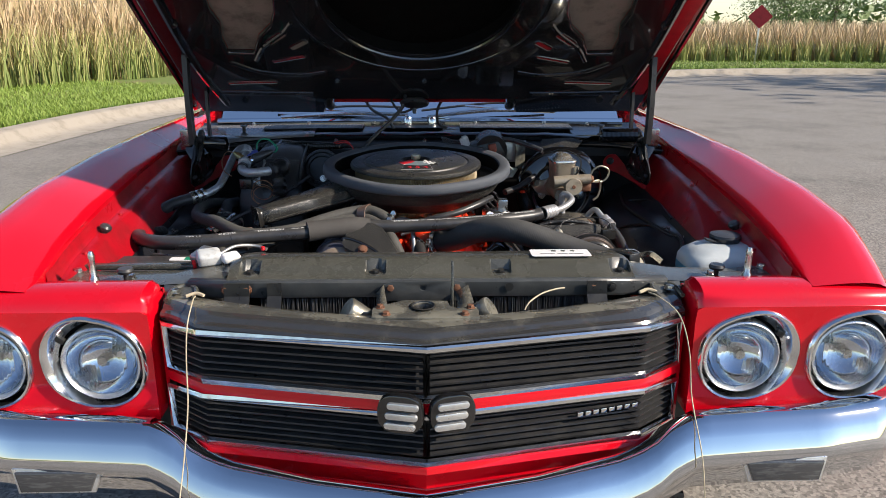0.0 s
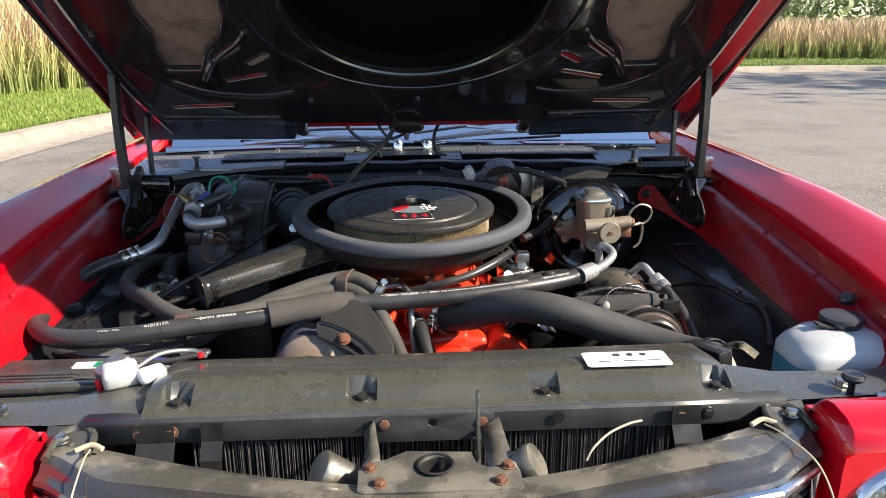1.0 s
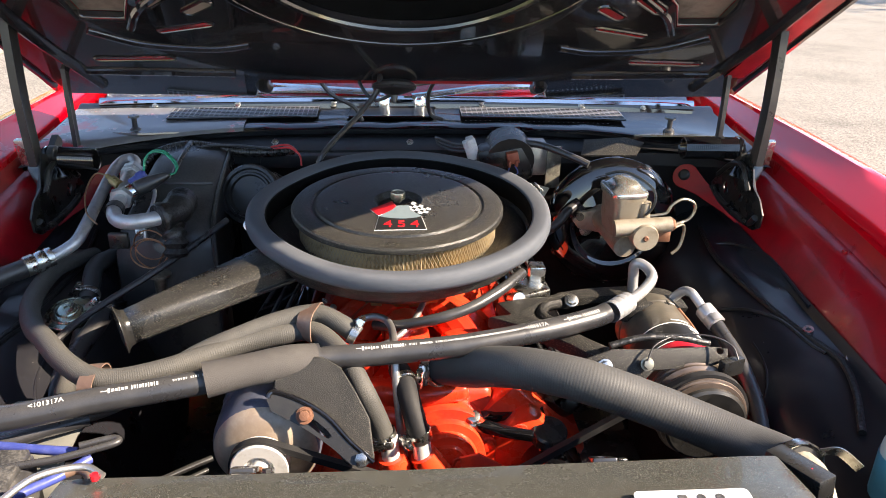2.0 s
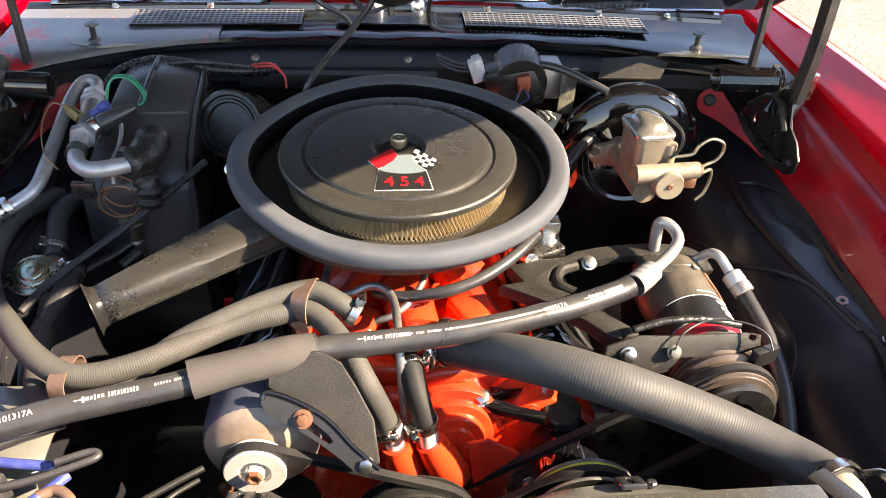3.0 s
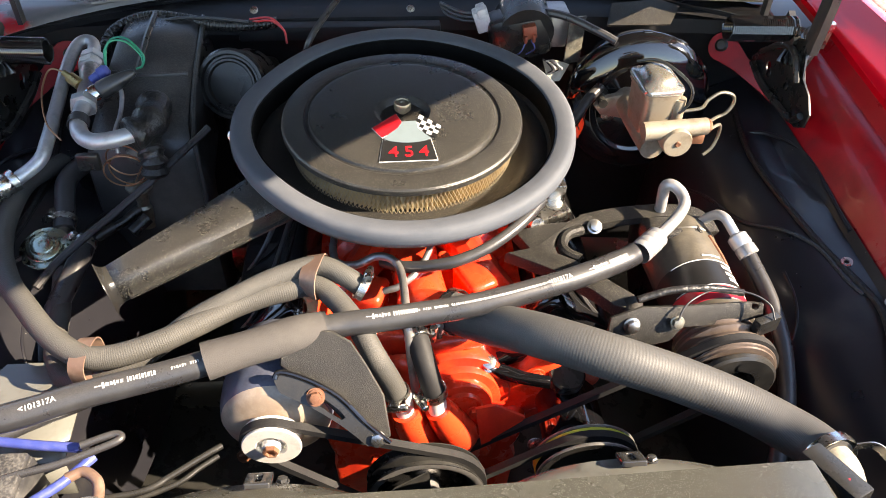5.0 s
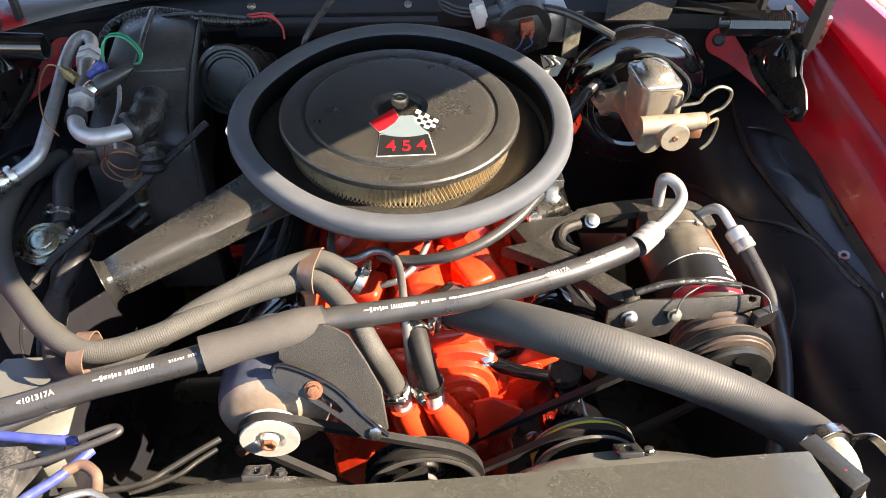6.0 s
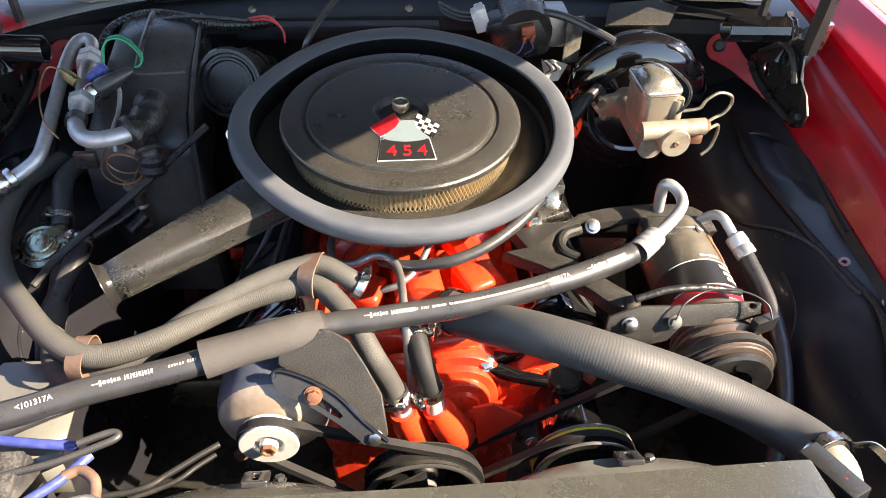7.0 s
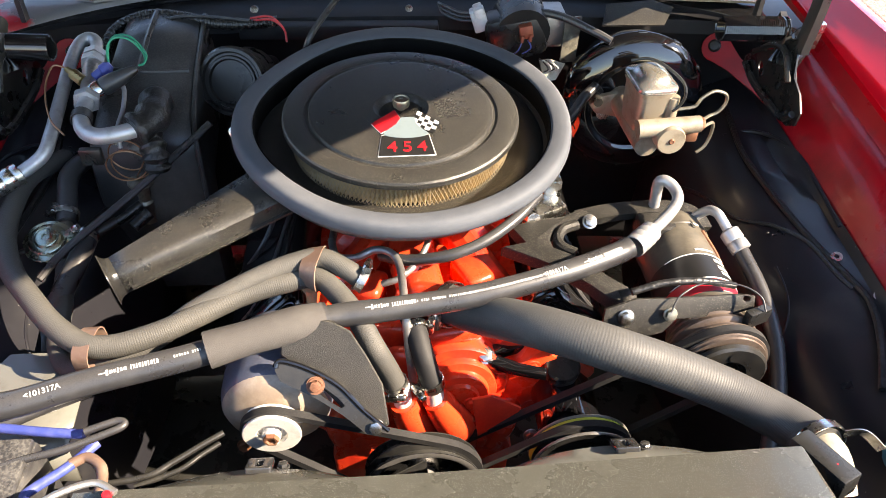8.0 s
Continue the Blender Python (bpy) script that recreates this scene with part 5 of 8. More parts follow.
# body shell behind the cowl, kept plain
bm = bmesh.new()
loft(bm, [[(x, 2.860 - 0.045 * (x / 0.8) ** 2, 0.887), (x, 3.03 - 0.045 * (x / 0.8) ** 2, 1.02), (x * 0.92, 3.42, 1.305)] for x in np.linspace(-0.74, 0.74, 15)])
screen = part("windscreen", bm, SCREEN, car, "curved clear windscreen", smooth=60)
screen.visible_shadow = False
bm = bmesh.new()
tube(bm, [(x, 2.857 - 0.045 * (x / 0.8) ** 2, 0.890) for x in np.linspace(-0.75, 0.75, 13)], 0.012, 3, 8)
part("screen_trim", bm, CHROME, car, "bright trim along the windscreen's foot")
for x0, x1, d in ((-0.52, -0.05, 0.0), (0.02, 0.50, 0.012)):
    bm = bmesh.new()
    tube(bm, [(x0, 2.835, 0.905), ((x0 + x1) / 2, 2.847, 0.918 + d), (x1, 2.847, 0.914 + d)], 0.0085, 6, 8)
    tube(bm, [(x1, 2.847, 0.914 + d), (x0 + (x1 - x0) * 0.3, 2.861, 0.932 + d)], 0.0055, 2, 6)
    blade = bmesh.new()
    tube(blade, [(x0 - 0.02, 2.870, 0.925), (x0 + (x1 - x0) * 0.5, 2.877, 0.940 + d), (x1 - 0.03, 2.877, 0.938 + d)], 0.0045, 6, 6)
    wiper = part("wiper", bm, TRIM, car, "satin metal wiper arm")
    bm = bmesh.new()
    lathe(bm, [(0, 0), (0.016, 0), (0.016, 0.02), (0.012, 0.028), (0, 0.029)], Matrix.Translation((x1 if x0 < 0 else x0 + 0.02, 2.835, 0.878)), 14)
    part("wiper_hub", bm, TRIM, wiper)
    part("wiper_blade", blade, SATIN, wiper, "black rubber wiper blade")
for x in (-0.62, -0.42, -0.18, -0.07, 0.20, 0.46, 0.62):
    bolt(cowl, (x, 2.840 - 0.03 * (x / 0.8) ** 2, 0.881), (0, -0.3, 1), 0.006, ZINC)
for s in (-1, 1):
    bm = bmesh.new()
    rows = []
    for y in np.linspace(3.2, 6.1, 30):
        k = max(0.0, (y - 5.7) / 0.4)
        arch = max(0.0, 0.37 ** 2 - (y - 5.03) ** 2)
        zb = 0.33 + math.sqrt(arch) if arch > 0 else 0.27
        rows.append([(s * x, y, z) for x, z in ((0.62, 0.96), (0.80, 0.94), (0.90, 0.905 - 0.1 * k), (0.945, 0.82 - 0.05 * k), (0.955, 0.68), (0.93, max(zb, 0.45)), (0.90, zb))])
    loft(bm, rows)
    part("rear_side", bm, RED, car, "red painted body side")
    bm = bmesh.new()
    loft(bm, [[(s * 0.70, 3.42, 1.30), (s * 0.80, 3.0, 1.0), (s * 0.84, 2.86, 0.90)], [(s * 0.69, 4.3, 1.30), (s * 0.82, 4.5, 1.0), (s * 0.85, 4.6, 0.92)]])
    part("side_window", bm, SMOKE, car, "dark side glass")
bm = bmesh.new()
loft(bm, [[(x, y, z - 0.03 * (x / 0.7) ** 2) for x in np.linspace(-0.70, 0.70, 9)] for y, z in ((3.40, 1.315), (3.8, 1.36), (4.3, 1.34), (4.6, 1.22), (4.95, 0.97), (5.6, 0.95), (6.05, 0.92), (6.12, 0.75), (6.1, 0.35))])
part("roof", bm, RED, car, "red roof and rear deck")
for s in (-1, 1):
    for y in (2.18, 5.03):
        m = Matrix.Translation((s * 0.77, y, 0.335)) @ Matrix.Rotation(radians(90), 4, "Y")
        bm = bmesh.new()
        lathe(bm, [(0.20, -0.10), (0.31, -0.11), (0.332, -0.09), (0.335, 0), (0.332, 0.09), (0.31, 0.11), (0.20, 0.10)], m, 40)
        wheel = part("wheel", bm, TYRE, car, "black rubber tyre on a steel rim")
        bm = bmesh.new()
        lathe(bm, [(0.205, 0.09 * s), (0.19, 0.08 * s), (0.17, 0.04 * s), (0.08, 0.06 * s), (0.05, 0.09 * s), (0, 0.09 * s)], m, 32)
        part("rim", bm, ZINC, wheel)
bm = bmesh.new()
box(bm, (1.30, 3.0, 0.04), Matrix.Translation((0, 4.3, 0.27)), 0.01)
part("floor_pan", bm, SATIN, car, "black underbody")
bm = bmesh.new()
box(bm, (1.16, 1.2, 0.03), Matrix.Translation((0, 2.05, 0.225)), 0.01)
box(bm, (1.0, 0.12, 0.10), Matrix.Translation((0, 2.18, 0.27)), 0.02)
part("cross_member", bm, SATIN, car, "black frame under the engine")

# ---- hood hinges with their springs ----
for s in (-1, 1):
    bm = bmesh.new()
    hm = Matrix(((0, 0, s, s * 0.698), (1, 0, 0, 0), (0, 1, 0, 0), (0, 0, 0, 1)))
    plate(bm, [(2.51, 0.765), (2.52, 0.785), (2.49, 0.815), (2.43, 0.845), (2.40, 0.885), (2.36, 0.90), (2.342, 0.87), (2.33, 0.84), (2.295, 0.825), (2.272, 0.80), (2.275, 0.772), (2.30, 0.757), (2.36, 0.752), (2.45, 0.755)][::s], 0.004, hm, [circle(0.010, 14, 2.45, 0.80)], bevel=0.001)
    tube(bm, [hm @ Vector((y, z, -0.006)) for y, z in ((2.285, 0.79), (2.31, 0.768), (2.37, 0.764), (2.45, 0.768), (2.50, 0.782))], 0.007, 5, 8)
    tube(bm, [hm @ Vector((y, z, -0.008)) for y, z in ((2.33, 0.83), (2.37, 0.87), (2.42, 0.86), (2.48, 0.815))], 0.006, 5, 8)
    hinge = part("hood_hinge", bm, SATIN, car, "black stamped-steel hood hinge")
    for y, z in ((2.315, 0.772), (2.37, 0.80), (2.44, 0.79)):
        bolt(hinge, (s * 0.705, y, z), (-s, 0, 0.2), 0.009, BLACK)
    for pts, w in (([(2.355, 0.88), (2.349, 1.0), (2.36, 1.16)], 0.030), ([(2.545, 0.86), (2.548, 0.96), (2.555, 1.05)], 0.018), ([(2.33, 0.79), (2.38, 0.85), (2.46, 0.90)], 0.025)):
        bm = bmesh.new()
        tube(bm, [(s * 0.708, y, z) for y, z in pts], w * 0.5, 4, 8, section=[(-0.5, -1), (0.5, -1), (0.7, 0), (0.5, 1), (-0.5, 1), (-0.3, 0)])
        part("hinge_arm", bm, SLAT, hinge, "flat black steel arm")
    bm = bmesh.new()
    lathe(bm, [(0, 0), (0.018, 0), (0.018, 0.012), (0.01, 0.016), (0, 0.016)], aim((s * 0.70, 2.40, 0.885), (-s, 0, 0)), 16)
    part("pivot", bm, SATIN, hinge)
    bm = bmesh.new()
    a, b = (Vector((0.695, 2.405, 0.898)), Vector((0.575, 2.415, 0.896))) if s > 0 else (Vector((-0.715, 2.41, 0.876)), Vector((-0.618, 2.41, 0.872)))
    n = 30
    path = []
    for k in range(n * 10 + 1):
        t, an = k / (n * 10), 2 * math.pi * k / 10
        c = a.lerp(b, t)
        path.append(c + Vector((0, math.cos(an), math.sin(an))) * 0.021)
    tube(bm, path, 0.0023, 1, 5)
    part("spring", bm, BLACK, hinge, "heavy black coil spring")
    bm = bmesh.new()
    box(bm, (0.03, 0.012, 0.055), Matrix.Translation((s * 0.738, 2.385, 0.895)) @ Matrix.Rotation(radians(10), 4, "X"), 0.003)
    part("spring_bracket", bm, ZINC, hinge, "bare steel stamped bracket")
    bm = bmesh.new()
    way = Vector((s * 0.150, -0.190, -0.095)).normalized()
    across = Vector((s * 0.62, 0.10, 0.78))
    across = (across - way * across.dot(way)).normalized()
    bmx = Matrix((( *(way[0], across[0], way.cross(across)[0]), s * 0.655), (*(way[1], across[1], way.cross(across)[1]), 2.565), (*(way[2], across[2], way.cross(across)[2]), 0.782), (0, 0, 0, 1)))
    lobe = [(0.030 * math.cos(radians(a)), 0.030 * math.sin(radians(a))) for a in range(60, 301, 20)]
    plate(bm, lobe + [(0.05, -0.019), (0.12, -0.015), (0.20, -0.018), (0.27, -0.022), (0.27, 0.014), (0.20, 0.013), (0.12, 0.012), (0.05, 0.017)], 0.004, bmx)
    brace = part("hinge_brace", bm, RED_SHADED, car, "red painted hinge support", smooth=30)
    bv = brace.modifiers.new("edges", "BEVEL")
    bv.width, bv.segments, bv.limit_method = 0.0015, 2, "ANGLE"
    n_ = bmx.to_3x3() @ Vector((0, 0, 1))
    n_ = n_ if n_.y < 0 else -n_
    bm = bmesh.new()
    lathe(bm, [(0, 0), (0.013, 0), (0.013, 0.006), (0.009, 0.010), (0, 0.011)], aim(bmx @ Vector((-0.004, 0, 0.002)), n_), 18)
    part("brace_plug", bm, SATIN, brace, "black round plug")
    # hooked spring anchor with a bare bent edge
    bm = bmesh.new()
    plate(bm, [(-0.050, -0.030), (0.004, -0.050), (0.022, -0.020), (0.024, 0.022), (0.004, 0.030), (-0.020, 0.012)], 0.005, Matrix.Translation((s * 0.722, 2.40, 0.872)) @ Matrix.Rotation(radians(68), 4, "X") @ Matrix.Diagonal((s, 1, 1, 1)), [circle(0.006, 10, -0.010, -0.014)], bevel=0.001)
    part("spring_anchor", bm, BLACK, hinge, "gloss black spring anchor plate")

# ================= engine bay =================
AC = Matrix.Translation((-0.020, 2.228, 0.853)) @ Matrix.Rotation(radians(2.0), 4, "X")

# ---- air cleaner ----
bm = bmesh.new()
lathe(bm, [(0.166, -0.060), (0.196, -0.060), (0.205, -0.056), (0.214, -0.050), (0.232, -0.048), (0.240, -0.052), (0.236, -0.075), (0.18, -0.115), (0.10, -0.13), (0.0, -0.13)], AC, 64)
cleaner = part("air_cleaner", bm, BRKT, car, "black open-element air cleaner with a foam seal ring")
bm = bmesh.new()
lathe(bm, [(0, -0.013), (0.026, -0.013), (0.036, -0.010), (0.042, -0.002), (0.045, 0.0), (0.140, -0.0005), (0.1470, -0.0010), (0.1490, -0.0022), (0.1508, -0.0060), (0.1535, -0.0072), (0.1565, -0.0060), (0.1580, -0.0042), (0.1600, -0.0036), (0.1860, -0.0048), (0.1900, -0.0060), (0.1925, -0.0085), (0.1932, -0.0120), (0.1930, -0.0165), (0.188, -0.0168), (0.0, -0.02)], AC, 96)
lid = part("lid", bm, LIDBLK, cleaner, "black enamelled lid filmed with dust", smooth=28)
bm = bmesh.new()
n = 150
rows = [[], []]
for k in range(2 * n):
    a = math.pi * k / n
    r = 0.178 if k % 2 else 0.169
    for row, h in zip(rows, (-0.016, -0.062)):
        row.append(AC @ Vector((r * math.cos(a), r * math.sin(a), h)))
loft(bm, rows, closed=True)
element = part("filter_element", bm, PAPER, cleaner, "tan pleated paper filter element", smooth=0)
bm = bmesh.new()
for k in range(170):
    for d in (-1, 1):
        pts = []
        for j in range(5):
            a = 2 * math.pi * k / 170 + d * j * 0.028
            pts.append(AC @ Vector((0.1805 * math.cos(a), 0.1805 * math.sin(a), -0.016 - 0.0113 * j)))
        tube(bm, pts, 0.0005, 1, 3, caps=False)
tagged(part("wire_mesh", bm, GOLD, element, "gold diamond wire mesh", smooth=0), kind="stuff")
bm = bmesh.new()
path, n = [], 96
for k in range(n):
    a = 2 * math.pi * k / n
    c, s_ = math.cos(a), math.sin(a)
    flat = 1 - 0.050 * max(0.0, math.cos(a - radians(146))) ** 10 - 0.03 * max(0.0, math.cos(a - radians(218))) ** 10
    path.append(AC @ Vector((0.002 + 0.266 * c * flat, 0.001 + 0.263 * s_ * flat, -0.016 + 0.0075 * s_ + 0.001 * math.sin(5 * a))))
tube(bm, path, 1.0, 1, 8, section=[(-0.0215, -0.024), (-0.0220, 0.002), (-0.0205, 0.0050), (-0.0180, 0.0062), (-0.008, 0.0090), (0.001, 0.0102), (0.0065, 0.0092), (0.0102, 0.0055), (0.0122, -0.001), (0.0128, -0.009), (0.0108, -0.016), (0.004, -0.019)], closed=True)
seal = part("seal_ring", bm, SEAL, cleaner, "thick grey foam rubber seal ring", smooth=60)
bm = bmesh.new()
tube(bm, [p + Vector((0, 0, 0.0055)) + (p - AC.translation).normalized() * 0.0062 for p in path], 0.0013, 1, 6, closed=True)
part("mould_seam", bm, SEAL, seal)
# inner side of the grey ring, its shade painted on as dead black
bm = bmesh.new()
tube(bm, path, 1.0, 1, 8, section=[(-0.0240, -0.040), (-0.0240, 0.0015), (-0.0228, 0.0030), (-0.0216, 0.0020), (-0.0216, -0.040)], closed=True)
part("seal_wall", bm, RECESS_SHADE, seal, "inner wall of the seal, blackened for shade")
bm = bmesh.new()
lathe(bm, [(0.236, -0.052), (0.256, -0.036), (0.258, -0.036), (0.258, -0.046), (0.236, -0.078)], AC, 64)
part("seal_flange", bm, BRKT, cleaner)
bm = bmesh.new()
m = AC @ Matrix.Translation((0, 0.004, -0.005)) @ Matrix.Scale(0.9, 4)
lathe(bm, [(0, 0), (0.008, 0.0), (0.008, 0.006), (0.0142, 0.0065), (0.0146, 0.008), (0.0146, 0.019), (0.0136, 0.0215), (0.0115, 0.0215), (0.0108, 0.0195), (0.0045, 0.0195), (0.004, 0.0175), (0, 0.0175)], m, 28)
nut = part("lid_nut", bm, DULLZINC, cleaner, "knurled dull steel lid nut")
for k in range(28):
    bm = bmesh.new()
    box(bm, (0.0012, 0.0016, 0.010), m @ Matrix.Rotation(2 * math.pi * k / 28, 4, "Z") @ Matrix.Translation((0.0147, 0, 0.0135)))
    part("knurl", bm, DULLZINC, nut)


def decal(name, pts, mat, lift=0.0, d=0.0006):
    bm = bmesh.new()
    plate(bm, pts, d, AC @ Matrix.Translation((0, 0, lift)))
    return part(name, bm, mat, badge)


# decal: red flag, chequered flag, silver crest and the numerals
D = lambda x, y: (x + 0.020, y - 2.228)
bm = bmesh.new()
plate(bm, [D(-0.060, 2.094), D(0.028, 2.096), D(0.021, 2.149), D(-0.054, 2.149)], 0.0008, AC)
badge = part("decal", bm, WHITE, lid, "printed decal with flags and red numerals")
decal("decal_field", [D(-0.0588, 2.0950), D(0.0268, 2.0970), D(0.0202, 2.1475), D(-0.0533, 2.1475)], BLACKPRINT, 0.0008)
arch = [D(0.0215 - 0.0735 * k / 8, 2.1475 - 0.0075 * math.cos(math.pi * (k / 8 - 0.5))) for k in range(9)]
decal("decal_crest", [D(-0.051, 2.1500), D(-0.046, 2.160), D(-0.030, 2.178), D(-0.022, 2.196), D(0.000, 2.197), D(0.002, 2.178), D(0.012, 2.162), D(0.0208, 2.1505)] + arch[1:-1], SILVERPRINT, 0.0013)
decal("flag_edge", [D(-0.070, 2.180), D(-0.031, 2.219), D(-0.018, 2.182), D(-0.054, 2.153)], WHITE, 0.0006)
decal("red_flag", [D(-0.0690, 2.180), D(-0.0312, 2.2178), D(-0.0188, 2.1822), D(-0.0542, 2.1545)], REDPRINT, 0.0012)
decal("flag_edge", [D(0.006, 2.2165), D(0.041, 2.181), D(0.029, 2.152), D(-0.011, 2.1745)], BLACKPRINT, 0.0006)
fa, fb, fc, fd = (Vector((*D(*p), 0)) for p in ((0.0068, 2.214), (0.0385, 2.1815), (0.0285, 2.1548), (-0.0085, 2.1755)))
for i in range(5):
    for j in range(4):
        if (i + j) % 2 == 0:
            q = [fa.lerp(fb, u).lerp(fd.lerp(fc, u), v) for u, v in ((i / 5, j / 4), ((i + 1) / 5, j / 4), ((i + 1) / 5, (j + 1) / 4), (i / 5, (j + 1) / 4))]
            decal("white_square", [(p.x, p.y) for p in q], WHITE, 0.0012)
for k, digit in enumerate("454"):
    me = text_mesh(digit, 0.040, 0.0001)
    me.transform(AC @ Matrix.Translation((-0.0175 + 0.0228 * k, -0.1115, 0.0018)) @ Matrix.Diagonal((0.80, 0.92, 1, 1)))
    me.materials.clear()
    me.materials.append(REDPRINT)
    part("numeral", me, REDPRINT, badge, "red numeral " + digit)

# intake snout
bm = bmesh.new()
rows = []
for t in np.linspace(0, 1, 9):
    c = Vector((-0.440, 1.954, 0.748)).lerp(Vector((-0.211, 2.110, 0.788)), t)
    d = Vector((0.862, 0.507, 0)).normalized()
    sd = Vector((-d.y, d.x, 0))
    w, h = 0.0205 + 0.0265 * t, 0.0215 + 0.002 * t
    rows.append([c + sd * (w * x) + Vector((0, 0, h * z)) for x, z in ((1, -0.75), (1, 0.8), (0.85, 1), (-0.55, 1), (-0.8, 0.86), (-1, 0.5), (-1, -0.75), (-0.85, -1), (0.85, -1))])
loft(bm, rows, closed=True)
snout = part("intake_snout", bm, LIDBLK, cleaner, "black sheet-steel intake snout", smooth=40)
thick(snout, 0.0012)
d = Vector((0.862, 0.507, 0.10)).normalized()
sd = Vector((-d.y, d.x, 0)).normalized()
up = d.cross(sd)
SNOUT = ((1, -0.75), (1, 0.8), (0.85, 1), (-0.55, 1), (-0.8, 0.86), (-1, 0.5), (-1, -0.75), (-0.85, -1), (0.85, -1))
bm = bmesh.new()
rows = []
for back, grow in ((0.012, 1.0), (0.0085, 1.03), (0.005, 1.08), (0.002, 1.17), (0.0, 1.28), (-0.0012, 1.36), (-0.0026, 1.37), (-0.0026, 1.33), (-0.001, 1.20), (0.003, 0.97), (0.012, 0.93)):
    c = Vector((-0.440, 1.954, 0.748)) + d * back
    rows.append([c + sd * (0.0208 * grow * x) + up * (0.0220 * grow * z) for x, z in SNOUT])
loft(bm, rows, closed=True)
part("snout_rim", bm, SATIN, snout, "flared black mouth of the snout", smooth=50)
bm = bmesh.new()
tube(bm, [Vector((-0.440, 1.954, 0.748)).lerp(Vector((-0.211, 2.110, 0.788)), t) - sd * (0.0225 + 0.0265 * t) - Vector((0, 0, 0.012)) for t in np.linspace(0.08, 1, 8)], 0.0045, 2, 6, section=[(-1, -0.4), (1, -0.4), (1, 0.4), (-1, 0.4)])
part("folded_seam", bm, LIDBLK, snout, "folded seam along the snout")

# ---- engine block, manifold, covers ----
bm = bmesh.new()
box(bm, (0.30, 0.62, 0.24), Matrix.Translation((0.0, 2.22, 0.40)), 0.02)
block = part("engine_block", bm, ENGINE, car, "big V8 engine block in bright orange-red paint")
for s in (-1, 1):
    bm = bmesh.new()
    box(bm, (0.19, 0.60, 0.20), Matrix.Translation((s * 0.16, 2.23, 0.51)) @ Matrix.Rotation(radians(s * 45), 4, "Y"), 0.015)
    part("cylinder_bank", bm, ENGINE, block)
    bm = bmesh.new()
    box(bm, (0.10, 0.05, 0.16), Matrix.Translation((s * 0.165, 1.925, 0.53)) @ Matrix.Rotation(radians(s * 45), 4, "Y"), 0.02)
    head = part("cylinder_head", bm, ENGINE, block, "orange-red painted cylinder head end")
    for dx, dz in ((0.12, 0.56), (0.17, 0.585), (0.20, 0.52)):
        bolt(head, (s * dx, 1.898, dz), (0, -1, 0), 0.010, ENGINE)
bm = bmesh.new()
plate(bm, [(-0.14, 0.22), (0.14, 0.22), (0.15, 0.40), (0.11, 0.54), (-0.11, 0.54), (-0.15, 0.40)], 0.035, Matrix.Translation((0.0, 1.905, 0.0)) @ Matrix.Rotation(radians(90), 4, "X"), bevel=0.008)
part("timing_cover", bm, ENGINE, block, "orange-red painted timing cover")
# intake manifold: runners over the valley, thermostat tower and bosses
bm = bmesh.new()
box(bm, (0.22, 0.44, 0.05), Matrix.Translation((0.0, 2.20, 0.60)), 0.015)
runners = []
for k in range(4):
    for s in (-1, 1):
        y = 2.04 + k * 0.105
        runners.append(tube(bmesh.new(), [(s * 0.02, 2.19, 0.66), (s * 0.07, (y + 2.19) / 2, 0.665), (s * 0.115, y, 0.64), (s * 0.15, y, 0.59)], 0.030, 5, 10))
tube(bm, [(-0.01, 2.10, 0.655), (-0.005, 2.04, 0.66), (0.005, 1.985, 0.655), (0.01, 1.955, 0.64)], lambda t: 0.042 - 0.006 * t, 5, 12)
box(bm, (0.26, 0.09, 0.06), Matrix.Translation((0.0, 1.985, 0.60)) @ Matrix.Rotation(radians(-8), 4, "X"), 0.014, 3)
manifold = part("intake_manifold", bm, ENGINE, car, "orange-red painted cast intake manifold")
for sz, at, turn in (((0.11, 0.06, 0.03), (0.035, 1.945, 0.634), -10), ((0.05, 0.07, 0.06), (0.085, 2.03, 0.65), 25), ((0.06, 0.06, 0.05), (-0.085, 2.02, 0.645), -20)):
    bm = bmesh.new()
    box(bm, sz, Matrix.Translation(at) @ Matrix.Rotation(radians(turn), 4, "Z" if sz[1] > 0.06 or sz[0] < 0.1 else "Y"), 0.011, 3)
    part("cast_boss", bm, ENGINE, manifold)
bm = bmesh.new()
lathe(bm, [(0, 0), (0.028, 0), (0.028, 0.02), (0.018, 0.032), (0, 0.034)], Matrix.Translation((-0.015, 2.03, 0.675)), 16)
part("thermostat_tower", bm, ENGINE, manifold)
for r_ in runners:
    part("runner", r_, ENGINE, manifold)
for x, y, z in ((-0.06, 1.985, 0.622), (0.07, 1.985, 0.622), (0.035, 2.045, 0.70), (0.10, 2.06, 0.665), (-0.09, 2.06, 0.665)):
    bolt(manifold, (x, y, z), (0, -0.3, 1), 0.008, ENGINE)
# outlet of the thermostat housing to the hose
bm = bmesh.new()
tube(bm, [(-0.015, 1.995, 0.655), (0.0, 1.975, 0.668), (0.030, 1.953, 0.679), (0.05, 1.938, 0.685)], 0.027, 5, 14)
lathe(bm, [(0, 0), (0.035, 0), (0.036, 0.008), (0.024, 0.014)], aim((-0.005, 1.985, 0.655), (0, -0.2, 1)), 20)
thermo = part("thermostat_housing", bm, ENGINE, manifold, "orange-red thermostat outlet")
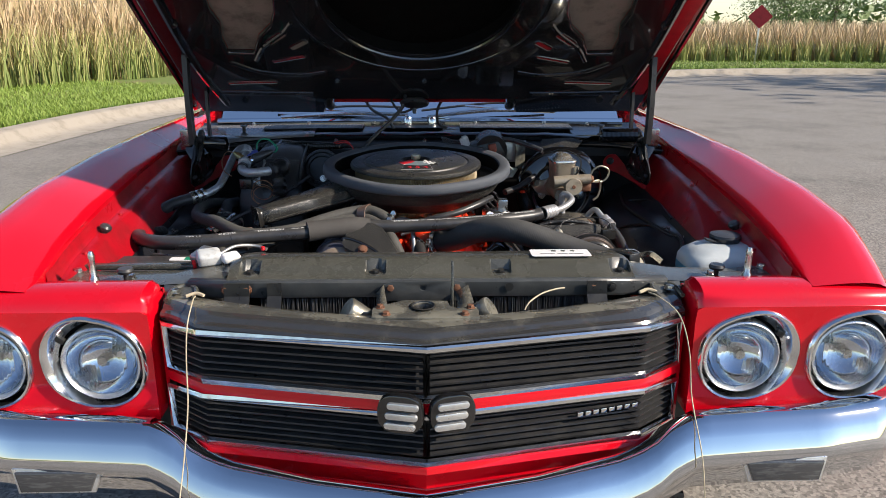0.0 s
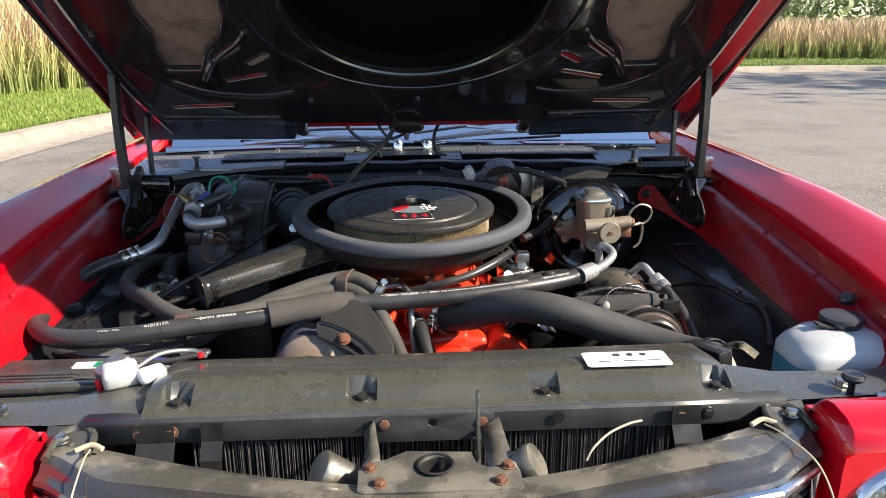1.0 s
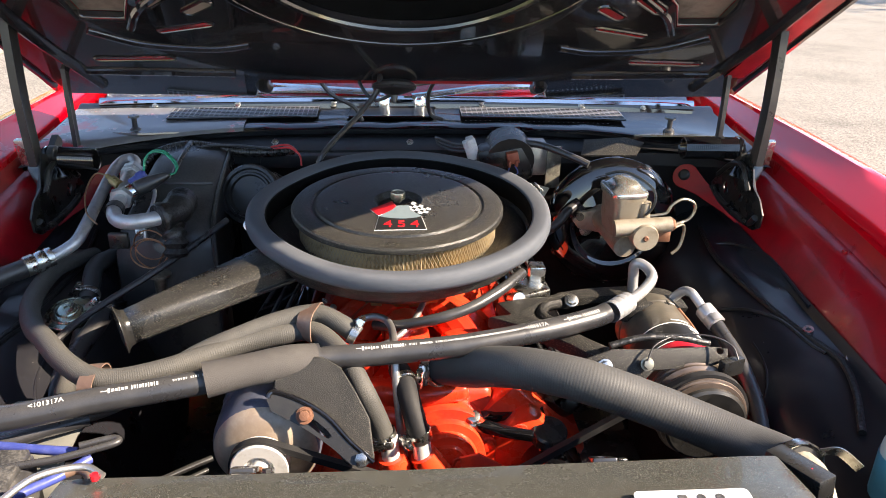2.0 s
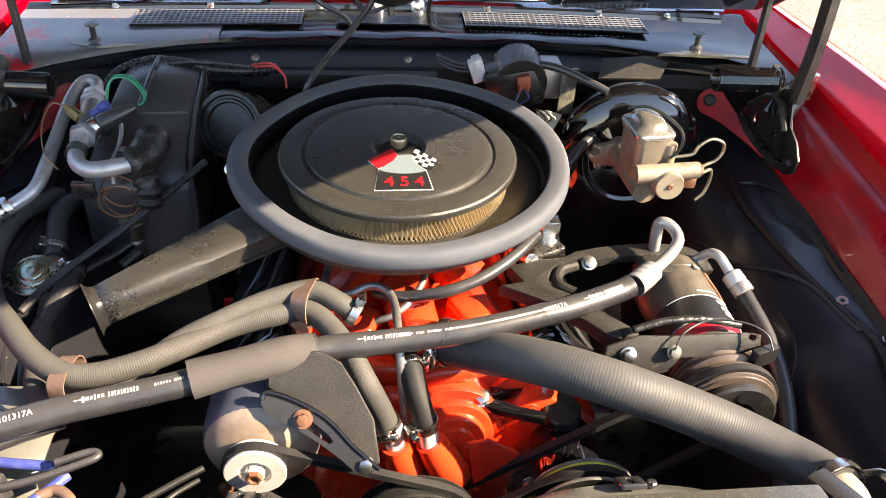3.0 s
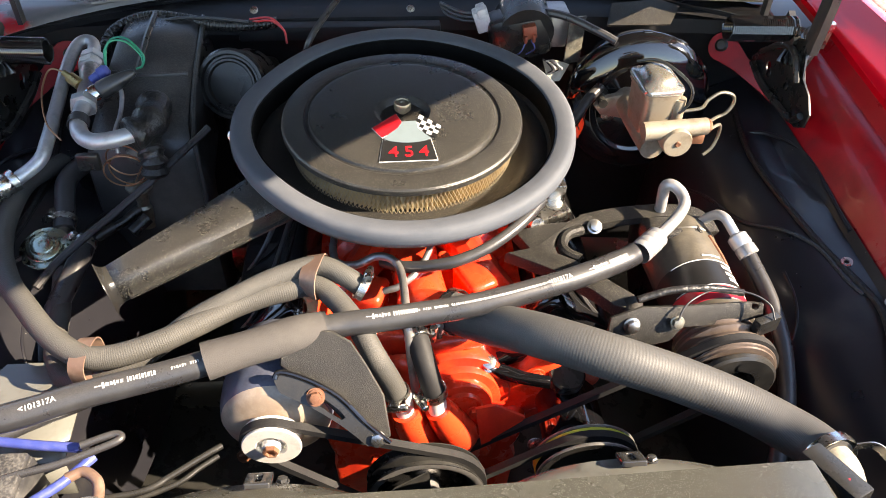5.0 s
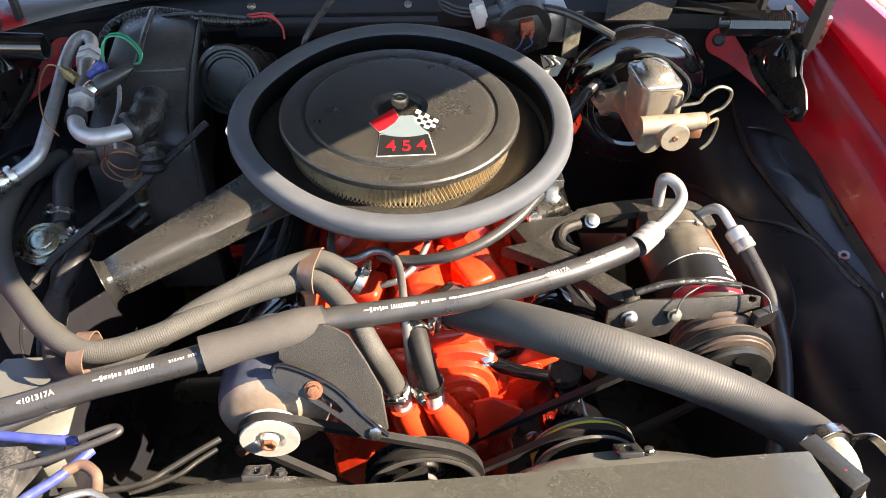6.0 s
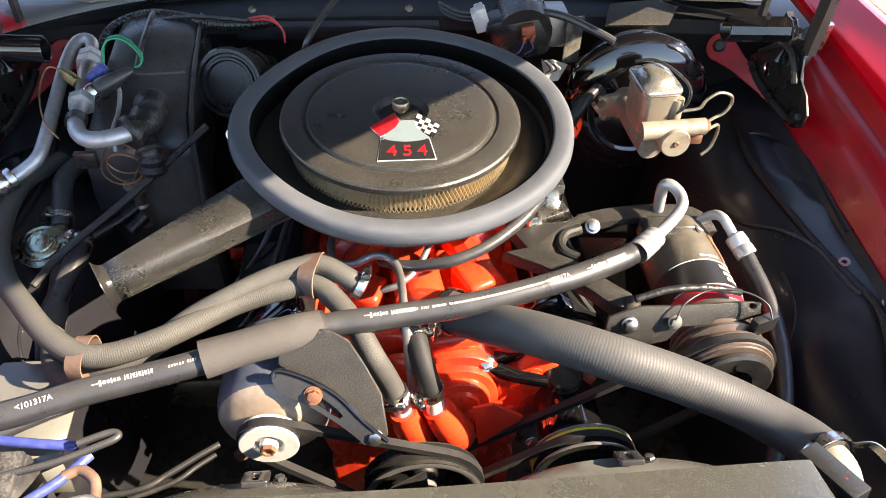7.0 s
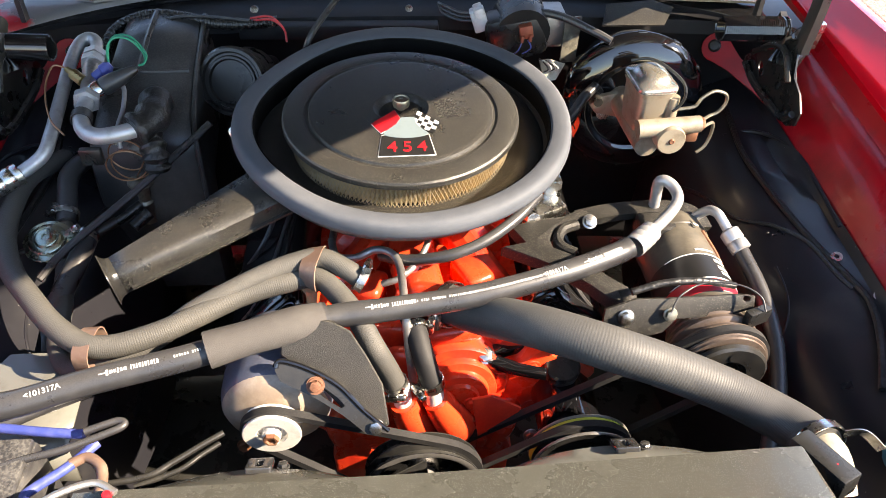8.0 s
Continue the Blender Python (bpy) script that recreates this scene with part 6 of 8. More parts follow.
# carburettor below the cleaner
bm = bmesh.new()
box(bm, (0.13, 0.17, 0.045), Matrix.Translation((-0.015, 2.22, 0.70)), 0.008)
box(bm, (0.11, 0.13, 0.03), Matrix.Translation((-0.015, 2.23, 0.735)), 0.006)
for k in range(5):
    box(bm, (0.02, 0.016, 0.018), Matrix.Translation((-0.06 + k * 0.025, 2.125 + 0.006 * (k % 2), 0.70 + 0.006 * (k % 3))), 0.003)
part("carburettor", bm, BRASS, car, "dull yellow zinc carburettor")
# valve covers and spark leads
for s in (-1, 1):
    bm = bmesh.new()
    m = Matrix.Translation((s * 0.23, 2.23, 0.615)) @ Matrix.Rotation(radians(s * 38), 4, "Y")
    box(bm, (0.14, 0.54, 0.075), m, 0.02, 3)
    vc = part("valve_cover", bm, BLACK, car, "gloss black valve cover")
    for y in (-0.2, 0, 0.2):
        bolt(vc, m @ Vector((-s * 0.066, y, -0.02)), m.to_3x3() @ Vector((-s, 0, 0.4)), 0.007, ZINC)
    for k in range(4):
        bm = bmesh.new()
        y = 2.0 + 0.13 * k
        tube(bm, [(s * 0.06, 2.50, 0.70), (s * 0.17, 2.40, 0.70 + 0.006 * k), (s * 0.205 + s * 0.009 * k, (y + 2.35) / 2, 0.70 + 0.006 * k), (s * 0.25 + s * 0.006 * k, y, 0.655), (s * 0.31, y - 0.01, 0.58)], 0.0042, 7, 7)
        part("spark_lead", bm, RUBBER, car, "grey-black spark plug lead")
bm = bmesh.new()
lathe(bm, [(0, 0), (0.05, 0), (0.055, 0.03), (0.052, 0.07), (0.035, 0.10), (0, 0.105)], Matrix.Translation((0.0, 2.54, 0.62)), 24)
part("distributor", bm, SATIN, car, "black distributor cap at the rear of the engine")

# water pump: body, outlet legs and elbows
bm = bmesh.new()
lathe(bm, [(0, 0.030), (0.030, 0.030), (0.033, 0.024), (0.046, 0.024), (0.049, 0.020), (0.050, 0.012), (0.062, 0.011), (0.064, 0.007), (0.065, 0.0), (0.080, -0.001), (0.083, -0.006), (0.083, -0.05)], aim((0.052, 1.893, 0.545), (0.05, -1, 0.12)), 40)
pump = part("water_pump", bm, ENGINE, car, "orange-red water pump casting")
bm = bmesh.new()
box(bm, (0.19, 0.030, 0.10), Matrix.Translation((0.03, 1.915, 0.56)) @ Matrix.Rotation(radians(9), 4, "Y"), 0.02, 3)
part("pump_housing", bm, ENGINE, pump)
for s in (-1, 1):
    bm = bmesh.new()
    b = 0.045 if s > 0 else 0.0
    tube(bm, [(s * 0.07 + 0.01, 1.915 + b, 0.61 - b), (s * 0.105 + 0.01, 1.908 + b, 0.562 - b), (s * 0.128 + 0.01, 1.905 + 0.5 * b, 0.513 - 0.5 * b), (s * 0.132, 1.900, 0.46), (s * 0.115, 1.895, 0.41)], lambda t: 0.026 + 0.004 * t, 6, 16)
    part("pump_leg", bm, ENGINE, pump, "orange-red cast outlet leg")
bm = bmesh.new()
plate(bm, [(0, -0.02), (0.055, 0.01), (0.065, 0.03), (0.02, 0.055), (-0.01, 0.05)], 0.006, Matrix.Translation((0.08, 1.835, 0.53)) @ Matrix.Rotation(radians(75), 4, "X"), bevel=0.001)
part("pump_lug", bm, ENGINE, pump, "bent orange-red lug")
bm = bmesh.new()
plate(bm, [(-0.075, -0.10), (0.085, -0.10), (0.095, -0.03), (0.072, 0.012), (0.030, 0.030), (-0.025, 0.030), (-0.070, 0.004)], 0.018, Matrix.Translation((0.025, 1.885, 0.505)) @ Matrix.Rotation(radians(90), 4, "X"), bevel=0.006)
part("pump_base", bm, ENGINE, pump, "orange-red lower pump casting")
bm = bmesh.new()
plate(bm, [(0, 0), (0.020, 0.010), (0.034, 0.034), (0.040, 0.048), (0.016, 0.040), (-0.004, 0.022)], 0.010, Matrix.Translation((0.066, 1.862, 0.520)) @ Matrix.Rotation(radians(60), 4, "X") @ Matrix.Rotation(radians(-20), 4, "Z"), bevel=0.002)
part("cast_web", bm, ENGINE, pump)
bm = bmesh.new()
for a in (15, 100, 195):
    tube(bm, [(0.113, 1.855, 0.510), (0.113 + 0.026 * math.cos(radians(a)), 1.850, 0.510 + 0.026 * math.sin(radians(a)))], lambda t: 0.007 - 0.002 * t, 2, 8)
part("cast_spider", bm, ENGINE, pump, "three-armed cast lug")
for x, z in ((-0.085, 0.53), (0.07, 0.56), (0.12, 0.55), (0.09, 0.46), (-0.08, 0.45)):
    bolt(pump, (x, 1.852, z), (0, -1, 0.1), 0.009, ENGINE)
for pts in ([(0.010, 1.872, 0.452), (-0.002, 1.862, 0.490), (-0.015, 1.846, 0.526), (-0.027, 1.840, 0.564), (-0.034, 1.838, 0.592)], [(0.062, 1.866, 0.452), (0.053, 1.853, 0.500), (0.040, 1.842, 0.534), (0.025, 1.838, 0.570), (0.0135, 1.838, 0.594)]):
    bm = bmesh.new()
    tube(bm, pts, lambda t: 0.0300 - 0.0095 * t + 0.003 * math.sin(math.pi * t), 7, 18)
    elb = part("elbow", bm, ENGINE, pump, "orange-red painted hose elbow")
    bm = bmesh.new()
    tube(bm, [Vector(pts[-1]) - Vector((0, 0, 0.004)), Vector(pts[-1]) + Vector((-0.004, 0.004, 0.034))], 0.0140, 2, 16)
    part("bare_neck", bm, PLATED, elb, "bare metal neck of the elbow")
# timing cover plate edge and pulley hub
bm = bmesh.new()
lathe(bm, [(0, 0), (0.02, 0), (0.02, 0.05), (0, 0.05)], aim((-0.008, 1.80, 0.508), (0, -1, 0)), 16)
part("pump_shaft", bm, ALU, pump)


def pulley(name, c, r, w, parent, mat, grooves=1, label="", face=None, dish=0.02):
    m = aim(c, (0, -1, 0))
    prof = [(0, w - dish), (r * 0.35, w - dish), (r * 0.42, w - dish * 0.9), (r * 0.72, w - dish * 0.8), (r * 0.86, w - 0.001), (r, w)]
    for g in range(grooves):
        a, b = w - w * g / grooves, w - w * (g + 1) / grooves
        prof += [(r, a - 0.0015), (r * 0.90, a * 0.65 + b * 0.35), (r * 0.90, a * 0.35 + b * 0.65), (r, b + 0.0015)]
    prof += [(r, 0), (r * 0.3, 0)]
    bm = bmesh.new()
    lathe(bm, prof, m, 48)
    return part(name, bm, mat, parent, label)


wp = pulley("pump_pulley", (-0.008, 1.782, 0.508), 0.085, 0.034, pump, SATIN, 2, "black steel pump pulley")
bm = bmesh.new()
lathe(bm, [(0.074, 0.0345), (0.079, 0.036), (0.0845, 0.0345)], aim((-0.008, 1.782, 0.508), (0, -1, 0)), 48)
part("worn_rim", bm, ALU, wp, "worn bright pulley rim")

# ---- alternator ----
ALT = Vector((-0.209, 1.80, 0.638))
bm = bmesh.new()
am = aim(ALT, (0, 1, 0))
lathe(bm, [(0, -0.005), (0.066, -0.005), (0.074, 0.004), (0.077, 0.02), (0.077, 0.05), (0.073, 0.054), (0.073, 0.07), (0.077, 0.074), (0.077, 0.10), (0.066, 0.125), (0.03, 0.135), (0, 0.135)], am, 40)
alt = part("alternator", bm, BLUEALU, car, "cast alloy alternator with a tan steel fan")
for k in range(12):
    bm = bmesh.new()
    box(bm, (0.004, 0.02, 0.03), am @ Matrix.Rotation(2 * math.pi * k / 12, 4, "Z") @ Matrix.Translation((0.076, 0, 0.088)), 0.001)
    part("case_fin", bm, BLUEALU, alt)
bm = bmesh.new()
box(bm, (0.045, 0.03, 0.04), Matrix.Translation((-0.155, 1.82, 0.69)), 0.008)
part("mounting_ear", bm, BLUEALU, alt)
bm = bmesh.new()
fm_ = aim(ALT + Vector((0, -0.004, 0)), (0, -1, 0))
lathe(bm, [(0.010, 0.0165), (0.024, 0.0165), (0.030, 0.0145), (0.045, 0.0120), (0.058, 0.0075), (0.067, 0.0015), (0.0725, -0.006), (0.0745, -0.014), (0.0735, -0.018)], fm_, 48)
front_h = part("front_housing", bm, FANTAN, alt, "stained bare front housing", smooth=50)
bm = bmesh.new()
lathe(bm, [(0.0, 0.016), (0.0185, 0.016), (0.0195, 0.021), (0.021, 0.0225), (0.038, 0.0225), (0.0392, 0.0215), (0.0392, 0.019), (0.036, 0.014), (0.036, 0.008), (0.039, 0.002), (0.039, 0), (0.01, 0)], aim(ALT + Vector((-0.002, -0.022, 0.004)), (0, -1, 0)), 48)
ap = part("alternator_pulley", bm, PLATED, alt, "bright plated pulley")
bm = bmesh.new()
lathe(bm, [(0, 0.0), (0.0125, 0.0), (0.0125, 0.009), (0.011, 0.011), (0, 0.011)], aim(ALT + Vector((-0.002, -0.038, 0.004)), (0, -1, 0)), 20)
part("pulley_nut", bm, PLATED, ap)
bm = bmesh.new()
lathe(bm, [(0, 0.003), (0.006, 0.003), (0.007, 0.006), (0.010, 0.006), (0.011, 0.003), (0.011, 0.0)], aim(ALT + Vector((-0.002, -0.0485, 0.004)), (0, -1, 0)), 6)
part("shaft_end", bm, RUST, ap, "rusty shaft end")
bolt(alt, (-0.262, 1.795, 0.565), (0, -1, 0.2), 0.008, RUST)
# bracket: a flat cast web behind a slotted adjusting arm with a rolled edge
tilt = Matrix.Translation((-0.149, 1.787, 0.705)) @ Matrix.Rotation(radians(45.6), 4, "X")
bm = bmesh.new()
web = [(-0.046, 0.040), (-0.043, 0.075), (-0.020, 0.084), (0.020, 0.083), (0.046, 0.068), (0.066, 0.036), (0.087, -0.004), (0.094, -0.057), (0.082, -0.066), (0.056, -0.064), (0.028, -0.028), (-0.007, 0.010)]
plate(bm, web, -0.006, tilt @ Matrix.Translation((0, 0, -0.004)))
abr = part("alternator_bracket", bm, BRKT, alt, "black cast adjusting bracket", smooth=30)
bv = abr.modifiers.new("edges", "BEVEL")
bv.width, bv.segments, bv.limit_method = 0.002, 2, "ANGLE"
bm = bmesh.new()
arm = spline([(-0.052, 0.022, 0), (-0.044, 0.033, 0), (-0.010, 0.022, 0), (0.029, -0.001, 0), (0.061, -0.035, 0), (0.093, -0.063, 0)], 4)
low = spline([(0.064, -0.066, 0), (0.036, -0.042, 0), (0.0, -0.017, 0), (-0.045, 0.007, 0)], 4)
slot = [(-0.013, 0.006), (-0.008, 0.009), (0.002, 0.004), (0.030, -0.019), (0.037, -0.028), (0.032, -0.031), (0.022, -0.025), (-0.006, -0.004)]
plate(bm, [(p.x, p.y) for p in arm + low], 0.004, tilt @ Matrix.Translation((0, 0, 0.003)), [slot])
armp = part("adjusting_arm", bm, SATIN, abr, "slotted black adjusting arm", smooth=30)
bm = bmesh.new()
tube(bm, [tilt @ Vector((p.x, p.y, 0.0065)) for p in arm[1:]], lambda t: 0.0042 - 0.0012 * t, 1, 10)
part("rolled_edge", bm, BLACK, abr, "gloss black rolled edge")
bm = bmesh.new()
lathe(bm, [(0.006, 0), (0.0120, 0), (0.0120, 0.002), (0.006, 0.0022)], tilt @ Matrix.Translation((0.0, 0.0, 0.008)), 22)
part("washer", bm, RUST, armp, "rusty plain washer")
bolt(alt, tilt @ Vector((0.0, 0.0, 0.009)), tilt.to_3x3() @ Vector((0, -0.2, 1)), 0.0078, RUST, label="rusty adjusting bolt")
bolt(alt, tilt @ Vector((0.076, -0.058, 0.004)), tilt.to_3x3() @ Vector((0, -0.1, 1)), 0.0085, ZINC)

# ---- belts ----
def belt(c0, r0, c1, r1, y, parent, label="black rubber drive belt"):
    """A belt round two pulleys."""
    a, b = Vector((c0[0], c0[1])), Vector((c1[0], c1[1]))
    d = b - a
    base, off = math.atan2(d.y, d.x), math.acos((r0 - r1) / d.length)
    pts = []
    for k in range(17):
        t = base + off + (2 * math.pi - 2 * off) * k / 16
        pts.append((a.x + r0 * math.cos(t), y, a.y + r0 * math.sin(t)))
    for k in range(17):
        t = base - off + 2 * off * k / 16
        pts.append((b.x + r1 * math.cos(t), y, b.y + r1 * math.sin(t)))
    bm = bmesh.new()
    tube(bm, pts, 0.0055, 1, 4, section=[(-1, -0.9), (1, -0.9), (1, 0.9), (-1, 0.9)], closed=True)
    return part("belt", bm, BLACKRUB, parent, label)


belt((-0.211, 0.642), 0.0375, (-0.008, 0.508), 0.0845, 1.766, car)
belt((-0.005, 0.34), 0.09, (0.229, 0.525), 0.074, 1.776, car)
belt((-0.005, 0.34), 0.09, (0.425, 0.662), 0.066, 1.832, car)

# ---- power steering pump ----
bm = bmesh.new()
lathe(bm, [(0, 0), (0.045, 0), (0.05, 0.02), (0.05, 0.10), (0.04, 0.12), (0, 0.12)], aim((0.225, 1.80, 0.515), (0, 1, 0)), 28)
tube(bm, [(0.220, 1.885, 0.53), (0.217, 1.897, 0.572)], 0.022, 2, 14)
steer = part("steering_pump", bm, GLOSS, car, "black power steering pump")
bm = bmesh.new()
lathe(bm, [(0, 0.012), (0.026, 0.012), (0.029, 0.009), (0.0295, -0.008), (0, -0.008)], aim((0.217, 1.899, 0.576), (0.05, -0.25, 1)), 28)
part("filler_cap", bm, SATIN, steer, "black filler cap")
sp = pulley("steering_pulley", (0.229, 1.792, 0.525), 0.075, 0.034, steer, SATIN, 2, "black steel steering pulley")
bm = bmesh.new()
lathe(bm, [(0.0755, 0.004), (0.0765, 0.006), (0.0765, 0.0165), (0.0755, 0.0185)], aim((0.229, 1.792, 0.525), (0, -1, 0)), 48)
part("chalk_line", bm, YELLOWMARK, sp, "yellow chalk line")
for d in (0.001, 0.031):
    bm = bmesh.new()
    lathe(bm, [(0.0755, d - 0.0025), (0.0775, d - 0.001), (0.0775, d + 0.001), (0.0755, d + 0.0025)], aim((0.229, 1.792, 0.525), (0, -1, 0)), 48)
    part("worn_rim", bm, ALU, sp, "worn bright pulley rim")
bm = bmesh.new()
plate(bm, [(0.084, 1.926), (0.092, 1.930), (0.150, 1.948), (0.215, 1.945), (0.215, 1.925), (0.165, 1.928), (0.118, 1.914), (0.150, 1.896), (0.190, 1.884), (0.185, 1.868), (0.135, 1.882), (0.098, 1.898), (0.082, 1.908)], 0.012, Matrix.Translation((0, 0, 0.586)), bevel=0.004)
br = part("steering_bracket", bm, GLOSS, steer, "gloss black pump bracket")
bolt(br, (0.096, 1.910, 0.601), (0, -0.6, 1), 0.011, ZINC)
bolt(br, (0.165, 1.83, 0.50), (0, -1, 0.3), 0.009, ZINC)

# ---- air conditioning compressor ----
CO = Vector((0.434, 0, 0.658))
bm = bmesh.new()
cm = Matrix.Translation((CO.x, 1.90, CO.z)) @ Matrix.Rotation(radians(-90), 4, "X")
lathe(bm, [(0, -0.004), (0.058, -0.004), (0.0605, 0.004), (0.0605, 0.175), (0.062, 0.177), (0.062, 0.20), (0.056, 0.214), (0.03, 0.222), (0, 0.222)], cm, 44)
comp = part("compressor", bm, material("dusty_tan_black_case", (0.075, 0.067, 0.053), 0.38, 0.0, second=(0.14, 0.122, 0.092), scale=12, bump=0.08), car, "cylindrical air conditioning compressor")
bm = bmesh.new()
lathe(bm, [(0.0608, 0.018), (0.0612, 0.0185), (0.0612, 0.044), (0.0608, 0.0445)], cm, 44)
part("red_band", bm, REDBAND, comp, "red label band")
bm = bmesh.new()
lathe(bm, [(0.0607, 0.0445), (0.0611, 0.045), (0.0611, 0.10), (0.0607, 0.1005)], cm, 44)
lab = part("data_label", bm, BLACKPRINT, comp, "black data label")
for h0, a0, a1 in ((0.046, 25, 150), (0.099, 40, 140)):
    bm = bmesh.new()
    pts = [cm @ Vector((0.0614 * math.cos(radians(-a)), 0.0614 * math.sin(radians(-a)), h0)) for a in np.linspace(a0, a1, 12)]
    tube(bm, pts, 0.0009, 1, 4)
    part("print_line", bm, WHITE, lab)
for k, (h0, a0, a1) in enumerate(((0.058, 42, 62), (0.070, 42, 64), (0.084, 44, 66), (0.107, 60, 90))):
    bm = bmesh.new()
    rows = [[cm @ Vector((0.0616 * math.cos(radians(-a)), 0.0616 * math.sin(radians(-a)), h)) for a in np.linspace(a0, a1, 6)] for h in (h0, h0 + (0.007 if k < 3 else 0.004))]
    loft(bm, rows)
    part("print_bar", bm, WHITE, lab)
# rear lugs and strap bracket
bm = bmesh.new()
box(bm, (0.05, 0.022, 0.03), Matrix.Translation((0.46, 2.075, 0.692)) @ Matrix.Rotation(radians(40), 4, "Y"), 0.004)
box(bm, (0.09, 0.05, 0.035), Matrix.Translation((0.41, 2.085, 0.70)), 0.008)
part("rear_lug", bm, BRKT, comp, "dusty cast lug")
bm = bmesh.new()
tube(bm, [(0.468, 2.065, 0.706), (0.475, 2.02, 0.70), (0.478, 1.985, 0.692)], 0.005, 4, 8)
part("clamp_bolt", bm, RUST, comp)
# clutch and twin-groove pulley
kl = Vector((0.424, 1.888, 0.660))
m = aim(kl, (0, -1, 0))
bm = bmesh.new()
lathe(bm, [(0.050, -0.006), (0.058, -0.004), (0.0605, 0.000), (0.0615, 0.006), (0.0585, 0.008), (0.0585, 0.010), (0.0635, 0.013), (0.0645, 0.017), (0.0600, 0.020), (0.0600, 0.022), (0.0665, 0.025), (0.0675, 0.030), (0.0595, 0.035), (0.0595, 0.038), (0.0675, 0.042), (0.0682, 0.045), (0.0660, 0.0465), (0.0660, 0.048), (0.0682, 0.0495), (0.0600, 0.055), (0.0600, 0.058), (0.0680, 0.063), (0.0675, 0.066), (0.0645, 0.067), (0.0640, 0.070), (0.05, 0.071)], m, 56)
part("clutch_pulley", bm, material("worn_pulley_steel", (0.22, 0.17, 0.14), 0.4, 0.7, second=(0.08, 0.06, 0.05), scale=20), comp, "worn brown steel clutch pulley")
bm = bmesh.new()
lathe(bm, [(0.0, 0.068), (0.02, 0.068), (0.022, 0.074), (0.030, 0.074), (0.056, 0.072), (0.060, 0.076), (0.060, 0.082), (0.056, 0.085), (0.030, 0.084), (0.022, 0.076)], m, 40)
plate_ = part("clutch_plate", bm, SATIN, comp, "black clutch plate with three holes")
for a in (60, 180, 300):
    bm = bmesh.new()
    lathe(bm, [(0.0095, 0.0), (0.008, 0.0), (0, 0.0)], m @ Matrix.Rotation(radians(a + 25), 4, "Z") @ Matrix.Translation((0.042, 0, 0.0856)), 16)
    part("plate_hole", bm, BLACKPRINT, plate_)
# front mounting plate
bm = bmesh.new()
pm = Matrix.Translation((0, 1.882, 0.73)) @ Matrix.Rotation(radians(62), 4, "X") @ Matrix.Translation((0, -0.73, 0))
plate(bm, [(0.255, 0.728), (0.30, 0.742), (0.345, 0.741), (0.452, 0.743), (0.474, 0.740), (0.474, 0.722), (0.44, 0.712), (0.36, 0.71), (0.34, 0.69), (0.29, 0.68), (0.25, 0.70)], 0.006, pm, [circle(0.0055, 10, 0.462, 0.737)], bevel=0.001)
front = part("mounting_plate", bm, BRKT, comp, "dusty black mounting plate")
bolt(front, (0.284, 1.868, 0.722), (0, -1, 0.5), 0.0092, ZINC)
bolt(front, (0.347, 1.866, 0.727), (0, -1, 0.5), 0.0078, DULLZINC)
# long Y-shaped brace from the engine to the compressor
bm = bmesh.new()
plate(bm, [(0.150, 2.086), (0.206, 2.102), (0.242, 2.106), (0.274, 2.124), (0.287, 2.118), (0.286, 2.098), (0.264, 2.094), (0.241, 2.087), (0.221, 2.070), (0.211, 2.049), (0.213, 2.030), (0.239, 2.013), (0.262, 1.988), (0.288, 1.958), (0.309, 1.936), (0.311, 1.914), (0.294, 1.906), (0.273, 1.914), (0.250, 1.944), (0.222, 1.973), (0.184, 2.002), (0.130, 2.036), (0.168, 2.045)], 0.022, Matrix.Translation((0, 0, 0.694)), bevel=0.006)
brace = part("compressor_brace", bm, BRKT, car, "black cast compressor brace, speckled with dust")
bm = bmesh.new()
tube(bm, [(0.270, 2.108, 0.705), (0.33, 2.122, 0.706), (0.40, 2.128, 0.706), (0.455, 2.124, 0.704), (0.474, 2.108, 0.700), (0.480, 2.085, 0.694)], 0.016, 6, 8, section=[(-1, -0.42), (1, -0.42), (1, 0.42), (-1, 0.42)])
part("brace_strap", bm, BRKT, brace, "curved black steel strap")
bm = bmesh.new()
tube(bm, [(0.302, 1.926, 0.706), (0.300, 1.906, 0.702), (0.297, 1.890, 0.690), (0.294, 1.880, 0.672)], lambda t: 0.0165 - 0.002 * t, 5, 14)
part("brace_boss", bm, BRKT, brace, "rounded end of the casting")
bm = bmesh.new()
tube(bm, [(0.262, 2.086, 0.712), (0.236, 2.074, 0.712), (0.224, 2.052, 0.711), (0.228, 2.034, 0.710), (0.246, 2.020, 0.709)], 0.009, 6, 10)
part("brace_bead", bm, BRKT, brace, "rounded bead along the fork of the casting")
bolt(brace, (0.284, 2.090, 0.714), (0, -0.8, 1), 0.0095, ZINC)
bm = bmesh.new()
box(bm, (0.06, 0.07, 0.035), Matrix.Translation((0.215, 2.15, 0.70)) @ Matrix.Rotation(radians(25), 4, "Z"), 0.006)
box(bm, (0.03, 0.03, 0.05), Matrix.Translation((0.235, 2.175, 0.72)), 0.004)
lathe(bm, [(0, 0), (0.012, 0), (0.012, 0.03), (0, 0.03)], aim((0.185, 2.125, 0.70), (0.3, -1, 0.5)), 14)
part("ignition_coil_bracket", bm, ZINC, car, "bright metal bracket beside the manifold")

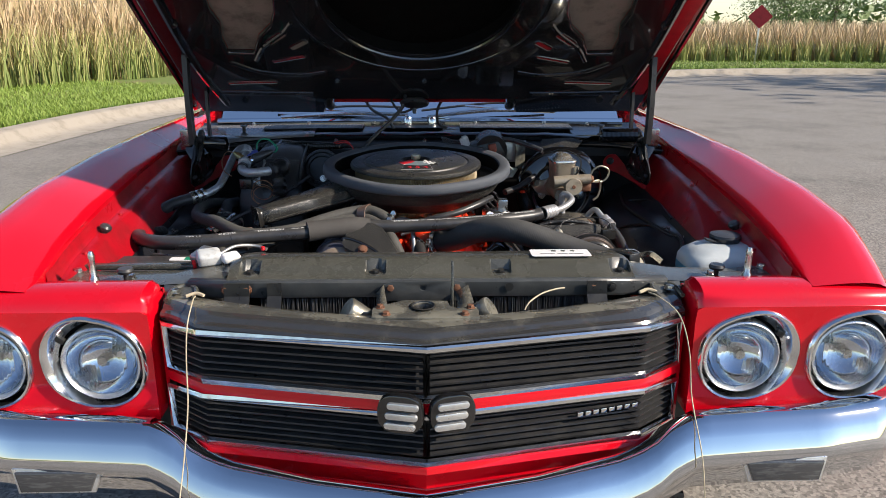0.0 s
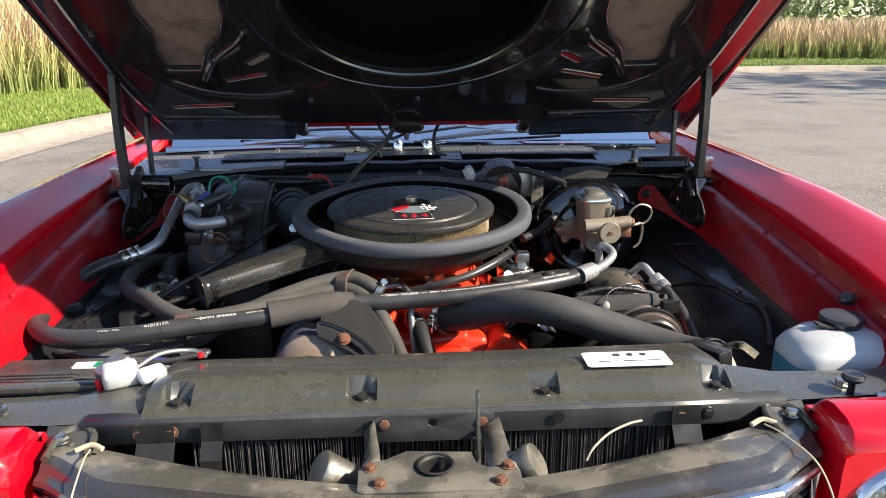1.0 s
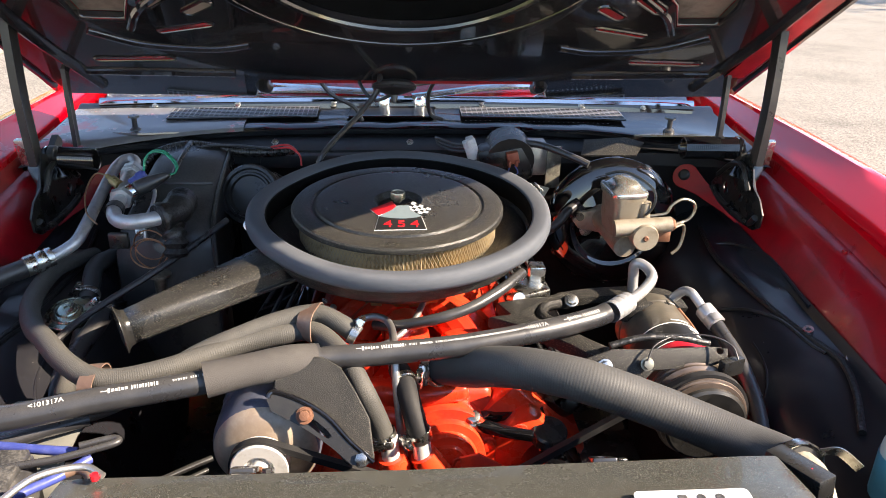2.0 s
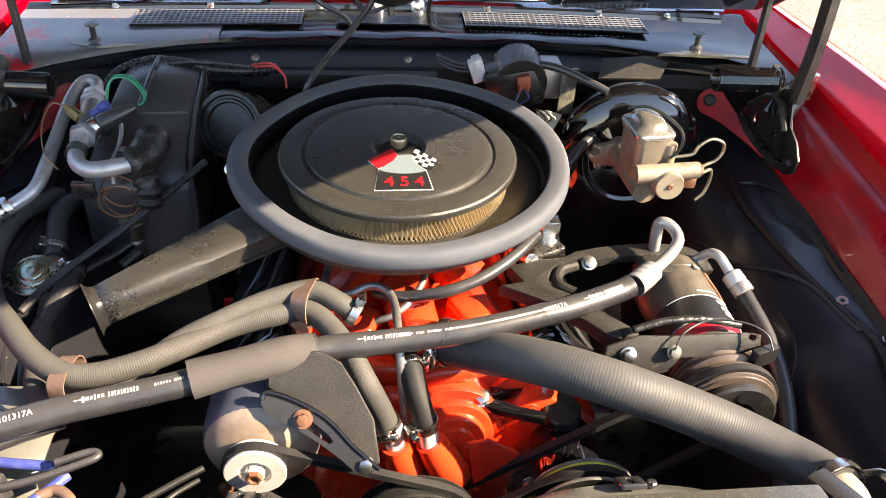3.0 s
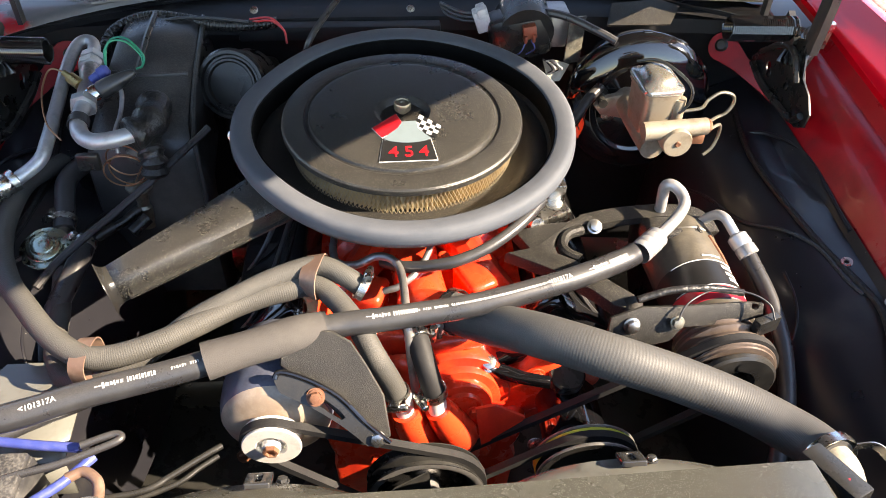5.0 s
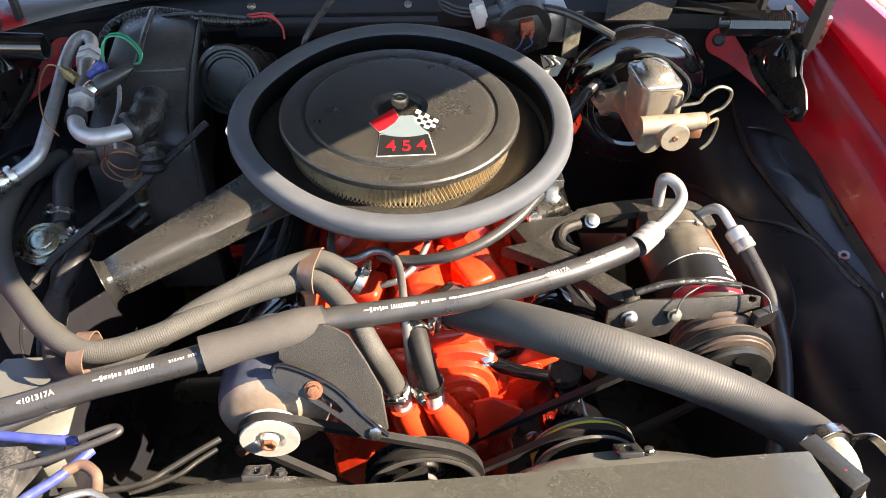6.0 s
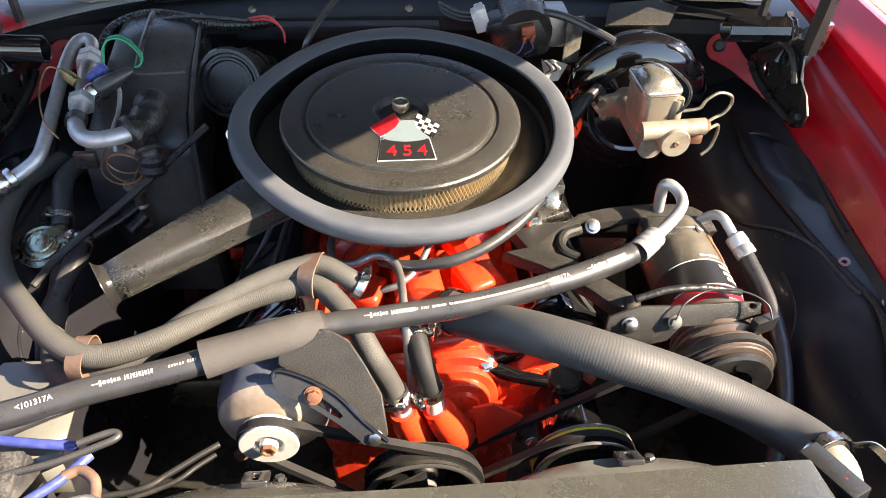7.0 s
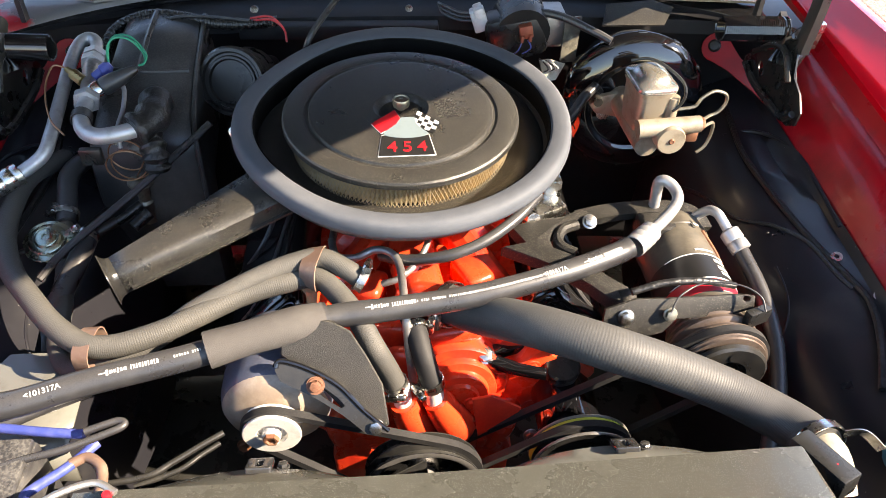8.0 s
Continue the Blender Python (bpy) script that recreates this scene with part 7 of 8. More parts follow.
# ---- hoses ----
def hose(name, pts, r, mat, label, sub=10, seg=16, parent=None, ribs=0, depth=0.0):
    bm = bmesh.new()
    if ribs:
        path = spline(pts, sub)
        tube(bm, path, lambda t: r + depth * (0.5 + 0.5 * math.cos(2 * math.pi * ribs * t)), 1, seg)
    else:
        tube(bm, pts, r, sub, seg)
    return part(name, bm, mat, parent or car, label)


LONG = [(0.318, 1.990, 0.746), (0.291, 1.978, 0.742), (0.197, 1.939, 0.742), (0.071, 1.902, 0.742), (-0.047, 1.883, 0.742), (-0.130, 1.870, 0.744), (-0.209, 1.842, 0.746), (-0.284, 1.818, 0.744), (-0.329, 1.803, 0.744),
        (-0.424, 1.775, 0.745), (-0.511, 1.746, 0.744), (-0.60, 1.742, 0.742), (-0.665, 1.775, 0.738), (-0.712, 1.84, 0.730), (-0.722, 1.92, 0.715), (-0.70, 1.99, 0.698)]
long_hose = hose("suction_hose", LONG, 0.0170, RUBBER, "thick black rubber air conditioning hose with white print", 12, 20)
bm = bmesh.new()
tube(bm, [(-0.140, 1.867, 0.745), (-0.175, 1.855, 0.748), (-0.23, 1.836, 0.749), (-0.286, 1.818, 0.746)], lambda t: 0.0242 - 0.001 * math.cos(9 * t), 10, 20)
part("foam_sleeve", bm, SLEEVE, long_hose, "grey foam sleeve round the hose")
bm = bmesh.new()
tube(bm, [(-0.134, 1.868, 0.745), (-0.141, 1.866, 0.745)], 0.0225, 2, 18)
part("tape_wrap", bm, RUBBER, long_hose, "black tape at the sleeve's end")


def on_hose(pts, r, start, turn, mesh):
    """Wraps a flat mesh round a hose: x runs along it from start (metres), y round it."""
    path = spline(pts, 12)
    fr = frames(path)
    run = [0.0]
    for p, q in zip(path, path[1:]):
        run.append(run[-1] + (q - p).length)
    for v in mesh.vertices:
        d = start + v.co.x
        i = max(0, min(len(run) - 2, int(np.searchsorted(run, d)) - 1))
        f = (d - run[i]) / max(run[i + 1] - run[i], 1e-6)
        c = path[i].lerp(path[i + 1], f)
        a = turn - v.co.y / r
        v.co = c + (fr[i][1] * math.sin(a) + fr[i][2] * math.cos(a)) * (r + 0.0005 + v.co.z)
    return mesh


REV = LONG[::-1]
rp = spline(REV, 12)
total = sum((q - p).length for p, q in zip(rp, rp[1:]))


def run_to(pt):
    best, d, run = 0, 9, 0.0
    for p, q in zip(rp, rp[1:]):
        if (p - Vector(pt)).length < d:
            best, d = run, (p - Vector(pt)).length
        run += (q - p).length
    return best


def print_on_hose(x, y, what, size=0.0095, turn=-0.5):
    s0 = run_to((x, y, 0.744))
    if what == "code":
        me = text_mesh("<101317A", size, 0.0002)
        me.materials.clear()
        me.materials.append(HOSEPRINT)
        part("print", on_hose(REV, 0.0170, s0, turn, me), HOSEPRINT, long_hose, "white printed code")
    else:
        bm = bmesh.new()
        u = 0.0
        for w, h in what:
            n = max(2, int(w / 0.006))
            rows = [[(u + w * k / n, j * h * 0.68, 0) for k in range(n + 1)] for j in (-0.5, 0.5)]
            loft(bm, rows)
            u += w * 0.85 + 0.0016
        me = finish("print", bm, HOSEPRINT, 0)
        part("print", on_hose(REV, 0.0170, s0, turn, me), HOSEPRINT, long_hose, "white print drawn as bars")


word = [(0.008, 0.002), (0.003, 0.0105), (0.004, 0.0065), (0.003, 0.006), (0.002, 0.0095), (0.003, 0.006), (0.0035, 0.006), (0.002, 0.0)] + [(0.0015, 0.0095), (0.0028, 0.008)] * 5
small = [(0.0022, 0.0052), (0.0016, 0.004)] * 3 + [(0.002, 0.0)] + [(0.0022, 0.005), (0.0012, 0.0052)] * 2 + [(0.002, 0.0)] + [(0.0018, 0.0052), (0.0022, 0.0038)] * 3
TURN_P = 0.62
for x, y in ((-0.408, 1.78), (-0.088, 1.89)):
    print_on_hose(x, y, word, turn=TURN_P)
for x, y in ((-0.326, 1.803), (-0.028, 1.887), (0.004, 1.893), (0.036, 1.897), (0.068, 1.902), (0.10, 1.910), (0.132, 1.919)):
    print_on_hose(x, y, small, turn=TURN_P)
print_on_hose(0.235, 1.95, word, turn=TURN_P)
print_on_hose(-0.47, 1.757, "code", turn=TURN_P)
print_on_hose(0.185, 1.935, "code", turn=TURN_P)
print_on_hose(-0.56, 1.745, small[:12], turn=TURN_P)
# crimped ferrule and bent pipe to the compressor
bm = bmesh.new()
lathe(bm, [(0.0172, -0.016), (0.0182, -0.015), (0.0182, -0.006), (0.0170, -0.003), (0.0184, 0.001), (0.0184, 0.008), (0.0172, 0.011), (0.0184, 0.014), (0.0184, 0.022), (0.0165, 0.026), (0.0175, 0.029), (0.0175, 0.036), (0.0098, 0.042)], aim((0.335, 2.0, 0.746), (0.72, 0.67, 0.0)), 22)
ferr = part("ferrule", bm, PIPE, long_hose, "crimped aluminium ferrule")
bm = bmesh.new()
tube(bm, [(0.350, 2.014, 0.745), (0.384, 2.045, 0.746), (0.408, 2.067, 0.753), (0.4205, 2.084, 0.7585), (0.4235, 2.098, 0.7615), (0.420, 2.112, 0.766), (0.412, 2.122, 0.769), (0.405, 2.127, 0.767), (0.4025, 2.130, 0.757), (0.4045, 2.130, 0.725), (0.406, 2.130, 0.69)], 0.0094, 8, 14)
part("pipe", bm, PIPE, long_hose, "bent aluminium pipe")
# second hose from the compressor down past the fender
h2 = hose("discharge_hose", [(0.521, 2.025, 0.700), (0.534, 1.96, 0.676), (0.537, 1.90, 0.652), (0.534, 1.86, 0.633), (0.517, 1.80, 0.612), (0.49, 1.74, 0.58), (0.45, 1.66, 0.54)], 0.0128, RUBBER, "black rubber discharge hose", 10, 16)
bm = bmesh.new()
tube(bm, [(0.462, 2.108, 0.69), (0.476, 2.104, 0.712), (0.486, 2.094, 0.728), (0.494, 2.081, 0.7315), (0.501, 2.069, 0.724), (0.509, 2.055, 0.713)], 0.0082, 8, 12)
part("pipe", bm, PIPE, h2, "bent aluminium pipe")
bm = bmesh.new()
lathe(bm, [(0.010, -0.004), (0.016, 0.0), (0.0165, 0.016), (0.015, 0.019), (0.0165, 0.022), (0.0165, 0.036), (0.0135, 0.038)], aim((0.509, 2.055, 0.713), (0.37, -0.86, -0.36)), 18)
part("ferrule", bm, PIPE, h2, "crimped aluminium ferrule")

# upper radiator hose with moulded ribs
rad = hose("radiator_hose", [(0.032, 1.952, 0.680), (0.056, 1.932, 0.687), (0.086, 1.902, 0.702), (0.125, 1.862, 0.730), (0.172, 1.824, 0.748), (0.236, 1.790, 0.750), (0.313, 1.771, 0.729), (0.387, 1.746, 0.708), (0.437, 1.713, 0.700), (0.464, 1.680, 0.704), (0.472, 1.648, 0.712)],
           0.0302, RUBBER_RIB, "fat ribbed black rubber radiator hose", 150, 26, ribs=200, depth=0.00012)
clamp(rad, (0.042, 1.944, 0.683), (0.75, -0.6, 0.25), 0.034, 0.014, spin=200)
clamp(rad, (0.4715, 1.655, 0.710), (0.2, -0.95, 0.2), 0.0345, 0.014, spin=-40)
bm = bmesh.new()
tube(bm, [(0.497, 1.655, 0.732), (0.520, 1.652, 0.735), (0.540, 1.636, 0.722)], 0.0065, 5, 8, section=[(-0.12, -1), (0.12, -1), (0.12, 1), (-0.12, 1)])
part("clamp_tail", bm, ZINC, rad, "loose tail of the hose clamp")
bm = bmesh.new()
tube(bm, [(0.472, 1.655, 0.710), (0.474, 1.630, 0.712), (0.474, 1.60, 0.69)], 0.0255, 5, 18)
part("radiator_neck", bm, CREAM, car, "bare metal radiator inlet neck")
# heater hoses, strapped together
ha = hose("heater_hose", [(-0.085, 1.945, 0.735), (-0.110, 1.955, 0.752), (-0.150, 1.970, 0.762), (-0.205, 1.955, 0.758), (-0.26, 1.93, 0.748), (-0.315, 1.902, 0.735), (-0.37, 1.865, 0.715), (-0.43, 1.845, 0.69), (-0.49, 1.86, 0.665), (-0.53, 1.92, 0.65), (-0.545, 2.0, 0.655), (-0.56, 2.08, 0.665)],
          0.0148, HEATER, "grey cloth-marked heater hose", 90, 16, ribs=230, depth=0.00022)
hb = hose("heater_hose", [(-0.041, 1.843, 0.614), (-0.053, 1.845, 0.652), (-0.074, 1.852, 0.702), (-0.102, 1.895, 0.729), (-0.150, 1.948, 0.742), (-0.204, 1.940, 0.742), (-0.257, 1.923, 0.738), (-0.312, 1.890, 0.735), (-0.359, 1.863, 0.733), (-0.412, 1.844, 0.732), (-0.452, 1.847, 0.735), (-0.497, 1.878, 0.742), (-0.541, 1.928, 0.745), (-0.588, 1.99, 0.735), (-0.632, 2.077, 0.722), (-0.650, 2.16, 0.72), (-0.652, 2.25, 0.715), (-0.62, 2.33, 0.70)],
          0.0158, HEATER, "grey cloth-marked heater hose", 90, 16, ribs=330, depth=0.00022)
clamp(hb, (-0.0435, 1.844, 0.624), (0.25, 0.0, -1), 0.0170, 0.015, spin=-150)
hd = hose("bypass_hose", [(-0.022, 1.930, 0.684), (-0.014, 1.900, 0.683), (-0.004, 1.866, 0.662), (0.005, 1.848, 0.634), (0.0095, 1.844, 0.616)], 0.0165, BLACKRUB, "short black bypass hose", 8, 16)
clamp(hd, (0.0075, 1.8455, 0.624), (0.2, 0.0, -1), 0.0178, 0.016, spin=-100)
clamp(hd, (-0.013, 1.897, 0.682), (0.3, -0.9, -0.1), 0.0172, 0.012, spin=20)
bm = bmesh.new()
lathe(bm, [(0, 0), (0.012, 0), (0.012, 0.018), (0.009, 0.02), (0, 0.02)], aim((-0.022, 1.928, 0.684), (-0.3, 1, 0.05)), 16)
part("hose_fitting", bm, BLUEALU, hd, "grey metal fitting")
clamp(ha, (-0.090, 1.947, 0.738), (0.8, -0.2, -0.4), 0.0175, spin=90)
for p, q, w in (((-0.157, 1.960, 0.753), (1, -0.25, 0), 0.026), ((-0.446, 1.848, 0.722), (1, -0.1, 0), 0.022)):
    bm = bmesh.new()
    m = aim(p, q)
    loop = [m @ Vector((x, y, 0)) for x, y in rounded(0.058, 0.046, 0.018, 5)]
    tube(bm, loop, 1.0, 1, 4, section=[(-w / 2, -0.001), (w / 2, -0.001), (w / 2, 0.001), (-w / 2, 0.001)], closed=True)
    part("hose_strap", bm, TAN, hb, "tan vinyl strap round the hoses", smooth=30)
# small formed tubes on the engine
for pts, r, mat, nm, lb in (
        ([(-0.136, 2.12, 0.69), (-0.137, 2.07, 0.70), (-0.128, 2.035, 0.705), (-0.10, 2.022, 0.712), (-0.07, 2.03, 0.72), (-0.045, 2.02, 0.722), (-0.032, 1.99, 0.72), (-0.028, 1.91, 0.722), (-0.024, 1.882, 0.665), (-0.016, 1.862, 0.585), (-0.012, 1.862, 0.55)], 0.0062, ALU, "fuel_tube", "dull formed steel tube"),
        ([(0.022, 2.07, 0.725), (0.008, 2.03, 0.718), (-0.010, 2.00, 0.712), (-0.035, 1.985, 0.70), (-0.06, 1.985, 0.69)], 0.0052, ALU, "vacuum_tube", "thin bent steel tube"),
        ([(0.195, 2.10, 0.765), (0.150, 2.05, 0.757), (0.095, 2.012, 0.745), (0.04, 1.995, 0.735), (-0.02, 2.01, 0.715), (-0.06, 2.04, 0.70)], 0.0092, RUBBER, "breather_hose", "grey rubber breather hose"),
        ([(0.345, 1.862, 0.735), (0.36, 1.878, 0.752), (0.40, 1.895, 0.758), (0.445, 1.885, 0.762), (0.472, 1.868, 0.755), (0.478, 1.852, 0.74)], 0.0013, RUBBER, "clutch_wire", "thin bare clutch wire"),
        ([(0.30, 1.905, 0.735), (0.35, 1.912, 0.744), (0.41, 1.915, 0.742), (0.46, 1.915, 0.73)], 0.0055, TAR, "loom", "dusty braided wire loom")):
    hose(nm, pts, r, mat, lb, 10, 16)
bm = bmesh.new()
box(bm, (0.04, 0.014, 0.028), Matrix.Translation((0.472, 1.858, 0.725)) @ Matrix.Rotation(radians(20), 4, "Z"), 0.003)
part("clutch_connector", bm, SATIN, comp, "black plastic connector")

# ---- fan shroud behind the radiator ----
def shroud_wing(x0, x1, top):
    bm = bmesh.new()
    rows = []
    for t in np.linspace(0, 1, 17):
        x = x0 + (x1 - x0) * t
        b = top * math.sin(math.pi * t) ** 0.6
        rows.append([(x, 1.618, 0.742), (x, 1.626, 0.738), (x, 1.630 + 0.4 * b, 0.730 - 0.1 * b), (x, 1.630 + b, 0.716), (x, 1.634 + b, 0.708), (x, 1.634 + b, 0.66)])
    loft(bm, rows)
    return bm


shroud = part("fan_shroud", shroud_wing(-0.34, -0.085, 0.030), DUSTY, car, "dusty black fan shroud")
# this half is paler than the other: sunlight is put into its colour
part("shroud_half", shroud_wing(0.07, 0.36, 0.036), SHELF, shroud, "dusty half of the fan shroud, paled for sunlight")
for x, y in ((-0.205, 1.655), (0.225, 1.656)):
    bm = bmesh.new()
    cm_ = Matrix.Translation((x, y, 0.726)) @ Matrix.Rotation(radians(-35), 4, "X")
    plate(bm, rounded(0.030, 0.030, 0.003, 3), 0.006, cm_, [rounded(0.008, 0.018, 0.003, 3)], bevel=0.001)
    part("shroud_clip", bm, LIP, shroud, "slotted black clip")
    bolt(shroud, (x + 0.026, y + 0.002, 0.722), (0, 0.5, 1), 0.006, LIP)
bm = bmesh.new()
box(bm, (0.030, 0.075, 0.034), Matrix.Translation((0.446, 1.612, 0.738)) @ Matrix.Rotation(radians(24), 4, "Z") @ Matrix.Rotation(radians(-6), 4, "X"), 0.003)
part("hose_bracket", bm, SATIN, shroud, "black bracket beside the radiator neck")
bm = bmesh.new()
lathe(bm, [(0, 0.03), (0.045, 0.03), (0.05, 0.0), (0.05, -0.02), (0, -0.02)], aim((-0.008, 1.715, 0.40), (0, -1, 0)), 24)
fan = part("cooling_fan", bm, SATIN, car, "black steel cooling fan at rest")
for k in range(7):
    bm = bmesh.new()
    m = aim((-0.008, 1.715, 0.40), (0, -1, 0)) @ Matrix.Rotation(2 * math.pi * k / 7, 4, "Z")
    plate(bm, [(0.03, -0.02), (0.19, -0.05), (0.20, 0.0), (0.19, 0.03), (0.03, 0.02)], 0.002, m @ Matrix.Rotation(0.45, 4, "X"))
    part("fan_blade", bm, SATIN, fan)
bm = bmesh.new()
box(bm, (0.80, 0.06, 0.44), Matrix.Translation((0.01, 1.60, 0.49)), 0.01)
part("radiator", bm, SATIN, car, "black radiator core")

# ---- brake booster and master cylinder ----
BO = aim((0.464, 2.490, 0.700), (-0.05, -1, 0.10))
bm = bmesh.new()
lathe(bm, [(0, -0.08), (0.10, -0.08), (0.135, -0.06), (0.142, -0.03), (0.143, -0.006), (0.148, -0.004), (0.148, 0.004), (0.144, 0.008), (0.140, 0.016), (0.130, 0.022), (0.100, 0.030), (0.094, 0.030), (0.090, 0.026), (0.084, 0.026), (0.06, 0.036), (0, 0.040)], BO, 64)
booster = part("brake_booster", bm, GLOSS, car, "gloss black round brake booster", smooth=50)
for k in range(24):
    bm_a = 2 * math.pi * k / 24
    if k % 2 == 0:
        bm = bmesh.new()
        box(bm, (0.007, 0.018, 0.011), BO @ Matrix.Rotation(bm_a, 4, "Z") @ Matrix.Translation((0.147, 0, 0.0)), 0.002)
        part("crimp_tab", bm, BLACK, booster)
bolt(booster, BO @ Vector((-0.062, -0.01, 0.034)), (0, -1, 0.06), 0.011, ZINC)
bolt(booster, BO @ Vector((0.062, -0.01, 0.034)), (0, -1, 0.06), 0.011, ZINC)
bm = bmesh.new()
lathe(bm, [(0, 0), (0.02, 0), (0.018, 0.015), (0.010, 0.018), (0.009, 0.05), (0, 0.05)], BO @ Matrix.Translation((-0.085, 0.03, 0.022)), 16)
part("check_valve", bm, SATIN, booster, "black vacuum check valve")
bm = bmesh.new()
mc = Matrix.Translation((0.440, 2.350, 0.786)) @ Matrix.Rotation(radians(4), 4, "Z") @ Matrix.Scale(0.9, 4)
rows = []
for z, w, d_, rr_ in ((-0.062, 0.050, 0.075, 0.018), (-0.050, 0.064, 0.090, 0.018), (-0.020, 0.070, 0.096, 0.016), (0.030, 0.073, 0.098, 0.015), (0.036, 0.080, 0.104, 0.016), (0.046, 0.080, 0.104, 0.016)):
    rows.append([mc @ Vector((x, y, z)) for x, y in rounded(w, d_, rr_, 4)])
vs = loft(bm, rows, closed=True)
bm.faces.new(vs[0][::-1]), bm.faces.new(vs[-1])
master = part("master_cylinder", bm, MCBODY, car, "cast-iron master cylinder with a yellowed plated cap", smooth=40)
bm = bmesh.new()
tube(bm, [(0.432, 2.462, 0.728), (0.432, 2.37, 0.728), (0.434, 2.285, 0.728)], lambda t: 0.026 - 0.004 * t, 4, 20)
part("bore", bm, MCBODY, master)
bm = bmesh.new()
plate(bm, [(-0.066, 0.0), (-0.052, 0.018), (0.0, 0.030), (0.052, 0.018), (0.066, 0.0), (0.052, -0.018), (0.0, -0.030), (-0.052, -0.018)], 0.012, Matrix.Translation((0.43, 2.452, 0.722)) @ Matrix.Rotation(radians(90), 4, "X"), bevel=0.003)
part("mounting_flange", bm, MCBODY, master)
bm = bmesh.new()
tube(bm, [mc @ Vector((0.036, -0.040, 0.030)), mc @ Vector((0.037, -0.042, -0.040))], 0.0125, 2, 14)
part("cast_rib", bm, MCBODY, master)
bm = bmesh.new()
rows = []
for z, w, d_, rr_ in ((0.044, 0.084, 0.108, 0.018), (0.051, 0.085, 0.109, 0.018), (0.0545, 0.080, 0.104, 0.018), (0.056, 0.066, 0.090, 0.022), (0.066, 0.056, 0.078, 0.024), (0.072, 0.040, 0.060, 0.019), (0.074, 0.018, 0.034, 0.008)):
    rows.append([mc @ Vector((x, y, z)) for x, y in rounded(w, d_, rr_, 4)])
vs = loft(bm, rows, closed=True)
bm.faces.new(vs[-1])
part("reservoir_cap", bm, CAPZINC, master, "bright plated domed reservoir cap", smooth=50)
bm = bmesh.new()
tube(bm, [mc @ Vector(p) for p in ((-0.028, 0.050, 0.066), (0.0, 0.030, 0.0785), (0.020, 0.0, 0.079), (0.042, -0.034, 0.068), (0.052, -0.050, 0.054), (0.052, -0.056, 0.034), (0.044, -0.055, 0.014), (0.034, -0.054, 0.004))], 0.0028, 8, 8)
part("bail_wire", bm, SATIN, master, "dark spring bail")
# brass combination valve and brake lines
bm = bmesh.new()
tube(bm, [(0.402, 2.268, 0.776), (0.515, 2.268, 0.785)], lambda t: 0.017 if t < 0.5 else 0.015, 2, 18)
lathe(bm, [(0, 0), (0.025, 0), (0.027, 0.004), (0.027, 0.026), (0.025, 0.03), (0, 0.03)], aim((0.460, 2.275, 0.762), (0.02, -1, 0.05)), 22)
valve = part("brake_valve", bm, MCBODY, car, "yellowed cast brake valve")
bm = bmesh.new()
lathe(bm, [(0, 0), (0.006, 0), (0.004, 0.002), (0, 0.001)], aim((0.4606, 2.2445, 0.7635), (0.02, -1, 0.05)), 12)
part("port", bm, RUST, valve)
bm = bmesh.new()
lathe(bm, [(0, 0), (0.013, 0), (0.013, 0.012), (0.009, 0.016), (0, 0.016)], aim((0.508, 2.270, 0.783), (1, 0, 0.1)), 6)
box(bm, (0.03, 0.02, 0.028), Matrix.Translation((0.505, 2.28, 0.758)), 0.004)
part("fitting", bm, RUST, valve, "rusty brown fitting")
for pts in ([(0.478, 2.33, 0.776), (0.507, 2.33, 0.779), (0.528, 2.33, 0.784), (0.538, 2.332, 0.800), (0.560, 2.336, 0.811), (0.584, 2.338, 0.803), (0.589, 2.338, 0.785), (0.578, 2.335, 0.768), (0.560, 2.33, 0.762), (0.530, 2.30, 0.768), (0.515, 2.275, 0.775)],
            [(0.518, 2.268, 0.775), (0.546, 2.285, 0.776), (0.552, 2.288, 0.755), (0.546, 2.285, 0.728), (0.530, 2.28, 0.715)]):
    hose("brake_line", pts, 0.0032, DULLZINC, "thin formed brake line", 8, 8)
hose("vacuum_hose", [(0.375, 2.46, 0.755), (0.345, 2.43, 0.745), (0.31, 2.38, 0.735), (0.26, 2.33, 0.73)], 0.010, RUBBER, "black booster vacuum hose", 8, 12)
# rod and bracket above the booster
hose("throttle_cable", [(0.22, 2.58, 0.86), (0.30, 2.55, 0.862), (0.37, 2.51, 0.845), (0.40, 2.49, 0.835)], 0.008, RUBBER, "black sheathed cable", 8, 10)
bm = bmesh.new()
plate(bm, [(0, 0), (0.13, 0.0), (0.16, 0.05), (0.12, 0.07), (0.02, 0.06)], 0.004, Matrix.Translation((0.40, 2.565, 0.83)) @ Matrix.Rotation(radians(20), 4, "X"))
part("booster_bracket", bm, BRKT, car, "dusty steel bracket behind the booster")
bm = bmesh.new()
box(bm, (0.036, 0.004, 0.10), Matrix.Translation((0.335, 2.55, 0.81)) @ Matrix.Rotation(radians(12), 4, "Z"), 0.002)
part("firewall_bracket", bm, PALE, car, "dusty steel bracket")
bm = bmesh.new()
plate(bm, [(-0.012, -0.035), (0.012, -0.038), (0.040, -0.012), (0.012, 0.006), (-0.010, 0.010)], 0.004, Matrix.Translation((0.285, 2.535, 0.765)) @ Matrix.Rotation(radians(50), 4, "X") @ Matrix.Rotation(radians(15), 4, "Z"), bevel=0.001)
mp_ = part("motor_shield", bm, CREAM, car, "pale metal shield below the wiper motor")
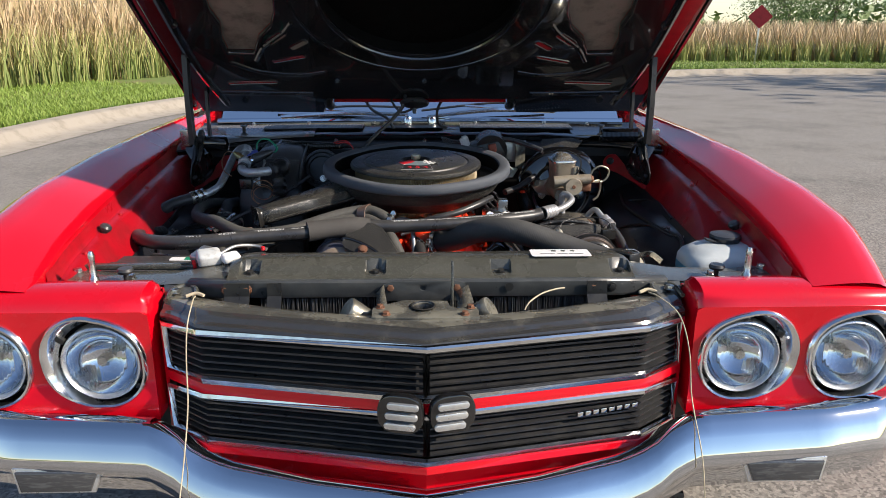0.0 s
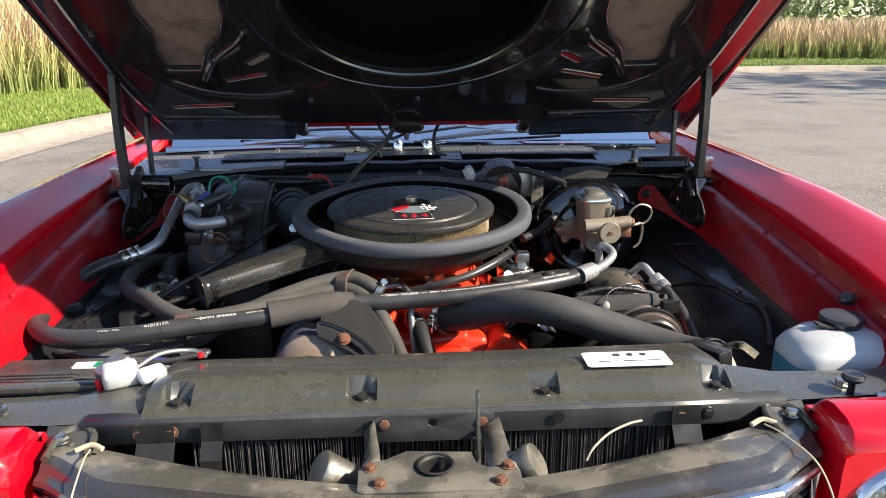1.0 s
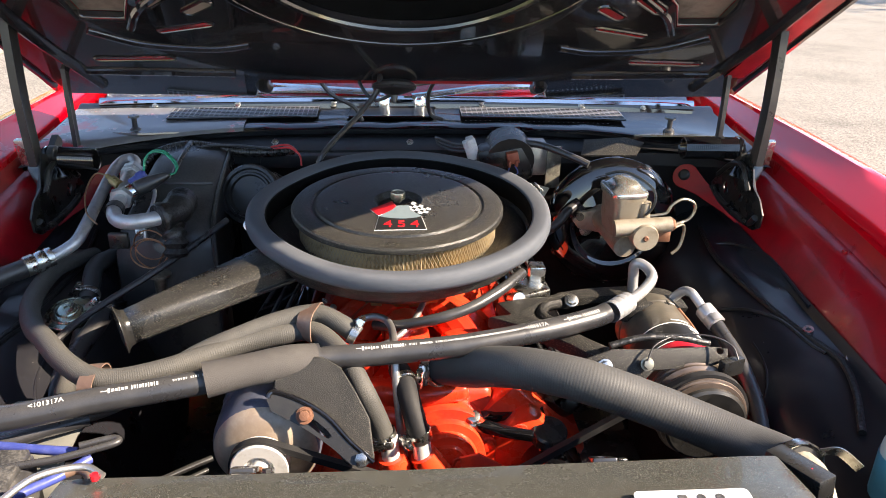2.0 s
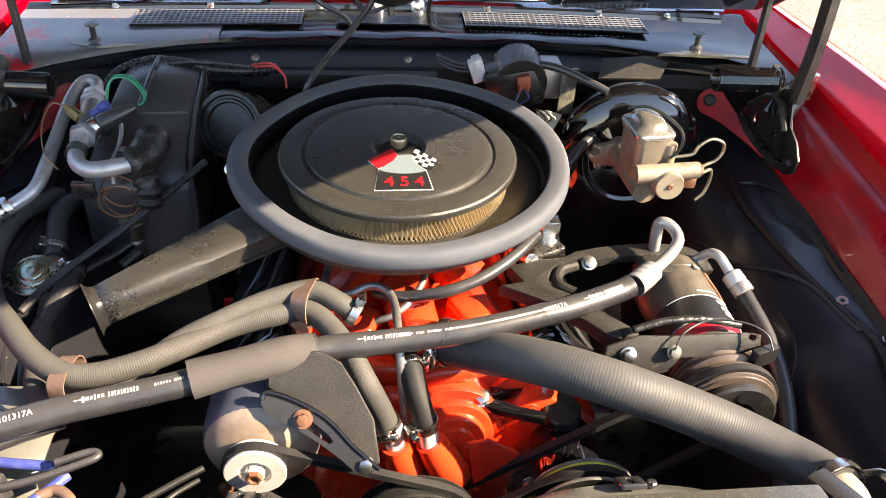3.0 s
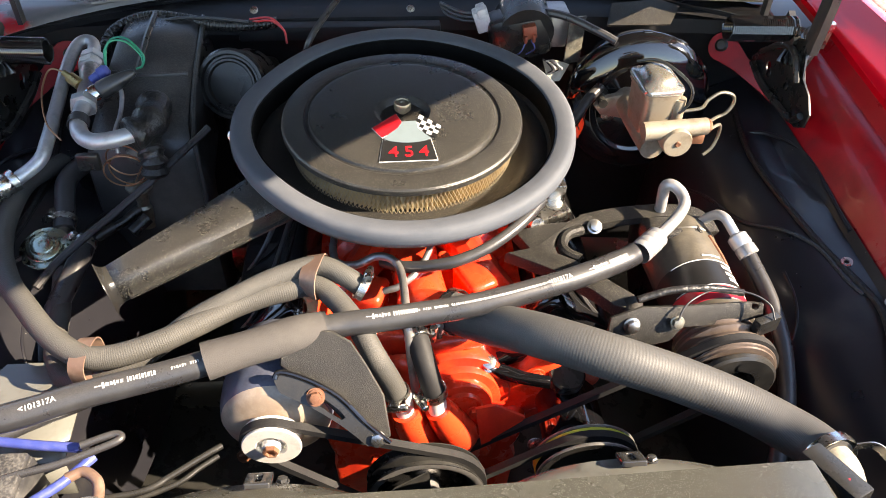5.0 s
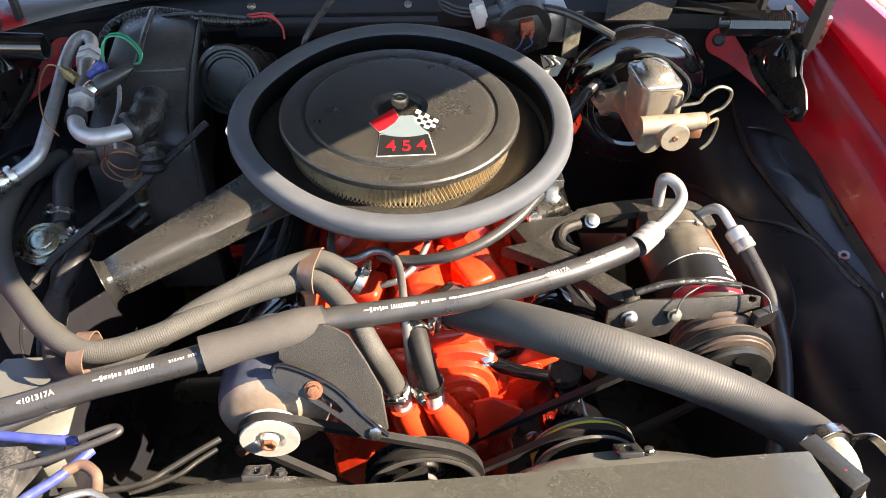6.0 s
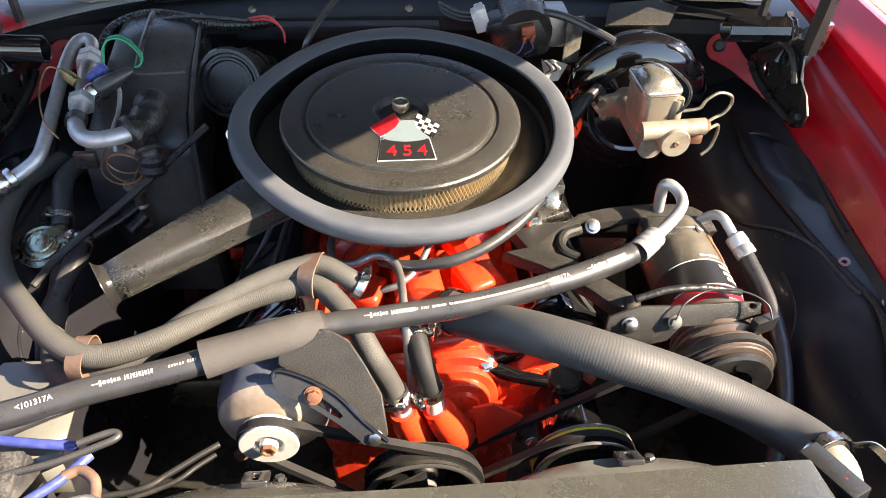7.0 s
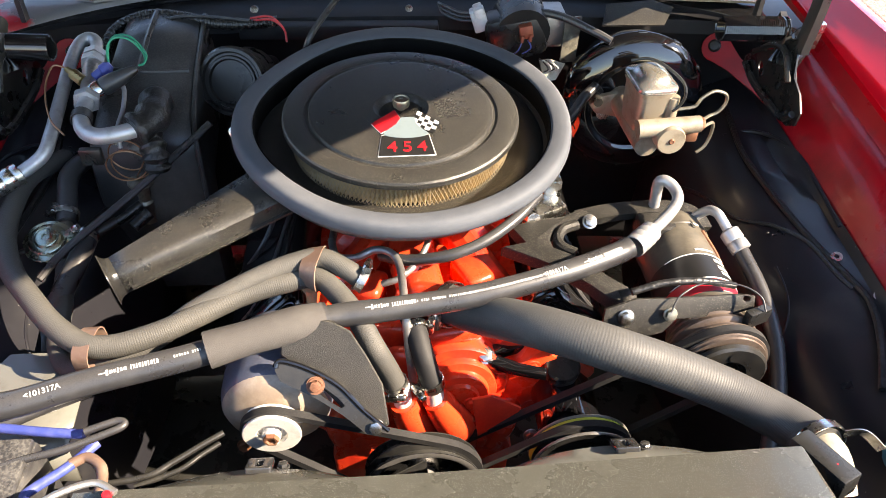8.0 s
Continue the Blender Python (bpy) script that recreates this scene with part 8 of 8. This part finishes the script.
for k in range(4):
    bm = bmesh.new()
    tube(bm, [(0.262 + 0.008 * k, 2.50, 0.79), (0.27 + 0.01 * k, 2.515, 0.785 - 0.004 * k), (0.288 + 0.006 * k, 2.512, 0.765), (0.275, 2.53, 0.745)], 0.0016, 6, 6)
    part("wire", bm, PLASTW if k % 2 else RUBBER, mp_)

# ---- wiper motor with its connectors ----
bm = bmesh.new()
tube(bm, [(0.235, 2.615, 0.835), (0.235, 2.545, 0.825)], 0.055, 2, 22)
box(bm, (0.12, 0.07, 0.10), Matrix.Translation((0.225, 2.575, 0.815)) @ Matrix.Rotation(radians(-15), 4, "Y"), 0.018)
wip = part("wiper_motor", bm, SATIN, car, "black wiper motor on the firewall")
bm = bmesh.new()
box(bm, (0.05, 0.06, 0.075), Matrix.Translation((0.30, 2.60, 0.82)), 0.006)
part("motor_bracket", bm, ALU, wip, "grey cast motor bracket")
bm = bmesh.new()
box(bm, (0.026, 0.018, 0.026), Matrix.Translation((0.238, 2.532, 0.838)) @ Matrix.Rotation(radians(-12), 4, "Y"), 0.002)
box(bm, (0.006, 0.022, 0.014), Matrix.Translation((0.230, 2.528, 0.826)), 0.001)
box(bm, (0.006, 0.022, 0.014), Matrix.Translation((0.246, 2.528, 0.828)), 0.001)
part("connector", bm, ORANGEP, wip, "orange-brown plastic connector")
bm = bmesh.new()
box(bm, (0.03, 0.03, 0.045), Matrix.Translation((0.149, 2.572, 0.845)) @ Matrix.Rotation(radians(-20), 4, "Y"), 0.004)
box(bm, (0.018, 0.034, 0.02), Matrix.Translation((0.146, 2.57, 0.863)) @ Matrix.Rotation(radians(-20), 4, "Y"), 0.003)
part("connector", bm, PLASTW, wip, "white plastic connector")
for d in (0.0, 0.008, 0.016):
    hose("wire", [(0.14, 2.575, 0.84 + d), (0.11, 2.585, 0.838 + d), (0.08, 2.60, 0.845 + d), (0.07, 2.615, 0.86)], 0.0035, RUBBER, "black wire", 6, 8)
hose("wire", [(0.233, 2.53, 0.82), (0.225, 2.525, 0.80), (0.215, 2.535, 0.785)], 0.0015, BLUEW, "blue wire", 6, 6)
hose("wire", [(0.243, 2.53, 0.82), (0.25, 2.525, 0.805), (0.235, 2.53, 0.79)], 0.0015, BLUEW, "blue wire", 6, 6)

# ---- air conditioning case on the firewall ----
bm = bmesh.new()
rows = []
for y, z, x0, x1 in ((2.275, 0.42, -0.56, -0.375), (2.272, 0.60, -0.56, -0.375), (2.285, 0.735, -0.56, -0.378), (2.30, 0.765, -0.555, -0.384), (2.33, 0.785, -0.548, -0.39), (2.42, 0.812, -0.545, -0.392), (2.52, 0.838, -0.54, -0.395), (2.60, 0.848, -0.535, -0.40), (2.625, 0.835, -0.535, -0.40)):
    rows.append([(x0 - 0.012, y + 0.05, z - 0.16), (x0 - 0.008, y + 0.012, z - 0.03), (x0, y, z - 0.006), (x0 + 0.012, y - 0.002, z), (x0 * 0.6 + x1 * 0.4, y - 0.004, z + 0.004), (x1 - 0.012, y - 0.002, z), (x1, y, z - 0.006), (x1 + 0.008, y + 0.012, z - 0.03), (x1 + 0.012, y + 0.05, z - 0.16)])
loft(bm, rows)
box(bm, (0.13, 0.06, 0.30), Matrix.Translation((-0.325, 2.60, 0.60)), 0.02, 3)
case = part("evaporator_case", bm, ACBOX, car, "dusty black plastic evaporator case")
for pts, w in (([(-0.482, 2.605, 0.850), (-0.484, 2.52, 0.839), (-0.487, 2.44, 0.817)], 0.007), ([(-0.545, 2.44, 0.815), (-0.47, 2.42, 0.818), (-0.40, 2.43, 0.815)], 0.004), ([(-0.392, 2.60, 0.845), (-0.386, 2.42, 0.808), (-0.378, 2.31, 0.768), (-0.372, 2.275, 0.70), (-0.372, 2.27, 0.55)], 0.005)):
    bm = bmesh.new()
    tube(bm, pts, w, 5, 8)
    part("case_rib", bm, ACBOX, case)
for x, y, z in ((-0.30, 2.262, 0.79), (-0.50, 2.262, 0.78)):
    bolt(case, (x, y, z), (0, -1, 0.4), 0.008, ZINC)
bm = bmesh.new()
cmx = aim((-0.328, 2.440, 0.785), (-0.22, -1, 0.45))
lathe(bm, [(0, -0.10), (0.055, -0.10), (0.060, -0.09), (0.060, -0.012), (0.064, -0.008), (0.066, 0.0), (0.062, 0.006), (0.056, 0.006), (0.053, 0.001), (0.049, 0.001), (0.047, 0.006), (0.043, 0.006), (0.040, 0.001), (0.0, 0.001)], cmx, 40)
part("blower_motor", bm, SATIN, case, "black ringed blower motor can")
hose("corrugated_loom", [(-0.575, 2.50, 0.80), (-0.56, 2.57, 0.83), (-0.50, 2.60, 0.845), (-0.43, 2.595, 0.842), (-0.37, 2.575, 0.838), (-0.30, 2.57, 0.838), (-0.25, 2.58, 0.84)], 0.0095, SATIN, "black corrugated loom tube", 30, 10, ribs=70, depth=0.0018)
for z in (0.0, 0.006):
    hose("wire", [(-0.30, 2.57, 0.845 + z), (-0.26, 2.56, 0.852 + z), (-0.235, 2.545, 0.84), (-0.23, 2.53, 0.82)], 0.0022, REDW, "red wire", 8, 6)
hose("wire", [(-0.52, 2.56, 0.83), (-0.45, 2.58, 0.848), (-0.38, 2.575, 0.852), (-0.30, 2.56, 0.85)], 0.0035, TAR, "black taped wire", 8, 6)
# suction throttling valve, its pipes and capillaries
bm = bmesh.new()
tube(bm, [(-0.565, 2.455, 0.832), (-0.556, 2.38, 0.83), (-0.547, 2.32, 0.826)], lambda t: 0.016 if t < 0.5 else 0.013, 4, 16)
stv = part("pressure_valve", bm, ALU, car, "cast aluminium suction valve with fittings")
for p, r in (((-0.566, 2.452, 0.833), 0.021), ((-0.564, 2.43, 0.832), 0.021), ((-0.545, 2.312, 0.826), 0.022)):
    bm = bmesh.new()
    lathe(bm, [(0, -0.008), (r, -0.008), (r, 0.008), (0, 0.008)], aim(p, (0.1, -1, -0.05), 15), 6)
    part("hex_nut", bm, PIPE, stv, "aluminium hexagon nut")
bm = bmesh.new()
lathe(bm, [(0, -0.012), (0.010, -0.012), (0.010, 0.0), (0.0155, 0.0), (0.016, 0.002), (0.016, 0.024), (0.0145, 0.028), (0, 0.028)], aim((-0.548, 2.330, 0.822), (0.86, 0.30, 0.42)), 24)
part("switch_body", bm, CHROME, stv, "bright steel pressure switch")
bm = bmesh.new()
lathe(bm, [(0, 0), (0.0145, 0.0), (0.0160, 0.004), (0.0155, 0.022), (0.0125, 0.040), (0.0085, 0.060), (0.005, 0.066), (0, 0.066)], aim((-0.524, 2.339, 0.834), (0.86, 0.34, 0.34)), 20)
part("switch_boot", bm, RUBBER, stv, "black rubber boot")
bm = bmesh.new()
lathe(bm, [(0, 0), (0.007, 0), (0.0085, 0.004), (0.0085, 0.018), (0.011, 0.020), (0.011, 0.032), (0.006, 0.038), (0, 0.038)], aim((-0.548, 2.372, 0.834), (0.80, 0.35, 0.45)), 16)
part("plug", bm, BLUEW, stv, "blue plastic plug")
for d in (0.0, 0.010):
    hose("wire", [(-0.523, 2.392, 0.852), (-0.524, 2.41 + d, 0.872), (-0.512, 2.42 + d, 0.884), (-0.488, 2.42 + d, 0.882), (-0.466 + d * 0.4, 2.41, 0.862), (-0.463, 2.395, 0.850), (-0.472, 2.388, 0.848)], 0.0020, GREENW, "green wire", 8, 8)
bm = bmesh.new()
lathe(bm, [(0, 0), (0.010, 0), (0.010, 0.022), (0.006, 0.024), (0.005, 0.036), (0, 0.036)], aim((-0.562, 2.36, 0.835), (-0.7, 0.45, 0.35)), 10)
part("service_port", bm, BRASS, stv, "brass service port")
hose("capillary", [(-0.585, 2.378, 0.848), (-0.615, 2.385, 0.85), (-0.620, 2.34, 0.83), (-0.60, 2.28, 0.81), (-0.57, 2.245, 0.80)], 0.0016, COPPER, "thin copper capillary", 8, 6)
pl = hose("suction_pipe", [(-0.655, 2.188, 0.752), (-0.637, 2.208, 0.756), (-0.610, 2.232, 0.770), (-0.602, 2.265, 0.786), (-0.602, 2.34, 0.808), (-0.603, 2.43, 0.832), (-0.600, 2.485, 0.842), (-0.586, 2.502, 0.845), (-0.571, 2.49, 0.842), (-0.567, 2.46, 0.834)], 0.0112, PIPE, "bent bare aluminium pipe", 10, 14)
bm = bmesh.new()
lathe(bm, [(0.012, 0.0), (0.0185, 0.002), (0.0188, 0.010), (0.0172, 0.013), (0.0188, 0.017), (0.0188, 0.028), (0.0172, 0.031), (0.0185, 0.035), (0.0185, 0.05), (0.014, 0.052)], aim((-0.640, 2.205, 0.756), (-0.72, -0.68, -0.12)), 20)
part("ferrule", bm, ZINC, pl, "crimped steel ferrule")
hose("suction_hose_end", [(-0.674, 2.172, 0.749), (-0.715, 2.13, 0.742), (-0.745, 2.07, 0.725), (-0.735, 2.01, 0.705), (-0.70, 1.99, 0.698)], 0.0168, RUBBER, "black rubber hose turning down beside the fender", 10, 16)
bm = bmesh.new()
lathe(bm, [(0, 0), (0.012, 0.0), (0.012, 0.01), (0.008, 0.02), (0, 0.02)], aim((-0.738, 2.0, 0.735), (-0.3, -0.6, 0.7)), 12)
part("valve_cap", bm, BLUEALU, car, "grey metal valve cap")
lp = hose("evaporator_pipe", [(-0.545, 2.315, 0.826), (-0.542, 2.265, 0.822), (-0.530, 2.232, 0.818), (-0.507, 2.214, 0.817), (-0.475, 2.216, 0.819), (-0.445, 2.228, 0.821)], 0.0135, PIPE, "curved bare aluminium pipe", 10, 16)
bm = bmesh.new()
tube(bm, [(-0.452, 2.222, 0.82), (-0.432, 2.245, 0.822), (-0.428, 2.29, 0.822), (-0.44, 2.33, 0.815)], lambda t: 0.026 + 0.003 * math.sin(17 * t), 12, 18)
tube(bm, [(-0.435, 2.24, 0.80), (-0.425, 2.22, 0.78), (-0.425, 2.21, 0.75)], lambda t: 0.020 + 0.003 * math.sin(23 * t), 8, 14)
part("tar_wrap", bm, TAR, lp, "lumpy black tar insulation")
bm = bmesh.new()
lathe(bm, [(0.0145, -0.009), (0.0165, -0.009), (0.0170, 0.0), (0.0165, 0.009), (0.0145, 0.009)], aim((-0.541, 2.262, 0.822), (0.1, -1, -0.1)), 20)
part("rubber_band", bm, RUBBER, lp, "black rubber band round the pipe")
hose("small_pipe", [(-0.505, 2.36, 0.835), (-0.490, 2.34, 0.83), (-0.486, 2.30, 0.815), (-0.490, 2.262, 0.80), (-0.49, 2.25, 0.77)], 0.0038, PIPE, "small bent aluminium pipe", 8, 12)
bm = bmesh.new()
box(bm, (0.035, 0.012, 0.03), Matrix.Translation((-0.52, 2.205, 0.785)), 0.003)
part("pipe_bracket", bm, SATIN, lp, "folded metal bracket")
# expansion valve with its coiled capillary
bm = bmesh.new()
lathe(bm, [(0, 0.03), (0.008, 0.03), (0.022, 0.024), (0.023, 0.020), (0.012, 0.014), (0.010, -0.02), (0.014, -0.024), (0.014, -0.07), (0, -0.07)], aim((-0.482, 2.27, 0.665), (0.05, -0.05, 1)), 20)
expv = part("expansion_valve", bm, DULLZINC, car, "tarnished expansion valve")
for pts, r in (([(-0.49, 2.262, 0.64), (-0.52, 2.235, 0.63), (-0.56, 2.205, 0.62), (-0.60, 2.16, 0.60)], 0.009), ([(-0.475, 2.25, 0.63), (-0.50, 2.225, 0.618)], 0.012)):
    hose("liquid_line", pts, r, SATIN, "dark metal liquid line", 6, 12)
coil = []
for k in range(49):
    a = 2 * math.pi * k / 16
    coil.append((-0.478 + 0.033 * math.cos(a), 2.235 + 0.012 * math.sin(a * 0.5), 0.735 + 0.032 * math.sin(a) + 0.0006 * k))
coil = [(-0.44, 2.215, 0.79)] + coil + [(-0.482, 2.262, 0.70), (-0.482, 2.268, 0.69)]
hose("capillary", coil, 0.0014, COPPER, "coiled copper capillary", 2, 6)
hose("vacuum_line", [(-0.345, 2.29, 0.79), (-0.40, 2.24, 0.76), (-0.46, 2.17, 0.735), (-0.52, 2.10, 0.715), (-0.555, 2.06, 0.70), (-0.575, 2.02, 0.69)], 0.0062, RUBBER, "thin black vacuum line", 8, 8)
# heater control valve: plated disc with hose stubs
bm = bmesh.new()
lathe(bm, [(0, -0.024), (0.02, -0.024), (0.031, -0.012), (0.036, -0.003), (0.038, -0.002), (0.0385, 0.001), (0.037, 0.003), (0.030, 0.0045), (0.0285, 0.0075), (0.027, 0.009), (0.019, 0.0105), (0.0175, 0.013), (0.016, 0.014), (0.006, 0.0145), (0.005, 0.0125), (0, 0.0125)], aim((-0.588, 2.108, 0.690), (0.02, -0.30, 0.95)), 36)
hv = part("heater_valve", bm, material("iridescent_zinc", (0.42, 0.48, 0.40), 0.25, 0.95, second=(0.50, 0.46, 0.30), scale=45), car, "plated heater control valve disc")
for c0, c1 in (((-0.574, 2.14, 0.685), (-0.577, 2.18, 0.69)), ((-0.548, 2.122, 0.688), (-0.534, 2.110, 0.688))):
    bm = bmesh.new()
    tube(bm, [(-0.58, 2.112, 0.676), c0, c1], 0.010, 3, 12)
    part("stub", bm, DULLZINC, hv)
hose("heater_hose_short", [(-0.574, 2.155, 0.687), (-0.582, 2.20, 0.70), (-0.592, 2.26, 0.71), (-0.58, 2.33, 0.70)], 0.0165, RUBBER, "black rubber heater hose", 8, 14)
hose("heater_hose_short", [(-0.529, 2.124, 0.692), (-0.534, 2.07, 0.681), (-0.549, 2.02, 0.662), (-0.560, 1.98, 0.640), (-0.562, 1.92, 0.615)], 0.0165, RUBBER, "black rubber heater hose", 8, 14)
clamp(hv, (-0.577, 2.172, 0.692), (-0.1, 1, 0.2), 0.0178, spin=60)
clamp(hv, (-0.531, 2.114, 0.690), (-0.05, -0.97, -0.2), 0.0178, spin=150)

# ---- battery corner ----
bm = bmesh.new()
box(bm, (0.26, 0.17, 0.17), Matrix.Translation((-0.605, 1.635, 0.625)), 0.006)
battery = part("battery", bm, BATT, car, "dusty grey battery with ribbed lid and label")
bm = bmesh.new()
box(bm, (0.255, 0.165, 0.012), Matrix.Translation((-0.605, 1.635, 0.713)), 0.004)
blid = part("battery_lid", bm, BATT, battery)
for k in range(8):
    bm = bmesh.new()
    box(bm, (0.17, 0.006, 0.006), Matrix.Translation((-0.645, 1.572 + k * 0.0115, 0.7205)), 0.0015)
    part("lid_rib", bm, BATT, blid)
bm = bmesh.new()
plate(bm, rounded(0.06, 0.024, 0.003), 0.0012, Matrix.Translation((-0.552, 1.685, 0.7195)))
bl = part("battery_label", bm, STICKER, battery, "white label with a green corner")
bm = bmesh.new()
plate(bm, rounded(0.022, 0.020, 0.003, 3, 0.015, 0), 0.0008, Matrix.Translation((-0.552, 1.685, 0.7207)))
part("label_mark", bm, GREENW, bl)
bm = bmesh.new()
box(bm, (0.33, 0.02, 0.012), Matrix.Translation((-0.60, 1.565, 0.742)), 0.003)
part("hold_down", bm, DUSTY, battery, "black hold-down bar")
for (x, y, z), sz, a, mat, nm, lb in (((-0.455, 1.555, 0.765), (0.05, 0.04, 0.028), 25, PLASTW, "terminal_clamp", "pale terminal clamp wrapped in tape"), ((-0.478, 1.59, 0.758), (0.035, 0.05, 0.026), -30, ALU, "terminal_clamp", "bare lead terminal clamp"),
                                     ((-0.41, 1.555, 0.764), (0.04, 0.026, 0.02), 40, WHITE, "tape_roll", "white tape wrapped round a cable")):
    bm = bmesh.new()
    box(bm, sz, Matrix.Translation((x, y, z)) @ Matrix.Rotation(radians(a), 4, "Z") @ Matrix.Rotation(radians(15), 4, "X"), 0.008, 3)
    part(nm, bm, mat, battery, lb)
bm = bmesh.new()
box(bm, (0.008, 0.006, 0.024), Matrix.Translation((-0.484, 1.545, 0.752)) @ Matrix.Rotation(radians(20), 4, "X"), 0.003)
part("red_tag", bm, REDPRINT, battery, "red plastic tag")
bm = bmesh.new()
lathe(bm, [(0, 0), (0.0045, 0), (0.0045, 0.007), (0, 0.009)], Matrix.Translation((-0.352, 1.605, 0.765)), 10)
part("red_cap", bm, REDPRINT, cover, "small red plastic cap")
bm = bmesh.new()
lathe(bm, [(0, 0), (0.0045, 0), (0.0045, 0.007), (0, 0.009)], Matrix.Translation((0.452, 1.60, 0.748)), 10)
part("red_cap", bm, REDPRINT, cover, "small red plastic cap")
for pts, r, mat, lb in (([(-0.44, 1.57, 0.765), (-0.41, 1.60, 0.775), (-0.37, 1.62, 0.77), (-0.345, 1.61, 0.765)], 0.004, ALU, "bare braided cable"),
                        ([(-0.553, 1.749, 0.7), (-0.525, 1.745, 0.7), (-0.476, 1.737, 0.7), (-0.428, 1.731, 0.7)], 0.0062, BLUEW, "blue taped cable"),
                        ([(-0.509, 1.679, 0.715), (-0.487, 1.688, 0.715), (-0.441, 1.7, 0.715), (-0.395, 1.72, 0.715), (-0.379, 1.729, 0.715), (-0.378, 1.735, 0.715), (-0.389, 1.737, 0.715), (-0.422, 1.724, 0.715)], 0.0048, RUBBER, "grey looped cable"),
                        ([(-0.479, 1.647, 0.7), (-0.462, 1.663, 0.7), (-0.435, 1.686, 0.7), (-0.409, 1.718, 0.7)], 0.0062, BLUEW, "blue taped cable"),
                        ([(-0.433, 1.69, 0.7), (-0.416, 1.698, 0.7), (-0.398, 1.686, 0.7), (-0.391, 1.669, 0.7), (-0.389, 1.645, 0.7)], 0.0066, TAN, "braided tan cable"),
                        ([(-0.411, 1.671, 0.68), (-0.349, 1.68, 0.68), (-0.32, 1.698, 0.68), (-0.29, 1.72, 0.68), (-0.265, 1.737, 0.68)], 0.0042, SATIN, "black wiring loom"),
                        ([(-0.365, 1.676, 0.665), (-0.316, 1.696, 0.665), (-0.292, 1.716, 0.665), (-0.271, 1.732, 0.665)], 0.0036, SATIN, "black wiring loom")):
    hose("battery_cable", pts, r, mat, lb, 8, 16)
bm = bmesh.new()
loft(bm, [[(x, y, z) for x in (-0.75, -0.62, -0.52, -0.46)] for y, z in ((1.73, 0.60), (1.735, 0.665), (1.80, 0.675), (1.90, 0.66), (1.96, 0.60))])
tray = part("inner_shelf", bm, SHELF, car, "dusty black shelf beside the battery")
thick(tray, 0.004)
hose("coolant_overflow", [(-0.66, 1.80, 0.69), (-0.60, 1.765, 0.695), (-0.55, 1.75, 0.695), (-0.50, 1.77, 0.70), (-0.44, 1.80, 0.70)], 0.010, RUBBER, "short black rubber hose", 8, 12)

# ---- washer bottle ----
bm = bmesh.new()
rows = []
for z, w, d, r in ((0.56, 0.150, 0.10, 0.03), (0.575, 0.165, 0.115, 0.035), (0.722, 0.168, 0.118, 0.035)):
    rows.append([(0.665 + x, 1.63 + y, z) for x, y in rounded(w, d, r, 5)])
vs = loft(bm, rows, closed=True)
bm.faces.new(vs[0][::-1])
wash = part("washer_bottle", bm, FLUID, car, "milky plastic washer bottle part filled with blue fluid")
bm = bmesh.new()
rows = []
for z, w, d, r in ((0.720, 0.1665, 0.1165, 0.035), (0.735, 0.166, 0.115, 0.035), (0.748, 0.152, 0.105, 0.035), (0.758, 0.128, 0.09, 0.035), (0.762, 0.09, 0.07, 0.03)):
    rows.append([(0.665 + x + (0.02 if z > 0.757 else 0), 1.63 + y + (0.015 if z > 0.757 else 0), z) for x, y in rounded(w, d, r, 5)])
vs = loft(bm, rows, closed=True)
bm.faces.new(vs[-1])
part("bottle_top", bm, BOTTLE, wash, "milky white plastic shoulder", smooth=50)
bm = bmesh.new()
lathe(bm, [(0.030, 0.0), (0.034, 0.006), (0.036, 0.013), (0.034, 0.018), (0.02, 0.022), (0, 0.022)], Matrix.Translation((0.693, 1.665, 0.760)), 24)
box(bm, (0.03, 0.02, 0.004), Matrix.Translation((0.655, 1.65, 0.768)) @ Matrix.Rotation(radians(12), 4, "Y"), 0.001)
part("bottle_cap", bm, RUBBER, wash, "black rubber bottle cap")
